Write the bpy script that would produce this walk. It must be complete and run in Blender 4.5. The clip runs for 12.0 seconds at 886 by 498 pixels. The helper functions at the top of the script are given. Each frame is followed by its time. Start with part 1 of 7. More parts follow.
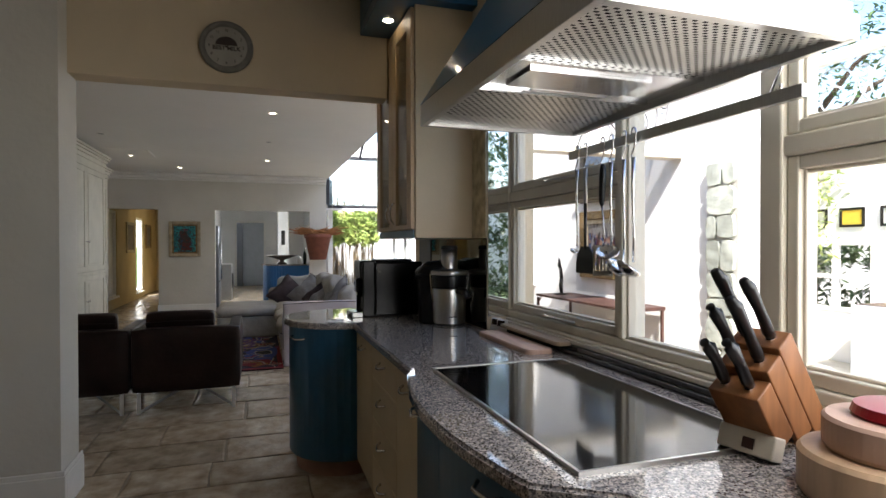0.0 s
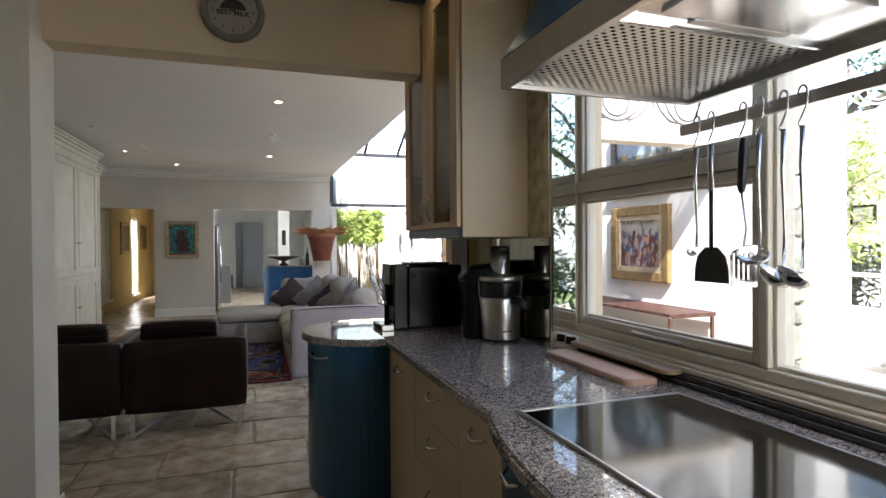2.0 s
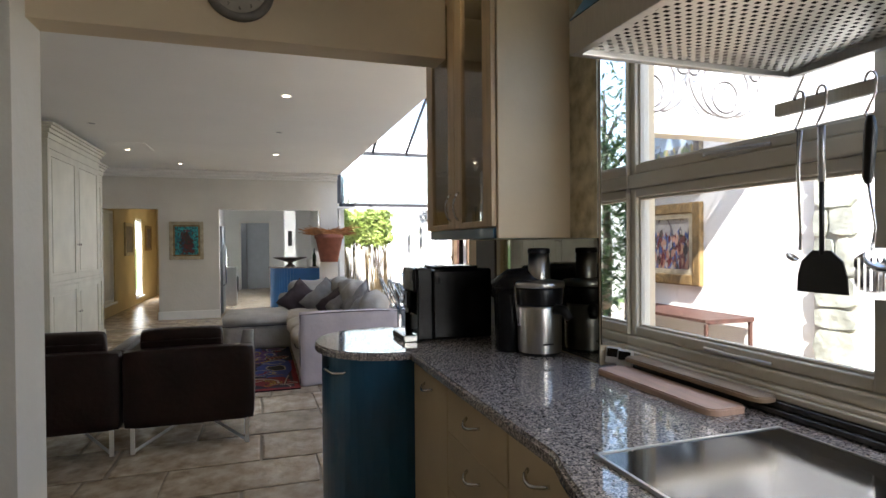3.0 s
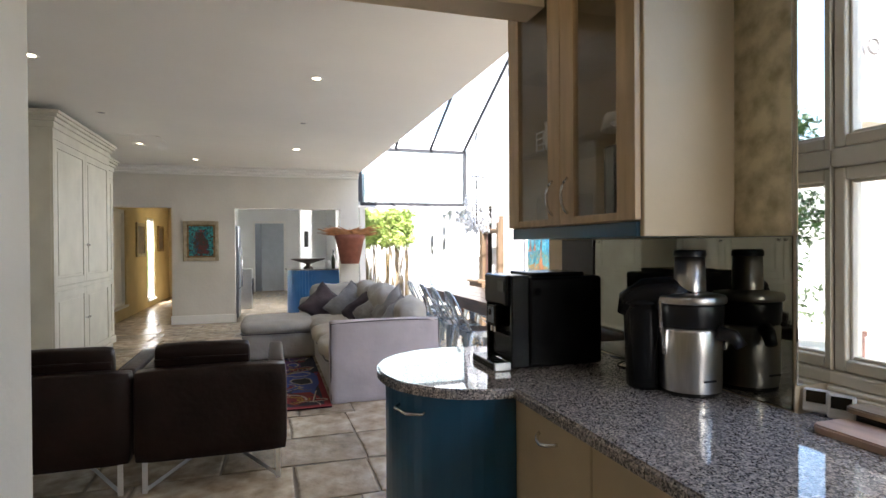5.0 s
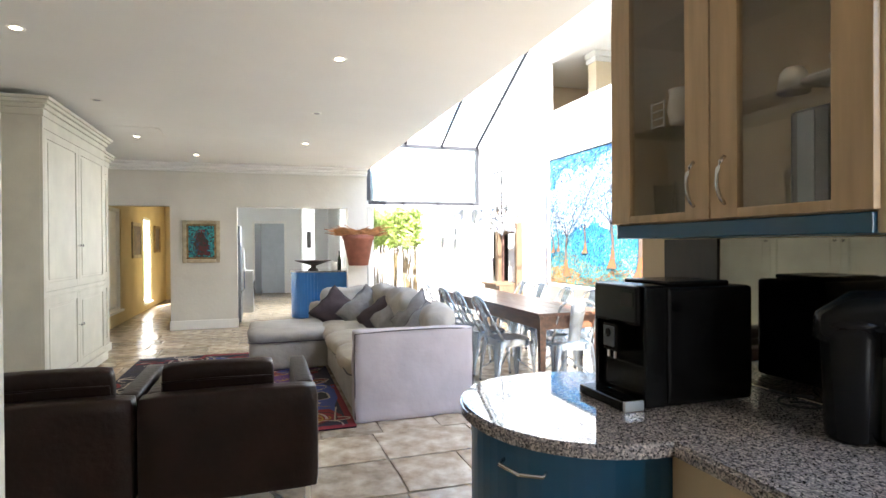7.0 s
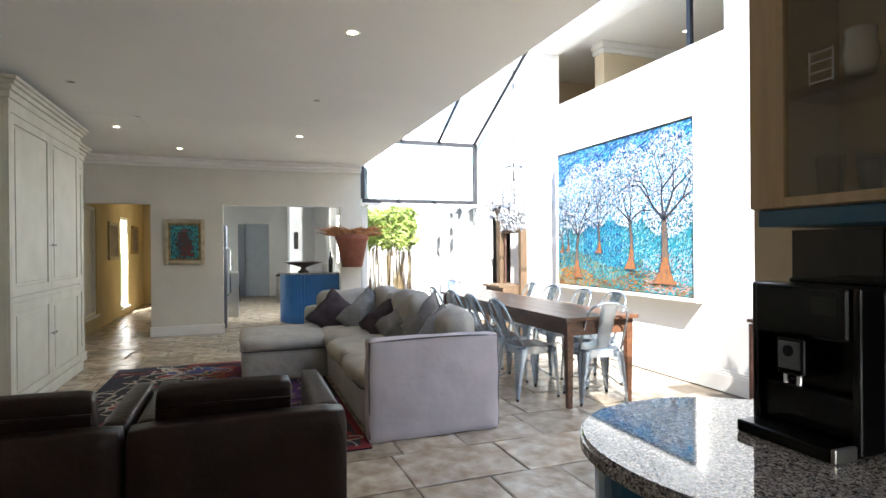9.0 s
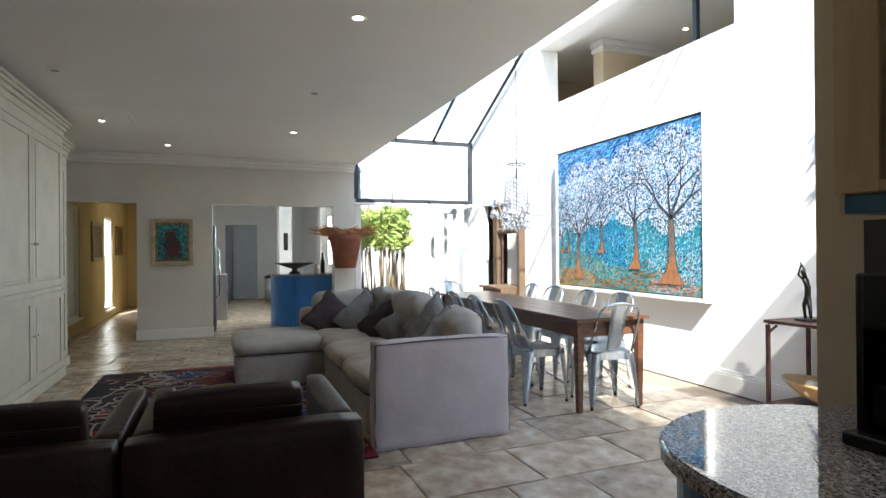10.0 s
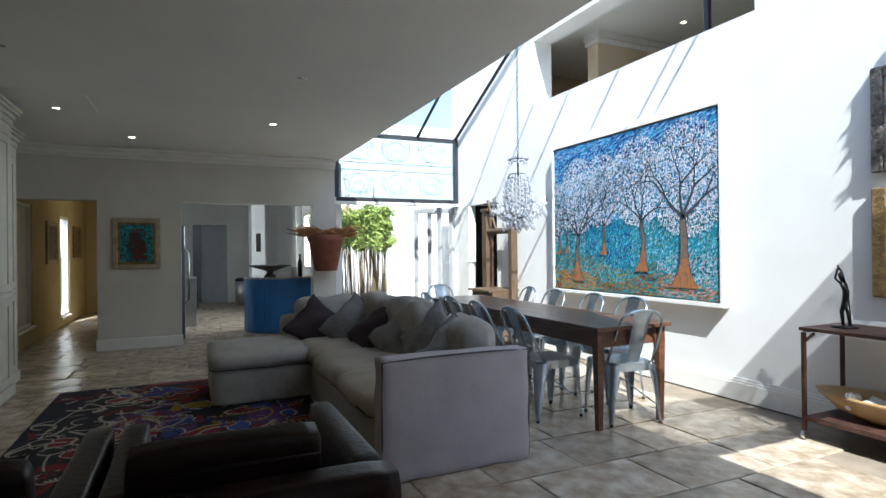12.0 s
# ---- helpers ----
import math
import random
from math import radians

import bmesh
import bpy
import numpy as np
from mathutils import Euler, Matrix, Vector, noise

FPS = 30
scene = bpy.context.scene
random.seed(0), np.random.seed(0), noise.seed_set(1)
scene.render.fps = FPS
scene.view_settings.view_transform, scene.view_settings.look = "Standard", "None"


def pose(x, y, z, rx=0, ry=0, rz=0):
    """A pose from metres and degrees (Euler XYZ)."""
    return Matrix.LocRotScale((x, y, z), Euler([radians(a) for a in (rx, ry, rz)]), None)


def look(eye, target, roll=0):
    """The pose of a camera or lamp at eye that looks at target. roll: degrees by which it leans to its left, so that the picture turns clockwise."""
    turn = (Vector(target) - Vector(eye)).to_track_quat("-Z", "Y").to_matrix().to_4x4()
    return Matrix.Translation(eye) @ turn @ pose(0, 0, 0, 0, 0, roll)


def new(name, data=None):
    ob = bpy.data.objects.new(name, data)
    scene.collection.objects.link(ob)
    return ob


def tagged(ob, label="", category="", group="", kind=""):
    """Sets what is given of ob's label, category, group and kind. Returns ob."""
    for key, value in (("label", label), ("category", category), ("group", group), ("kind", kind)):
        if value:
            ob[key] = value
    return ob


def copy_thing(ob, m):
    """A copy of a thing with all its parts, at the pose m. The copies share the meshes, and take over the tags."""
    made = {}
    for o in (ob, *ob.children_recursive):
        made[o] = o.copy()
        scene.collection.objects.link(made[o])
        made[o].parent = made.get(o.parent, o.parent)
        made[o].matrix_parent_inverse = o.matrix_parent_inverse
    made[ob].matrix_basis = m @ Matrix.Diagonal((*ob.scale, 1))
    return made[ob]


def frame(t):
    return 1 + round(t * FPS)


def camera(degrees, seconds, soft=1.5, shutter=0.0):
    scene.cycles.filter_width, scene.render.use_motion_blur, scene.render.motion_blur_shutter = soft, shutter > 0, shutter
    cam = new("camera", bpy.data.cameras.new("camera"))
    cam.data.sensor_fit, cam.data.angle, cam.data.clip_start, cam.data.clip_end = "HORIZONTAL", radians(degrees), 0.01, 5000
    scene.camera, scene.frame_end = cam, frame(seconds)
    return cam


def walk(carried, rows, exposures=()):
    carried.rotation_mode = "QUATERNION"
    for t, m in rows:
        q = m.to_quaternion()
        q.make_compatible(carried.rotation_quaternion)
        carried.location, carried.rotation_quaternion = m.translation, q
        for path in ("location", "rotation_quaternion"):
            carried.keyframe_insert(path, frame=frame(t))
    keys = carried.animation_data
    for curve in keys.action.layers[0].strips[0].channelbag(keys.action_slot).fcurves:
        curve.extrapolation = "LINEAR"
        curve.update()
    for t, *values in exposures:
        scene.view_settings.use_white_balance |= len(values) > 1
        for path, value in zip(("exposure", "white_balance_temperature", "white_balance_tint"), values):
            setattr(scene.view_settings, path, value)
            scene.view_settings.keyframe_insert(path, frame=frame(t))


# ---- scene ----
cam = camera(76.9, 12.0)
PATH = [
    (0, (0.199, 0.145, 1.32), (0.828, 2.043, 1.302), -0.1),
    (0.5, (0.175, 0.257, 1.314), (0.807, 2.155, 1.297), -0.2),
    (1, (0.144, 0.401, 1.327), (0.778, 2.298, 1.309), -0.3),
    (1.5, (0.121, 0.543, 1.329), (0.759, 2.438, 1.31), -0.3),
    (2, (0.122, 0.685, 1.327), (0.761, 2.58, 1.306), -0.4),
    (2.5, (0.114, 0.845, 1.334), (0.747, 2.743, 1.313), -0.5),
    (3, (0.106, 0.983, 1.334), (0.729, 2.883, 1.314), -0.5),
    (5, (-0.028, 1.635, 1.332), (0.565, 3.545, 1.317), -0.4),
    (5.5, (-0.057, 1.785, 1.327), (0.533, 3.696, 1.313), -0.3),
    (6, (-0.092, 1.925, 1.325), (0.5, 3.835, 1.311), -0.4),
    (6.5, (-0.145, 2.057, 1.338), (0.456, 3.965, 1.325), -0.5),
    (7, (-0.187, 2.194, 1.333), (0.424, 4.099, 1.321), -0.4),
    (9, (-0.335, 2.717, 1.305), (0.343, 4.599, 1.3), -0.5),
    (9.5, (-0.382, 2.844, 1.295), (0.318, 4.718, 1.294), -0.5),
    (10, (-0.413, 2.941, 1.274), (0.311, 4.806, 1.278), -0.5),
    (10.5, (-0.438, 3.062, 1.279), (0.314, 4.915, 1.28), -0.5),
    (11, (-0.461, 3.192, 1.282), (0.315, 5.035, 1.287), -0.6),
    (11.5, (-0.479, 3.307, 1.28), (0.324, 5.139, 1.284), -0.6),
    (12, (-0.495, 3.449, 1.288), (0.33, 5.271, 1.293), -0.6),
]
walk(cam, [(t, look(eye, target, roll)) for t, eye, target, roll in PATH],
     exposures=[(0.0, 1.84, 6280, 11), (3.0, 2.30, 6300, 11), (5.5, 3.0, 6330, 11), (6.4, 3.46, 6300, 10), (7.0, 3.40, 6280, 9), (9.5, 2.28, 6150, 7), (10.5, 1.78, 6020, 5), (12.0, 1.32, 5720, 4)])

# ---------- world, sun, exposure ----------
world = bpy.data.worlds.new("sky")
scene.world = world
world.use_nodes = True
_n = world.node_tree.nodes
_sky = _n.new("ShaderNodeTexSky")
_sky.sky_type, _sky.sun_disc = "NISHITA", False
_sky.sun_elevation, _sky.sun_rotation = radians(47.4), radians(199.0)
world.node_tree.links.new(_sky.outputs[0], _n["Background"].inputs[0])
_n["Background"].inputs[1].default_value = 0.15
_sun = bpy.data.lights.new("sun", "SUN")
_sun.energy, _sun.angle, _sun.color = 5.0, radians(0.5), (1.0, 0.96, 0.9)
sun = new("sun", _sun)
sun.matrix_world = look((0, 0, 0), (0.30, 0.87, -1.0))


def window_light(eye, target, w, h, energy, colour=(0.92, 0.96, 1.0)):
    li = bpy.data.lights.new("window_light", "AREA")
    li.shape, li.size, li.size_y, li.energy, li.color = "RECTANGLE", w, h, energy, colour
    new("window_light", li).matrix_world = look(eye, target)


# sky light entering by the back kitchen's and the passage's windows
window_light((1.75, 14.15, 1.5), (0, 14.15, 1.2), 1.35, 1.0, 30)
window_light((-2.74, 15.7, 1.1), (-2.0, 15.7, 1.0), 0.7, 1.7, 4)

# sky light entering by the kitchen window's near sashes
window_light((1.40, 0.66, 1.72), (0.5, 1.75, 1.45), 0.95, 1.35, 6, (1.0, 0.97, 0.92))


# ---------- materials ----------
def mat(name, colour, rough=0.5, metal=0.0, vary=0.12, scale=8.0, bump=0.0, bscale=60.0, coat=0.0, second=None, detail=4.0, stretch=(1, 1, 1), emit=0.0, random_obj=0.0):
    m = bpy.data.materials.new(name)
    m.use_nodes = True
    nt = m.node_tree
    b = nt.nodes["Principled BSDF"]
    b.inputs["Roughness"].default_value, b.inputs["Metallic"].default_value = rough, metal
    b.inputs["Coat Weight"].default_value = coat
    co = nt.nodes.new("ShaderNodeTexCoord")
    mp = nt.nodes.new("ShaderNodeMapping")
    mp.inputs["Scale"].default_value = stretch
    nt.links.new(co.outputs["Object"], mp.inputs[0])
    tex = nt.nodes.new("ShaderNodeTexNoise")
    tex.inputs["Scale"].default_value, tex.inputs["Detail"].default_value = scale, detail
    nt.links.new(mp.outputs[0], tex.inputs["Vector"])
    rmp = nt.nodes.new("ShaderNodeValToRGB")
    c = Vector(colour)
    d = Vector(second) if second else c * (1 - 2 * vary)
    rmp.color_ramp.elements[0].position, rmp.color_ramp.elements[1].position = 0.3, 0.7
    rmp.color_ramp.elements[0].color, rmp.color_ramp.elements[1].color = (*d, 1), (*c, 1)
    nt.links.new(tex.outputs["Fac"], rmp.inputs[0])
    out = rmp.outputs[0]
    if random_obj:
        info, hsv, mr = nt.nodes.new("ShaderNodeObjectInfo"), nt.nodes.new("ShaderNodeHueSaturation"), nt.nodes.new("ShaderNodeMapRange")
        mr.inputs[3].default_value, mr.inputs[4].default_value = 1 - random_obj, 1 + random_obj
        nt.links.new(info.outputs["Random"], mr.inputs[0])
        nt.links.new(mr.outputs[0], hsv.inputs["Value"])
        nt.links.new(out, hsv.inputs["Color"])
        out = hsv.outputs[0]
    nt.links.new(out, b.inputs["Base Color"])
    if bump:
        t2, bp = nt.nodes.new("ShaderNodeTexNoise"), nt.nodes.new("ShaderNodeBump")
        t2.inputs["Scale"].default_value, t2.inputs["Detail"].default_value = bscale, 5
        bp.inputs["Strength"].default_value, bp.inputs["Distance"].default_value = bump, 0.02
        nt.links.new(mp.outputs[0], t2.inputs["Vector"])
        nt.links.new(t2.outputs["Fac"], bp.inputs["Height"])
        nt.links.new(bp.outputs[0], b.inputs["Normal"])
    if emit:
        b.inputs["Emission Color"].default_value, b.inputs["Emission Strength"].default_value = (*colour, 1), emit
    return m


def glass_mat(name, tint=(1, 1, 1), rough=0.0, gloss=0.1):
    m = bpy.data.materials.new(name)
    m.use_nodes = True
    nt = m.node_tree
    nt.nodes.remove(nt.nodes["Principled BSDF"])
    tr, gl, mx = nt.nodes.new("ShaderNodeBsdfTransparent"), nt.nodes.new("ShaderNodeBsdfGlossy"), nt.nodes.new("ShaderNodeMixShader")
    lw, pw, fr = nt.nodes.new("ShaderNodeLayerWeight"), nt.nodes.new("ShaderNodeMath"), nt.nodes.new("ShaderNodeMath")
    lw.inputs[0].default_value = 0.5
    pw.operation, pw.inputs[1].default_value = "POWER", 4.5
    fr.operation, fr.inputs[1].default_value, fr.inputs[2].default_value = "MULTIPLY_ADD", 0.75, gloss * 0.4
    nt.links.new(lw.outputs["Facing"], pw.inputs[0])
    nt.links.new(pw.outputs[0], fr.inputs[0])
    tr.inputs[0].default_value = (*tint, 1)
    gl.inputs["Roughness"].default_value = rough
    nt.links.new(fr.outputs[0], mx.inputs[0])
    nt.links.new(tr.outputs[0], mx.inputs[1])
    nt.links.new(gl.outputs[0], mx.inputs[2])
    nt.links.new(mx.outputs[0], nt.nodes["Material Output"].inputs[0])
    return m


WALL = mat("white_plaster", (0.80, 0.79, 0.765), 0.85, vary=0.03, scale=2.0, bump=0.05, bscale=18)
WALLB = mat("warm_white_plaster", (0.68, 0.645, 0.57), 0.85, vary=0.06, scale=1.6, bump=0.14, bscale=25)
WALLC = mat("cream_plaster", (0.68, 0.56, 0.385), 0.85, vary=0.05, scale=2.0, bump=0.12, bscale=25)
# for the unseen kitchen walls, darkened so they bounce less light
WALLK = mat("tan_plaster", (0.48, 0.40, 0.275), 0.85, vary=0.06, scale=2.0, bump=0.12, bscale=25)
WALLY = mat("ochre_plaster", (0.60, 0.47, 0.25), 0.85, vary=0.06, scale=2.0, bump=0.12, bscale=25)
CEIL = mat("ceiling_paint", (0.84, 0.83, 0.79), 0.9, vary=0.02, scale=1.5)
TRIM = mat("white_gloss_trim", (0.82, 0.80, 0.75), 0.5, vary=0.03)
STEEL = mat("brushed_steel", (0.62, 0.61, 0.59), 0.28, 1.0, vary=0.06, scale=20, stretch=(1, 12, 1))
BRIGHT = mat("bright_chrome", (0.88, 0.88, 0.87), 0.42, 0.75, vary=0.02)
FILTER = mat("satin_steel_sheet", (0.66, 0.65, 0.62), 0.40, 0.85, vary=0.05, scale=12)
CHROME = mat("chrome", (0.75, 0.75, 0.75), 0.18, 1.0, vary=0.02)
DARKSTEEL = mat("dark_steel_frame", (0.035, 0.035, 0.04), 0.45, 0.3, vary=0.1)
FRAMEW = mat("cream_window_paint", (0.70, 0.64, 0.52), 0.45, vary=0.05, scale=6)
CREAM = mat("cream_cabinet_paint", (0.64, 0.51, 0.325), 0.42, vary=0.05, scale=5, bump=0.03)
MAPLE = mat("maple_door_frame", (0.62, 0.44, 0.25), 0.4, vary=0.12, scale=5, stretch=(6, 6, 0.6))
BLUE = mat("blue_lacquer", (0.015, 0.10, 0.20), 0.3, vary=0.08, scale=4, coat=0.3)
BLUE2 = mat("island_blue_paint", (0.03, 0.16, 0.42), 0.4, vary=0.1, scale=4)
BLACK = mat("black_plastic", (0.008, 0.008, 0.009), 0.3, vary=0.2)
BLACKG = mat("black_glass", (0.004, 0.004, 0.005), 0.03, vary=0.1)
LEATHER = mat("dark_brown_leather", (0.025, 0.0135, 0.0105), 0.40, vary=0.2, scale=5, bump=0.18, bscale=34)
LINEN = mat("grey_linen", (0.43, 0.395, 0.345), 0.95, vary=0.09, scale=5, bump=0.9, bscale=9)
LINENP = mat("mauve_grey_linen", (0.51, 0.45, 0.45), 0.95, vary=0.07, scale=4, bump=0.5, bscale=6)
LINENB = mat("beige_linen", (0.42, 0.36, 0.275), 0.95, vary=0.09, scale=5, bump=0.7, bscale=9)
TAUPE = mat("dark_taupe_cushion", (0.065, 0.045, 0.048), 0.95, vary=0.15, bump=0.8, bscale=10)
GREYC = mat("grey_cushion", (0.26, 0.245, 0.23), 0.95, vary=0.1, bump=1.0, bscale=13)
WOOD = mat("dark_table_wood", (0.135, 0.060, 0.032), 0.28, vary=0.3, scale=4, stretch=(8, 1, 8), bump=0.05)
WOODL = mat("oak_wood", (0.125, 0.078, 0.043), 0.55, vary=0.25, scale=4, stretch=(8, 8, 1))
KNIFEW = mat("knife_block_wood", (0.34, 0.14, 0.052), 0.4, vary=0.2, scale=6, stretch=(6, 6, 1))
BEECH = mat("pale_beech", (0.62, 0.42, 0.26), 0.5, vary=0.12, scale=6, stretch=(1, 6, 1))
GALV = mat("galvanised_steel", (0.50, 0.57, 0.65), 0.26, 0.94, vary=0.12, scale=9)
TERRA = mat("terracotta", (0.28, 0.095, 0.058), 0.75, vary=0.15, scale=9)
STRAW = mat("dried_straw", (0.50, 0.22, 0.08), 0.8, vary=0.3, scale=12)
GOLD = mat("gilt_frame", (0.34, 0.22, 0.09), 0.5, 0.35, vary=0.3, scale=20, bump=0.4, bscale=50)
RUST = mat("red_oxide_metal", (0.105, 0.050, 0.038), 0.5, 0.3, vary=0.3, scale=14)
BRONZE = mat("dark_bronze", (0.035, 0.03, 0.026), 0.35, 0.6, vary=0.3)
STONE = mat("garden_stone", (0.52, 0.54, 0.46), 0.9, vary=0.25, scale=7, bump=0.5, bscale=14, random_obj=0.25)
MORTAR = mat("pale_mortar", (0.5, 0.48, 0.43), 0.95, vary=0.1)
FLOORM = mat("sandstone_flag", (0.58, 0.49, 0.375), 0.22, vary=0.22, scale=7.5, second=(0.25, 0.18, 0.115), bump=0.5, bscale=11, detail=12, random_obj=0.22)
GROUT = mat("floor_grout", (0.25, 0.20, 0.145), 0.9, vary=0.15)
LEAF = mat("bamboo_leaf", (0.46, 0.54, 0.16), 0.5, vary=0.25, scale=5, second=(0.22, 0.31, 0.07))
LEAFD = mat("shrub_leaf", (0.07, 0.14, 0.03), 0.55, vary=0.3, scale=3)
CANE = mat("bamboo_cane", (0.32, 0.24, 0.13), 0.5, vary=0.3, scale=6)
BARK = mat("bark", (0.14, 0.10, 0.07), 0.9, vary=0.3, scale=10, bump=0.5, bscale=20)
PAVE = mat("patio_paving", (0.66, 0.62, 0.54), 0.8, vary=0.12, scale=3, bump=0.2, bscale=12)
LAWN = mat("lawn", (0.10, 0.17, 0.04), 0.9, vary=0.25, scale=2, bump=0.4, bscale=80)
GLASS = glass_mat("clear_glass")
LAMPON = mat("lamp_glow", (1.0, 0.85, 0.6), 0.5, emit=5.0)
WHITE = mat("white_ceramic", (0.78, 0.76, 0.72), 0.25, vary=0.02)
RUBBER = mat("black_rubber", (0.012, 0.012, 0.012), 0.7)
FRIDGE = mat("fridge_steel", (0.18, 0.19, 0.21), 0.3, 0.9, vary=0.05)
DOORGREY = mat("blue_grey_door", (0.46, 0.50, 0.54), 0.6, vary=0.05)
ARMW = mat("ivory_cupboard_paint", (0.63, 0.60, 0.50), 0.55, vary=0.07, scale=4, bump=0.04)
DIMMIRROR = mat("old_mirror", (0.27, 0.265, 0.22), 0.03, 1.0, vary=0.08, scale=5)
MIRROR = mat("mirror_silver", (0.80, 0.80, 0.76), 0.02, 1.0, vary=0.01)

LEATHER.node_tree.nodes["Principled BSDF"].inputs["Specular IOR Level"].default_value = 0.20


# ---------- mesh helpers ----------
def part(name, bm, material, parent=None, label="", smooth=False):
    me = bpy.data.meshes.new(name)
    if smooth:
        for f in bm.faces:
            f.smooth = True
    bm.to_mesh(me)
    bm.free()
    for mm in (material if isinstance(material, (list, tuple)) else (material,)):
        me.materials.append(mm)
    ob = new(name, me)
    if parent is not None:
        ob.parent = parent
    if label:
        ob["label"] = label
    return ob


def thing(name, label, category, at=(0, 0, 0), rz=0, group="", kind=""):
    e = new(name)
    e.matrix_world = pose(*at, 0, 0, rz)
    return tagged(e, label, category, group, kind)


def add_box(bm, x0, x1, y0, y1, z0, z1, bevel=0.0, seg=2, m=None):
    r = bmesh.ops.create_cube(bm, size=1.0)
    vs = r["verts"]
    for v in vs:
        v.co = Vector(((x0 + x1) / 2 + v.co.x * (x1 - x0), (y0 + y1) / 2 + v.co.y * (y1 - y0), (z0 + z1) / 2 + v.co.z * (z1 - z0)))
    if bevel:
        es = list({e for v in vs for e in v.link_edges})
        rr = bmesh.ops.bevel(bm, geom=es, offset=bevel, segments=seg, affect="EDGES", profile=0.5)
        vs = list({v for f in rr["faces"] for v in f.verts} | {v for v in vs if v.is_valid})
    if m is not None:
        bmesh.ops.transform(bm, matrix=m, verts=vs)
    return vs


def box(x0, x1, y0, y1, z0, z1, bevel=0.0, seg=2, m=None):
    bm = bmesh.new()
    add_box(bm, x0, x1, y0, y1, z0, z1, bevel, seg, m)
    return bm


def boxes(*rows, bevel=0.0):
    bm = bmesh.new()
    for r in rows:
        add_box(bm, *r, bevel=bevel)
    return bm


def add_lathe(bm, prof, n=24, m=None):
    """Revolve (radius, z) pairs about z."""
    rings = []
    for r, z in prof:
        rings.append([bm.verts.new((r * math.cos(2 * math.pi * i / n), r * math.sin(2 * math.pi * i / n), z)) for i in range(n)])
    for a, b in zip(rings, rings[1:]):
        for i in range(n):
            bm.faces.new((a[i], a[(i + 1) % n], b[(i + 1) % n], b[i]))
    for ring, rad, flip in ((rings[0], prof[0][0], True), (rings[-1], prof[-1][0], False)):
        if rad < 0.031:
            bm.faces.new(ring[::-1] if flip else ring)
    if m is not None:
        bmesh.ops.transform(bm, matrix=m, verts=[v for ring in rings for v in ring])


def lathe(prof, n=24, m=None):
    bm = bmesh.new()
    add_lathe(bm, prof, n, m)
    return bm


def add_tube(bm, pts, r, n=6, radii=None, closed=False):
    """A round tube along points."""
    pts = [Vector(p) for p in pts]
    rings = []
    k = len(pts)
    up = Vector((0, 0, 1))
    for i, p in enumerate(pts):
        a = pts[i - 1] if (i > 0 or closed) else p
        b = pts[(i + 1) % k] if (i < k - 1 or closed) else p
        d = (b - a).normalized()
        s = d.cross(up if abs(d.z) < 0.95 else Vector((1, 0, 0))).normalized()
        u = s.cross(d)
        rr = radii[i] if radii else r
        rings.append([bm.verts.new(p + (s * math.cos(2 * math.pi * j / n) + u * math.sin(2 * math.pi * j / n)) * rr) for j in range(n)])
    pairs = list(zip(rings, rings[1:])) + ([(rings[-1], rings[0])] if closed else [])
    for a, b in pairs:
        for j in range(n):
            bm.faces.new((a[j], a[(j + 1) % n], b[(j + 1) % n], b[j]))
    if not closed:
        bm.faces.new(rings[0][::-1])
        bm.faces.new(rings[-1])


def tube(pts, r, n=6, radii=None, closed=False):
    bm = bmesh.new()
    add_tube(bm, pts, r, n, radii, closed)
    return bm


def prism(outline, z0, z1, bevel=0.0):
    """Extrude an (x, y) outline from z0 to z1."""
    bm = bmesh.new()
    lo = [bm.verts.new((x, y, z0)) for x, y in outline]
    hi = [bm.verts.new((x, y, z1)) for x, y in outline]
    n = len(outline)
    bm.faces.new(lo[::-1])
    top = bm.faces.new(hi)
    for i in range(n):
        bm.faces.new((lo[i], lo[(i + 1) % n], hi[(i + 1) % n], hi[i]))
    bmesh.ops.recalc_face_normals(bm, faces=bm.faces)
    if bevel:
        bmesh.ops.bevel(bm, geom=list(top.edges), offset=bevel, segments=3, affect="EDGES")
    return bm


def puff(w, d, h, n=10, power=0.45, wrinkle=0.0, seed=0, pinch=0.0):
    """A stuffed cushion: w x d, thickness h, lying flat, edges thin, corners pinched."""
    bm = bmesh.new()
    grid = {}
    for s in (1, -1):
        for i in range(n + 1):
            for j in range(n + 1):
                u, v = -1 + 2 * i / n, -1 + 2 * j / n
                edge = i in (0, n) or j in (0, n)
                if edge and s == -1:
                    grid[s, i, j] = grid[1, i, j]
                    continue
                t = max(0.0, (1 - u * u) * (1 - v * v)) ** power
                k = 1 - pinch * (1 - (abs(u * v)) ** 1.5)
                p = Vector((u * w / 2 * k, v * d / 2 * k, s * t * h / 2))
                if wrinkle:
                    p += noise.noise_vector(p * 7 + Vector((seed * 3.1, 0, 0))) * wrinkle
                grid[s, i, j] = bm.verts.new(p)
    for s in (1, -1):
        for i in range(n):
            for j in range(n):
                q = [grid[s, i, j], grid[s, i + 1, j], grid[s, i + 1, j + 1], grid[s, i, j + 1]]
                bm.faces.new(q if s == 1 else q[::-1])
    return bm


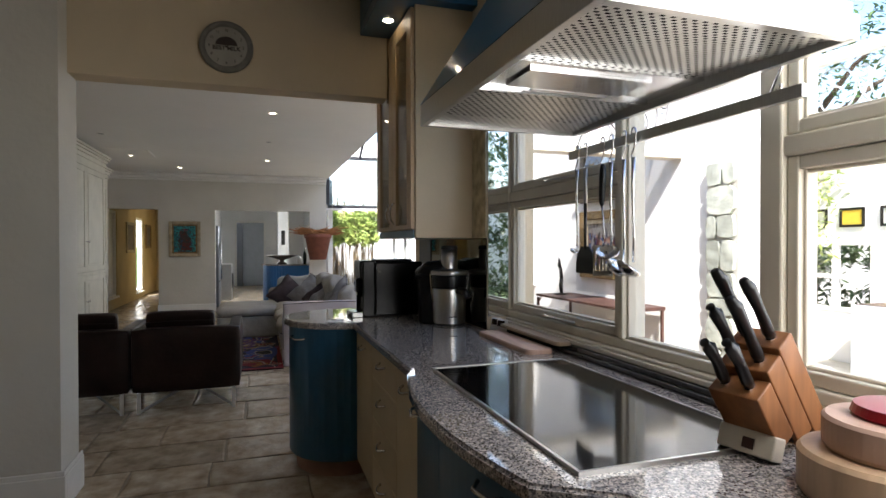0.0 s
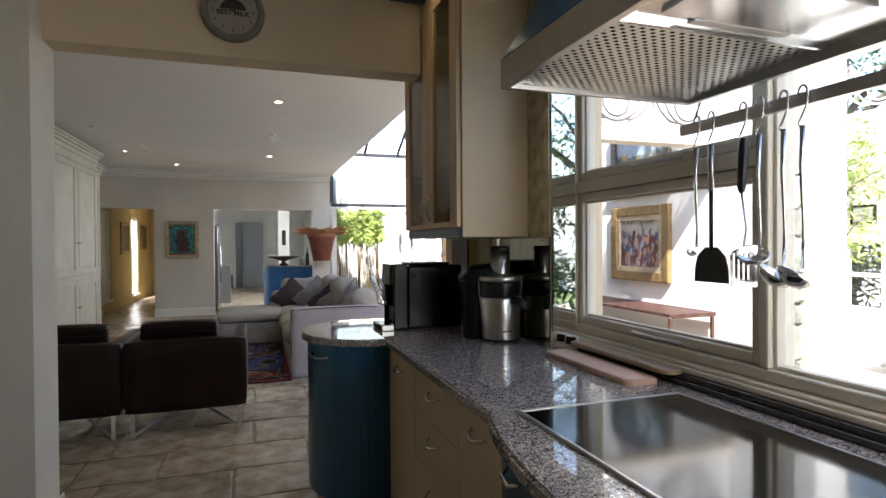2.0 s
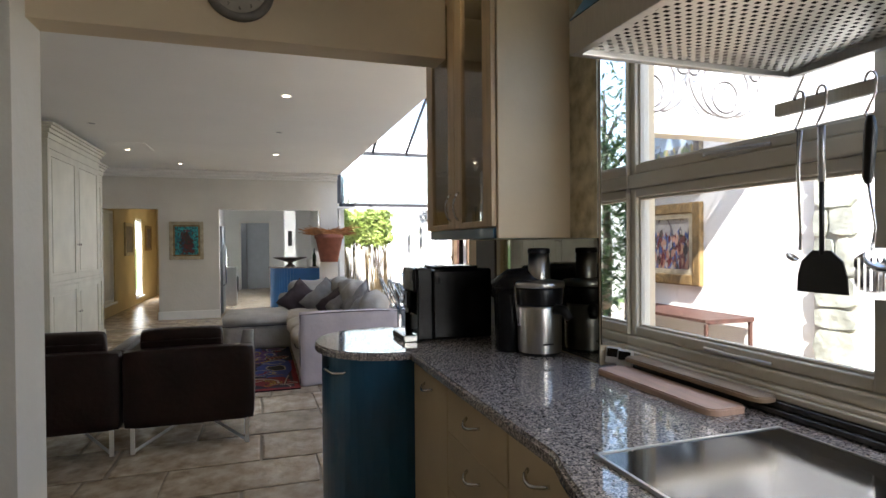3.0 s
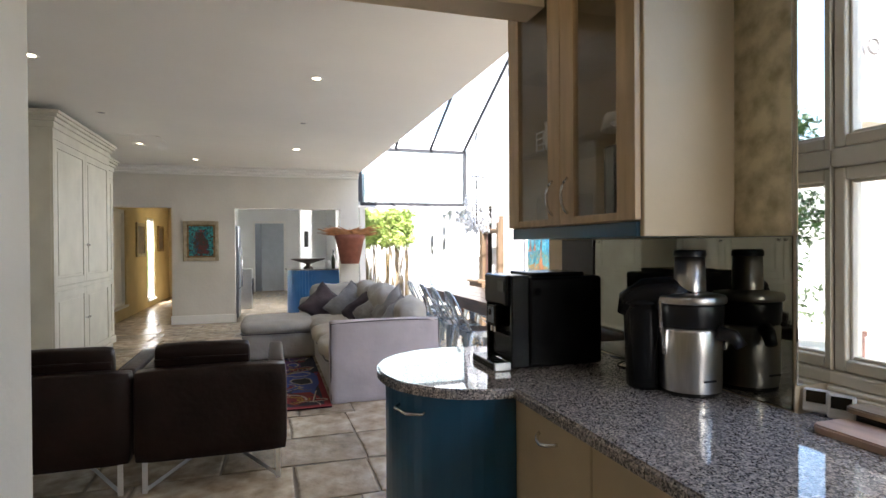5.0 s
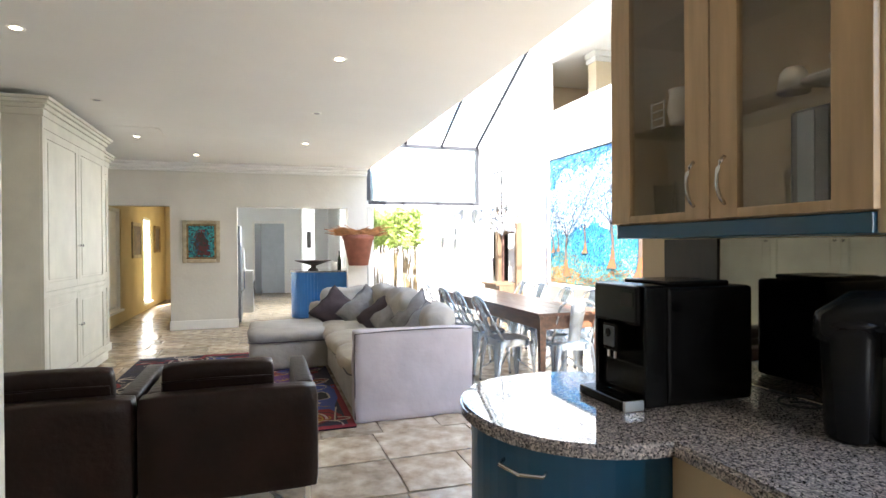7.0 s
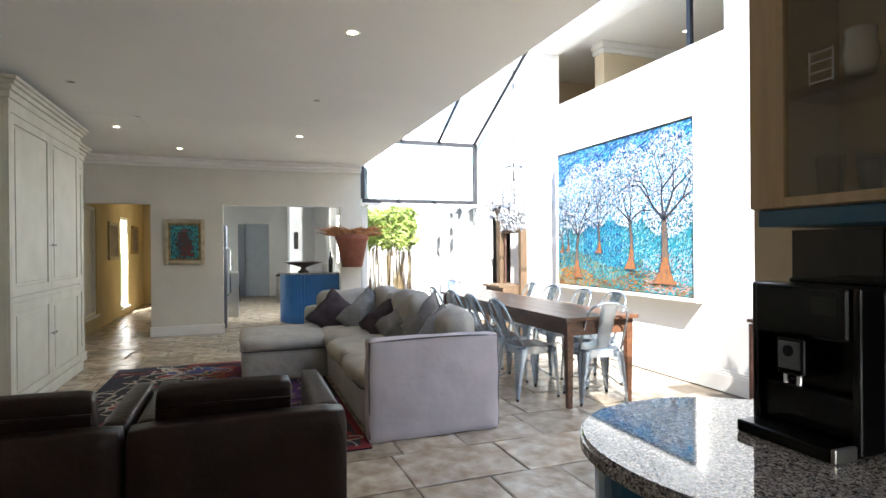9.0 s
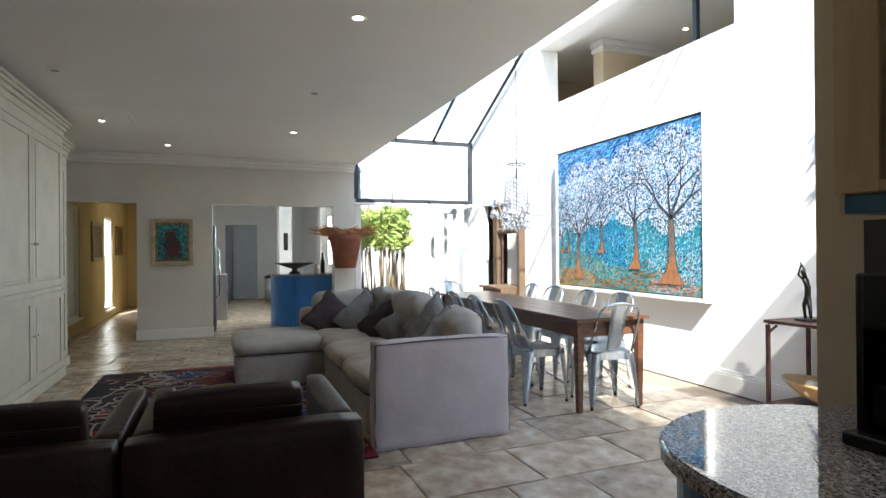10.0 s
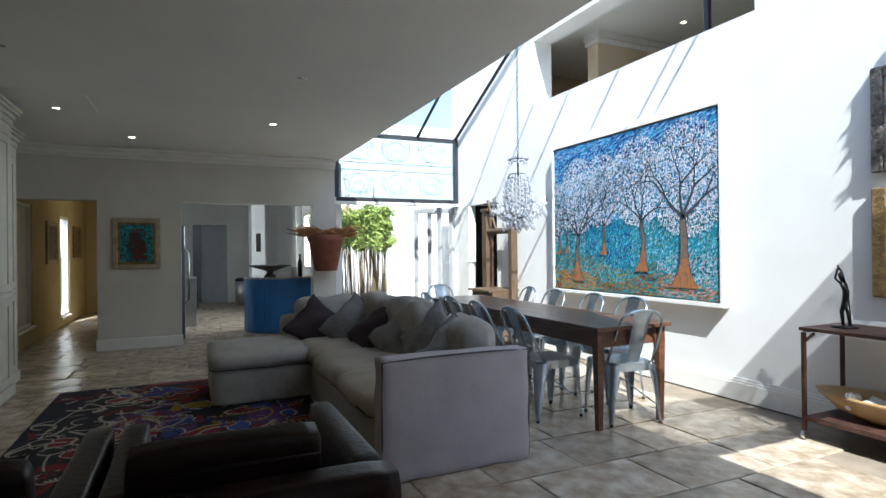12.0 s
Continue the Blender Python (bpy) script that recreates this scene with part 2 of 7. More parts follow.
def soft_box(w, d, h, r=0.06, wrinkle=0.008, seed=0, cuts=7, bulge=0.02):
    """An upholstered block standing on z = 0, centred on x, y."""
    bm = bmesh.new()
    bmesh.ops.create_cube(bm, size=1.0)
    bmesh.ops.subdivide_edges(bm, edges=bm.edges[:], cuts=cuts, use_grid_fill=True)
    half = Vector((w / 2, d / 2, h / 2))
    for v in bm.verts:
        p = Vector((v.co.x * w, v.co.y * d, v.co.z * h))
        core = Vector([max(-half[i] + r, min(half[i] - r, p[i])) for i in range(3)])
        off = p - core
        if off.length > 1e-6:
            p = core + off.normalized() * min(r, off.length)
        u = Vector((p.x / half.x, p.y / half.y, p.z / half.z))
        p += Vector((u.x * bulge * (1 - u.y ** 2) * (1 - u.z ** 2), u.y * bulge * (1 - u.x ** 2) * (1 - u.z ** 2), u.z * bulge * (1 - u.x ** 2) * (1 - u.y ** 2)))
        p += noise.noise_vector(p * 6 + Vector((seed * 2.7, 1.3 * seed, 0))) * wrinkle
        v.co = p + Vector((0, 0, h / 2))
    return bm


def placed(bm, m):
    bmesh.ops.transform(bm, matrix=m, verts=bm.verts)
    return bm

# ---------- large structure ----------
CZ = 2.70            # living ceiling
KZ = 2.85            # kitchen ceiling


def structure(name, bm, material, label, category):
    return tagged(part(name, bm, material), label, category, "", "structure")


floor = structure("floor", box(-5.2, 4.2, -2.2, 20.45, -0.12, -0.012), GROUT, "grout bed under the sandstone flagstone floor", "floor")
structure("ground", box(-300, 300, -300, 300, -0.4, -0.14), LAWN, "green lawn reaching out around the house", "ground")
structure("pavement", box(1.62, 9.0, -6.0, 4.40, -0.13, -0.03), PAVE, "pale sunlit paved terrace outside the kitchen window", "terrace")
structure("pavement", box(4.02, 9.0, 4.401, 9.9, -0.13, -0.03), PAVE, "pale paved veranda floor beyond the terrace", "terrace")
structure("pavement", box(1.55, 6.0, 12.14, 16.0, -0.13, -0.03), PAVE, "pale paved courtyard beyond the dining doors", "terrace")

# far living wall, with a passage opening and a kitchen opening
structure("wall_north", boxes((-1.62, -0.61, 12.06, 12.26, 0, CZ), (1.22, 1.56, 12.06, 12.26, 0, CZ), (-5.0, -1.62, 12.06, 12.26, 2.0, CZ),
                              (-0.61, 1.22, 12.06, 12.26, 2.0, CZ), (-5.0, -2.75, 12.06, 12.26, 0, 2.0)), WALLB, "white plastered wall with two square openings", "wall")
structure("wall_west", box(-2.95, -2.75, 3.668, 12.06, 0, CZ), WALL, "white plastered wall behind the cupboards", "wall")
structure("ceiling", box(-2.95, 1.60, 3.668, 12.06, CZ, CZ + 0.12), CEIL, "flat white living room ceiling with downlights", "ceiling")
structure("cornice", boxes((-2.75, 1.56, 11.93, 12.058, 2.655, 2.6985), (-2.75, 1.56, 11.965, 12.0575, 2.60, 2.6545), (-2.75, 1.56, 12.005, 12.057, 2.56, 2.5995), bevel=0.012), TRIM, "white coved cornice under the ceiling", "cornice")
structure("baseboard", box(-1.635, -0.595, 12.035, 12.058, 0, 0.15, 0.008), TRIM, "tall white skirting board", "skirting")

# upstand over the ceiling's edge, and the tall dining wall
structure("wall_upstand", boxes((1.50, 1.60, 4.15, 9.45, CZ + 0.12, 4.46), (1.50, 1.60, 9.45, 12.06, CZ + 0.12, 3.12)), WALL, "white plastered upstand above the ceiling edge", "wall")
structure("wall_east", boxes((3.71, 4.0, 3.45, 10.76, 0, 3.22), (3.71, 4.0, 9.74, 12.3, 3.22, 5.2), (3.71, 4.0, 3.45, 6.53, 3.22, 5.2), (3.71, 4.0, 10.76, 11.62, 2.02, 3.22), (3.71, 3.80, 11.62, 12.3, 0, 3.22), (3.71, 4.0, 6.53, 9.74, 4.07, 5.2)),
          WALL, "tall sunlit white plastered wall with an opening to an upper room", "wall")
structure("baseboard", boxes((3.684, 3.708, 4.3, 10.74, 0, 0.150), (3.690, 3.708, 4.3, 10.74, 0.1505, 0.172), (3.697, 3.708, 4.3, 10.74, 0.1725, 0.195), bevel=0.003), TRIM, "tall moulded white skirting board", "skirting")

# kitchen
structure("wall_header", boxes((-0.738, 0.957, 3.515, 3.665, 2.215, KZ), (0.957, 1.309, 3.517, 3.663, 2.60, KZ)), WALLC, "cream plastered beam over the kitchen opening", "wall")
structure("wall_pier", box(-3.4, -0.738, 3.375, 3.665, 0, KZ), WALLB, "white plastered pier beside the kitchen opening", "wall")
structure("baseboard", boxes((-3.4, -0.712, 3.347, 3.372, 0, 0.17), (-3.4, -0.716, 3.352, 3.3725, 0.17, 0.195), (-0.727, -0.712, 3.374, 3.665, 0, 0.17), (-0.727, -0.716, 3.374, 3.662, 0.17, 0.195), bevel=0.004), TRIM, "tall moulded skirting board on the pier", "skirting")
structure("wall_kitchen_west", box(-3.6, -3.4, -2.2, 3.9, 0, KZ), WALLK, "unseen kitchen wall toned tan to cut bounced light", "wall")
structure("wall_kitchen_south", box(-3.6, 1.45, -2.2, -2.0, 0, KZ), WALLK, "unseen kitchen end wall toned tan to cut bounced light", "wall")
structure("ceiling", box(-3.6, 1.60, -2.2, 3.90, KZ, KZ + 0.04), CEIL, "white kitchen ceiling", "ceiling")
structure("wall_kitchen_east", boxes((1.31, 1.425, 2.78, 4.148, 0, KZ), (1.425, 1.60, 2.83, 4.148, 0, KZ), (1.425, 1.60, 0.1, 2.83, 0, 0.93), (1.425, 1.60, 0.1, 2.83, 2.45, KZ), (1.42, 1.60, -2.2, 0.1, 0, KZ)), WALLC, "cream plastered window wall", "wall")



# ---------- more materials with their own patterns ----------
def granite():
    m = bpy.data.materials.new("grey_granite")
    m.use_nodes = True
    nt = m.node_tree
    b = nt.nodes["Principled BSDF"]
    b.inputs["Roughness"].default_value = 0.035
    b.inputs["IOR"].default_value = 1.5
    b.inputs["Coat Weight"].default_value, b.inputs["Coat Roughness"].default_value = 0.35, 0.02
    co = nt.nodes.new("ShaderNodeTexCoord")
    vo, no, r1, r2, mx = (nt.nodes.new("ShaderNodeTexVoronoi"), nt.nodes.new("ShaderNodeTexNoise"), nt.nodes.new("ShaderNodeValToRGB"), nt.nodes.new("ShaderNodeValToRGB"), nt.nodes.new("ShaderNodeMix"))
    vo.inputs["Scale"].default_value = 270
    no.inputs["Scale"].default_value, no.inputs["Detail"].default_value = 90, 3
    nt.links.new(co.outputs["Object"], vo.inputs["Vector"])
    nt.links.new(co.outputs["Object"], no.inputs["Vector"])
    nt.links.new(vo.outputs["Color"], r1.inputs[0])
    cr = r1.color_ramp
    cr.elements[0].position, cr.elements[0].color = 0.16, (0.026, 0.027, 0.033, 1)
    cr.elements[1].position, cr.elements[1].color = 0.72, (0.58, 0.545, 0.52, 1)
    e = cr.elements.new(0.42)
    e.color = (0.29, 0.285, 0.295, 1)
    nt.links.new(no.outputs["Fac"], r2.inputs[0])
    r2.color_ramp.elements[0].position, r2.color_ramp.elements[0].color = 0.32, (0.45, 0.45, 0.48, 1)
    r2.color_ramp.elements[1].position, r2.color_ramp.elements[1].color = 0.65, (1.2, 1.12, 1.05, 1)
    mx.data_type, mx.blend_type = "RGBA", "MULTIPLY"
    mx.inputs[0].default_value = 1.0
    nt.links.new(r1.outputs[0], mx.inputs[6])
    nt.links.new(r2.outputs[0], mx.inputs[7])
    nt.links.new(mx.outputs[2], b.inputs["Base Color"])
    return m


def antique_mirror():
    m = bpy.data.materials.new("antique_mirror")
    m.use_nodes = True
    nt = m.node_tree
    b = nt.nodes["Principled BSDF"]
    b.inputs["Metallic"].default_value = 0.8
    co, no, r1, r2 = nt.nodes.new("ShaderNodeTexCoord"), nt.nodes.new("ShaderNodeTexNoise"), nt.nodes.new("ShaderNodeValToRGB"), nt.nodes.new("ShaderNodeValToRGB")
    no.inputs["Scale"].default_value, no.inputs["Detail"].default_value = 17, 12
    nt.links.new(co.outputs["Object"], no.inputs["Vector"])
    nt.links.new(no.outputs["Fac"], r1.inputs[0])
    nt.links.new(no.outputs["Fac"], r2.inputs[0])
    r1.color_ramp.elements[0].position, r1.color_ramp.elements[0].color = 0.30, (0.36, 0.32, 0.22, 1)
    r1.color_ramp.elements[1].position, r1.color_ramp.elements[1].color = 0.62, (0.64, 0.59, 0.45, 1)
    r2.color_ramp.elements[0].color, r2.color_ramp.elements[1].color = (0.6, 0.6, 0.6, 1), (0.18, 0.18, 0.18, 1)
    nt.links.new(r1.outputs[0], b.inputs["Base Color"])
    nt.links.new(r2.outputs[0], b.inputs["Roughness"])
    return m


GRANITE = granite()
ANTIQUE = antique_mirror()
DARKSTONE = mat("dark_honed_stone", (0.055, 0.052, 0.05), 0.22, vary=0.25, scale=40)
DARKWOOD = mat("dark_stained_panel", (0.03, 0.022, 0.018), 0.35, vary=0.2, scale=6, stretch=(4, 4, 1))


def handle(parent, y, z, x, length=0.10, vertical=False, name="handle", stand=0.028):
    pts = []
    for i in range(9):
        a = i / 8
        off = -stand * math.sin(math.pi * a) ** 0.6
        s = (a - 0.5) * length
        pts.append((x + off, y, z + s) if vertical else (x + off, y + s, z - 0.012 * math.sin(math.pi * a)))
    return part(name, tube(pts, 0.0055, 8), CHROME, parent, "brushed steel bow handle", smooth=True)


# ---------- kitchen window ----------
def kitchen_window():
    w = thing("window_1", "wide cream-painted timber kitchen window with awning sashes", "window", kind="structure")
    X0, X1 = 1.448, 1.505
    z0, z1, z2, z3 = 0.945, 1.505, 1.615, 2.45
    fx0, fx1 = X0 - 0.022, X1 + 0.02
    # outer frame and posts
    part("window_frame", boxes((fx0, fx1, 0.10, 2.828, z0, z0 + 0.035), (fx0, fx1, 0.10, 2.828, z3 - 0.05, z3), (fx0, fx1, 2.774, 2.828, z0 + 0.035, z3 - 0.05),
                                (fx0, fx1, 1.824, 1.856, z0 + 0.035, z3 - 0.05), (fx0, fx1, 1.190, 1.256, z0 + 0.035, z3 - 0.05), (fx0, fx1, 0.10, 0.16, z0 + 0.035, z3 - 0.05),
                                (X0 - 0.018, X1 + 0.018, 1.856, 2.774, z1 + 0.03, z2 - 0.03), (X0 - 0.018, X1 + 0.018, 0.16, 1.190, z1 + 0.03, z2 - 0.03), bevel=0.006), FRAMEW, w)
    for ya, yb in ((1.856, 2.774), (0.16, 1.190)):
        for za, zb in ((z0 + 0.037, z1 + 0.028), (z2 - 0.028, z3 - 0.052)):
            s = 0.034
            sash = part("sash", boxes((X0 - 0.008, X1, ya + 0.003, ya + s, za, zb), (X0 - 0.008, X1, yb - s, yb - 0.003, za, zb), (X0 - 0.007, X1, ya + s, yb - s, za, za + s), (X0 - 0.007, X1, ya + s, yb - s, zb - s, zb), bevel=0.005), FRAMEW, w)
            e = s + 0.009
            part("glazing_bead", boxes((X0 + 0.008, X0 + 0.029, ya + s, ya + e, za + s, zb - s), (X0 + 0.008, X0 + 0.029, yb - e, yb - s, za + s, zb - s), (X0 + 0.009, X0 + 0.029, ya + e, yb - e, za + s, za + e), (X0 + 0.009, X0 + 0.029, ya + e, yb - e, zb - e, zb - s), bevel=0.003), FRAMEW, sash)
            g = part("pane", box(X0 + 0.03, X0 + 0.034, ya + s, yb - s, za + s, zb - s), GLASS, sash)
            g.visible_shadow = False
            ym = (ya + yb) / 2
            part("stay", tube([(X0 - 0.014, ym - 0.16, za + 0.012), (X0 - 0.03, ym - 0.06, za + 0.014), (X0 - 0.03, ym + 0.06, za + 0.018), (X0 - 0.014, ym + 0.08, za + 0.016)], 0.006, 6), STEEL, sash, "pewter casement stay", smooth=True)
    g = part("pane", box(X0 + 0.03, X0 + 0.034, 1.256, 1.824, z0 + 0.035, z3 - 0.05), GLASS, w)
    g.visible_shadow = False
    part("glazing_bead", boxes((X0 - 0.004, X0 + 0.028, 1.256, 1.268, z0 + 0.035, z3 - 0.05), (X0 - 0.004, X0 + 0.028, 1.812, 1.824, z0 + 0.035, z3 - 0.05), (X0 - 0.003, X0 + 0.028, 1.268, 1.812, z0 + 0.035, z0 + 0.047), bevel=0.003), FRAMEW, w)
    part("window_sill", boxes((1.392, 1.425, 0.1, 2.765, 0.915, 0.932), (1.404, 1.470, 0.1, 2.765, 0.932, 0.944), bevel=0.004), FRAMEW, w, "cream moulded sill board")
    part("stone_ledge", boxes((1.362, 1.404, 0.1, 2.765, 0.884, 0.898), (1.378, 1.404, 0.1, 2.765, 0.8985, 0.9145), bevel=0.002), DARKSTONE, w, "dark granite ledge below the window")


kitchen_window()
structure("mirror_reveal", box(1.312, 1.424, 2.770, 2.776, 0.95, 2.45), MIRROR, "narrow mirror lining the window reveal", "mirror")


# ---------- kitchen worktop and units ----------
def super_arc(cx, cy, a, b, p, t0, t1, n):
    out = []
    for i in range(n + 1):
        t = radians(t0 + (t1 - t0) * i / n)
        c, s = math.cos(t), math.sin(t)
        out.append((cx + a * math.copysign(abs(c) ** (2 / p), c), cy + b * math.copysign(abs(s) ** (2 / p), s)))
    return out


def bow(y, inset=0.0):
    return 0.71 - 0.10 * math.sin(math.pi * (2.06 - y) / 1.12) ** 0.75 + inset


BOWY = [2.04 - 0.98 * i / 16 for i in range(17)]
outline = [(1.306, 3.88), (0.98, 3.88)] + super_arc(0.705, 3.615, 0.362, 0.372, 2.15, 46, 268, 36) + [(0.70, 3.243), (0.70, 2.06)] + [(bow(y), y) for y in BOWY] + [(0.80, 0.97), (0.86, 0.88), (0.88, 0.7), (0.88, 0.12), (1.40, 0.12), (1.40, 2.766), (1.306, 2.766)]
worktop = part("worktop", prism(outline, 0.848, 0.880, 0.008), GRANITE)
tagged(worktop, "polished speckled grey granite worktop with a curved front", "worktop")

unit = thing("base_cabinet", "blue lacquered curved peninsula cabinet under the granite", "cabinet", group="kitchen base units")
pen = [(1.29, 3.84), (0.96, 3.84)] + super_arc(0.705, 3.615, 0.330, 0.338, 2.15, 46, 268, 36) + [(0.755, 3.285), (1.29, 3.285)]
part("body", prism(pen, 0.10, 0.846), BLUE, unit, smooth=False)
part("plinth", prism([(x + (0.8 - x) * 0.10, y + (3.64 - y) * 0.14) for x, y in pen], 0.0, 0.098), mat("dull_red_plinth", (0.36, 0.20, 0.14), 0.7), unit, "dull red recessed plinth")
h = part("handle", tube([(0.395, 3.50, 0.79), (0.372, 3.485, 0.782), (0.398, 3.425, 0.775), (0.437, 3.378, 0.782), (0.462, 3.395, 0.79)], 0.0055, 8), CHROME, unit, "brushed steel bow handle", smooth=True)


def drawer_unit(y0, y1, splits, label):
    u = thing("base_cabinet", label, "cabinet", group="kitchen base units")
    part("carcass", box(0.745, 1.30, y0 + 0.001, y1 - 0.001, 0.10, 0.846), CREAM, u)
    part("plinth", box(0.80, 1.28, y0 + 0.002, y1 - 0.002, 0.0, 0.099), DARKWOOD, u)
    zs = [0.105] + splits + [0.843]
    for a, b in zip(zs, zs[1:]):
        f = part("drawer_front", box(0.725, 0.744, y0 + 0.003, y1 - 0.003, a + 0.002, b - 0.002, 0.003), CREAM, u)
        handle(f, (y0 + y1) / 2, b - 0.065, 0.725, min(0.11, (y1 - y0) * 0.4))


drawer_unit(2.84, 3.283, [], "cream painted single-door base cabinet")
drawer_unit(2.335, 2.838, [0.29, 0.48, 0.675], "cream painted base cabinet with four drawers")
drawer_unit(1.99, 2.333, [], "narrow cream painted base cabinet beside the hob")

unit = thing("base_cabinet", "blue lacquered bow-fronted cabinet below the hob", "cabinet", group="kitchen base units")
for ya, yb in ((1.985, 1.53), (1.526, 1.07)):
    ys = [ya + (yb - ya) * i / 10 for i in range(11)]
    front = [(bow(y, 0.035), y) for y in ys]
    d = part("door", prism(front + [(x + 0.02, y) for x, y in front[::-1]], 0.105, 0.843), BLUE, unit)
    ym = ya - 0.16 if ya > 1.6 else yb + 0.16
    part("handle", tube([(bow(ym + 0.05, 0.03), ym + 0.05, 0.80), (bow(ym + 0.03, 0.008), ym + 0.03, 0.792), (bow(ym - 0.03, 0.008), ym - 0.03, 0.792), (bow(ym - 0.05, 0.03), ym - 0.05, 0.80)], 0.0055, 8), CHROME, d, "brushed steel bow handle", smooth=True)
part("carcass", box(0.77, 1.29, 1.07, 1.984, 0.10, 0.846), CREAM, unit)
part("plinth", box(0.80, 1.28, 1.08, 1.97, 0, 0.099), DARKWOOD, unit)
unit = thing("base_cabinet", "cream painted base cabinet at the end of the run", "cabinet", group="kitchen base units")
part("carcass", box(0.90, 1.30, 0.14, 1.066, 0.10, 0.846), CREAM, unit)
part("plinth", box(0.95, 1.28, 0.16, 1.05, 0, 0.099), DARKWOOD, unit)

hob = thing("hob", "large black glass hob in a slim steel frame", "hob", at=(0, 0, 0))
part("glass_top", box(0.778, 1.277, 1.066, 1.994, 0.8805, 0.8865, 0.001), mat("hob_glass", (0.005, 0.005, 0.006), 0.09, vary=0.2, scale=3), hob)
part("steel_frame", boxes((0.771, 0.778, 1.059, 2.001, 0.8802, 0.889), (1.277, 1.284, 1.059, 2.001, 0.8802, 0.889), (0.778, 1.277, 1.059, 1.066, 0.8802, 0.889), (0.778, 1.277, 1.994, 2.001, 0.8802, 0.889)), STEEL, hob)


# ---------- cooker hood ----------
def perforated(x0, x1, y0, y1, z0, z1, nx, ny):
    """A sheet sloping from z0 at y0 to z1 at y1, with slots cut out, folded 1 mm thick."""
    bm = bmesh.new()
    dx, dy = (x1 - x0) / nx, (y1 - y0) / ny

    def v(x, y):
        return bm.verts.new((x, y, z0 + (z1 - z0) * (y - y0) / (y1 - y0)))
    for i in range(nx):
        for j in range(ny):
            ax, ay = x0 + i * dx, y0 + j * dy
            hx0, hx1 = ax + dx * 0.06, ax + dx * 0.94
            hy0, hy1 = ay + dy * 0.20, ay + dy * 0.80
            if (i + j) % 2:
                bm.faces.new((v(ax, ay), v(ax + dx, ay), v(ax + dx, ay + dy), v(ax, ay + dy)))
                continue
            o = [v(ax, ay), v(ax + dx, ay), v(ax + dx, ay + dy), v(ax, ay + dy)]
            q = [v(hx0, hy0), v(hx1, hy0), v(hx1, hy1), v(hx0, hy1)]
            for k in range(4):
                bm.faces.new((o[k], o[(k + 1) % 4], q[(k + 1) % 4], q[k]))
    return bm


# black for the block behind the filter slots; the hood's inner shade as colour
HOODSHADE = mat("hood_shade_black", (0.006, 0.006, 0.006), 0.9, vary=0.2)
HOODSHADE.node_tree.nodes["Principled BSDF"].inputs["Specular IOR Level"].default_value = 0.1
hood = thing("cooker_hood", "stainless steel cooker hood with perforated filters", "cooker hood")
HX0, HX1, HY0, HY1, HZ = 0.745, 1.368, 0.962, 2.045, 1.735
part("rim", boxes((HX0, HX0 + 0.02, HY0, HY1, HZ, HZ + 0.075), (HX1 - 0.02, HX1, HY0, HY1, HZ, HZ + 0.052), (HX0 + 0.02, HX1 - 0.02, HY0, HY0 + 0.02, HZ, HZ + 0.075), (HX0 + 0.02, HX1 - 0.02, HY1 - 0.02, HY1, HZ, HZ + 0.075), bevel=0.002), STEEL, hood)
part("filter", perforated(HX0 + 0.02, HX1 - 0.02, 1.60, HY1 - 0.02, HZ + 0.036, HZ + 0.012, 46, 30), FILTER, hood, "perforated steel grease filter")
part("filter", perforated(HX0 + 0.02, HX1 - 0.02, HY0 + 0.02, 1.36, HZ + 0.012, HZ + 0.036, 46, 28), FILTER, hood, "perforated steel grease filter")
ctr = part("centre_panel", boxes((HX0 + 0.02, HX1 - 0.02, 1.36, 1.60, HZ + 0.026, HZ + 0.044), (HX0 + 0.10, HX1 - 0.16, 1.40, 1.545, HZ + 0.018, HZ + 0.0255), (HX0 + 0.02, HX1 - 0.02, 1.592, 1.60, HZ + 0.016, HZ + 0.0258)), CHROME, hood, "polished steel centre panel with lamp cover")
part("control_strip", boxes((0.93, 1.18, 1.552, 1.575, HZ + 0.019, HZ + 0.0256), bevel=0.002), STEEL, hood)
part("inner_box", box(HX0 + 0.02, HX1 - 0.02, HY0 + 0.02, HY1 - 0.02, HZ + 0.046, HZ + 0.10), HOODSHADE, hood)
bm = bmesh.new()
lo = [bm.verts.new(p) for p in ((HX0, HY0, HZ + 0.076), (HX1, HY0, HZ + 0.101), (HX1, HY1, HZ + 0.101), (HX0, HY1, HZ + 0.076))]
hi = [bm.verts.new(p) for p in ((1.02, 1.25, 2.30), (1.40, 1.25, 2.30), (1.40, 1.78, 2.30), (1.02, 1.78, 2.30))]
for k in range(4):
    bm.faces.new((lo[k], lo[(k + 1) % 4], hi[(k + 1) % 4], hi[k]))
bm.faces.new(hi)
part("canopy", bm, BLUE, hood, "dark blue painted sloping canopy")
part("duct", box(1.03, 1.395, 1.26, 1.77, 2.302, KZ - 0.001), BLUE, hood)

rail = thing("utensil_rail", "square steel rail hung from the cooker hood", "rail")
part("bar", box(1.362, 1.380, 1.085, 2.08, 1.650, 1.682, 0.002), STEEL, rail)


def s_hook(x, y, z0, z1, parent):
    pts = []
    for i in range(9):
        a = math.pi * (0.15 + i / 8)
        pts.append((x, y + 0.016 * math.cos(a), z1 + 0.016 * math.sin(a)))
    for i in range(9):
        a = math.pi * (0.15 + i / 8)
        pts.append((x, y + 0.014 * math.cos(a), z0 - 0.014 * math.sin(a)))
    return part("hook", tube(pts, 0.0032, 6), CHROME, parent, "bent steel hook", smooth=True)


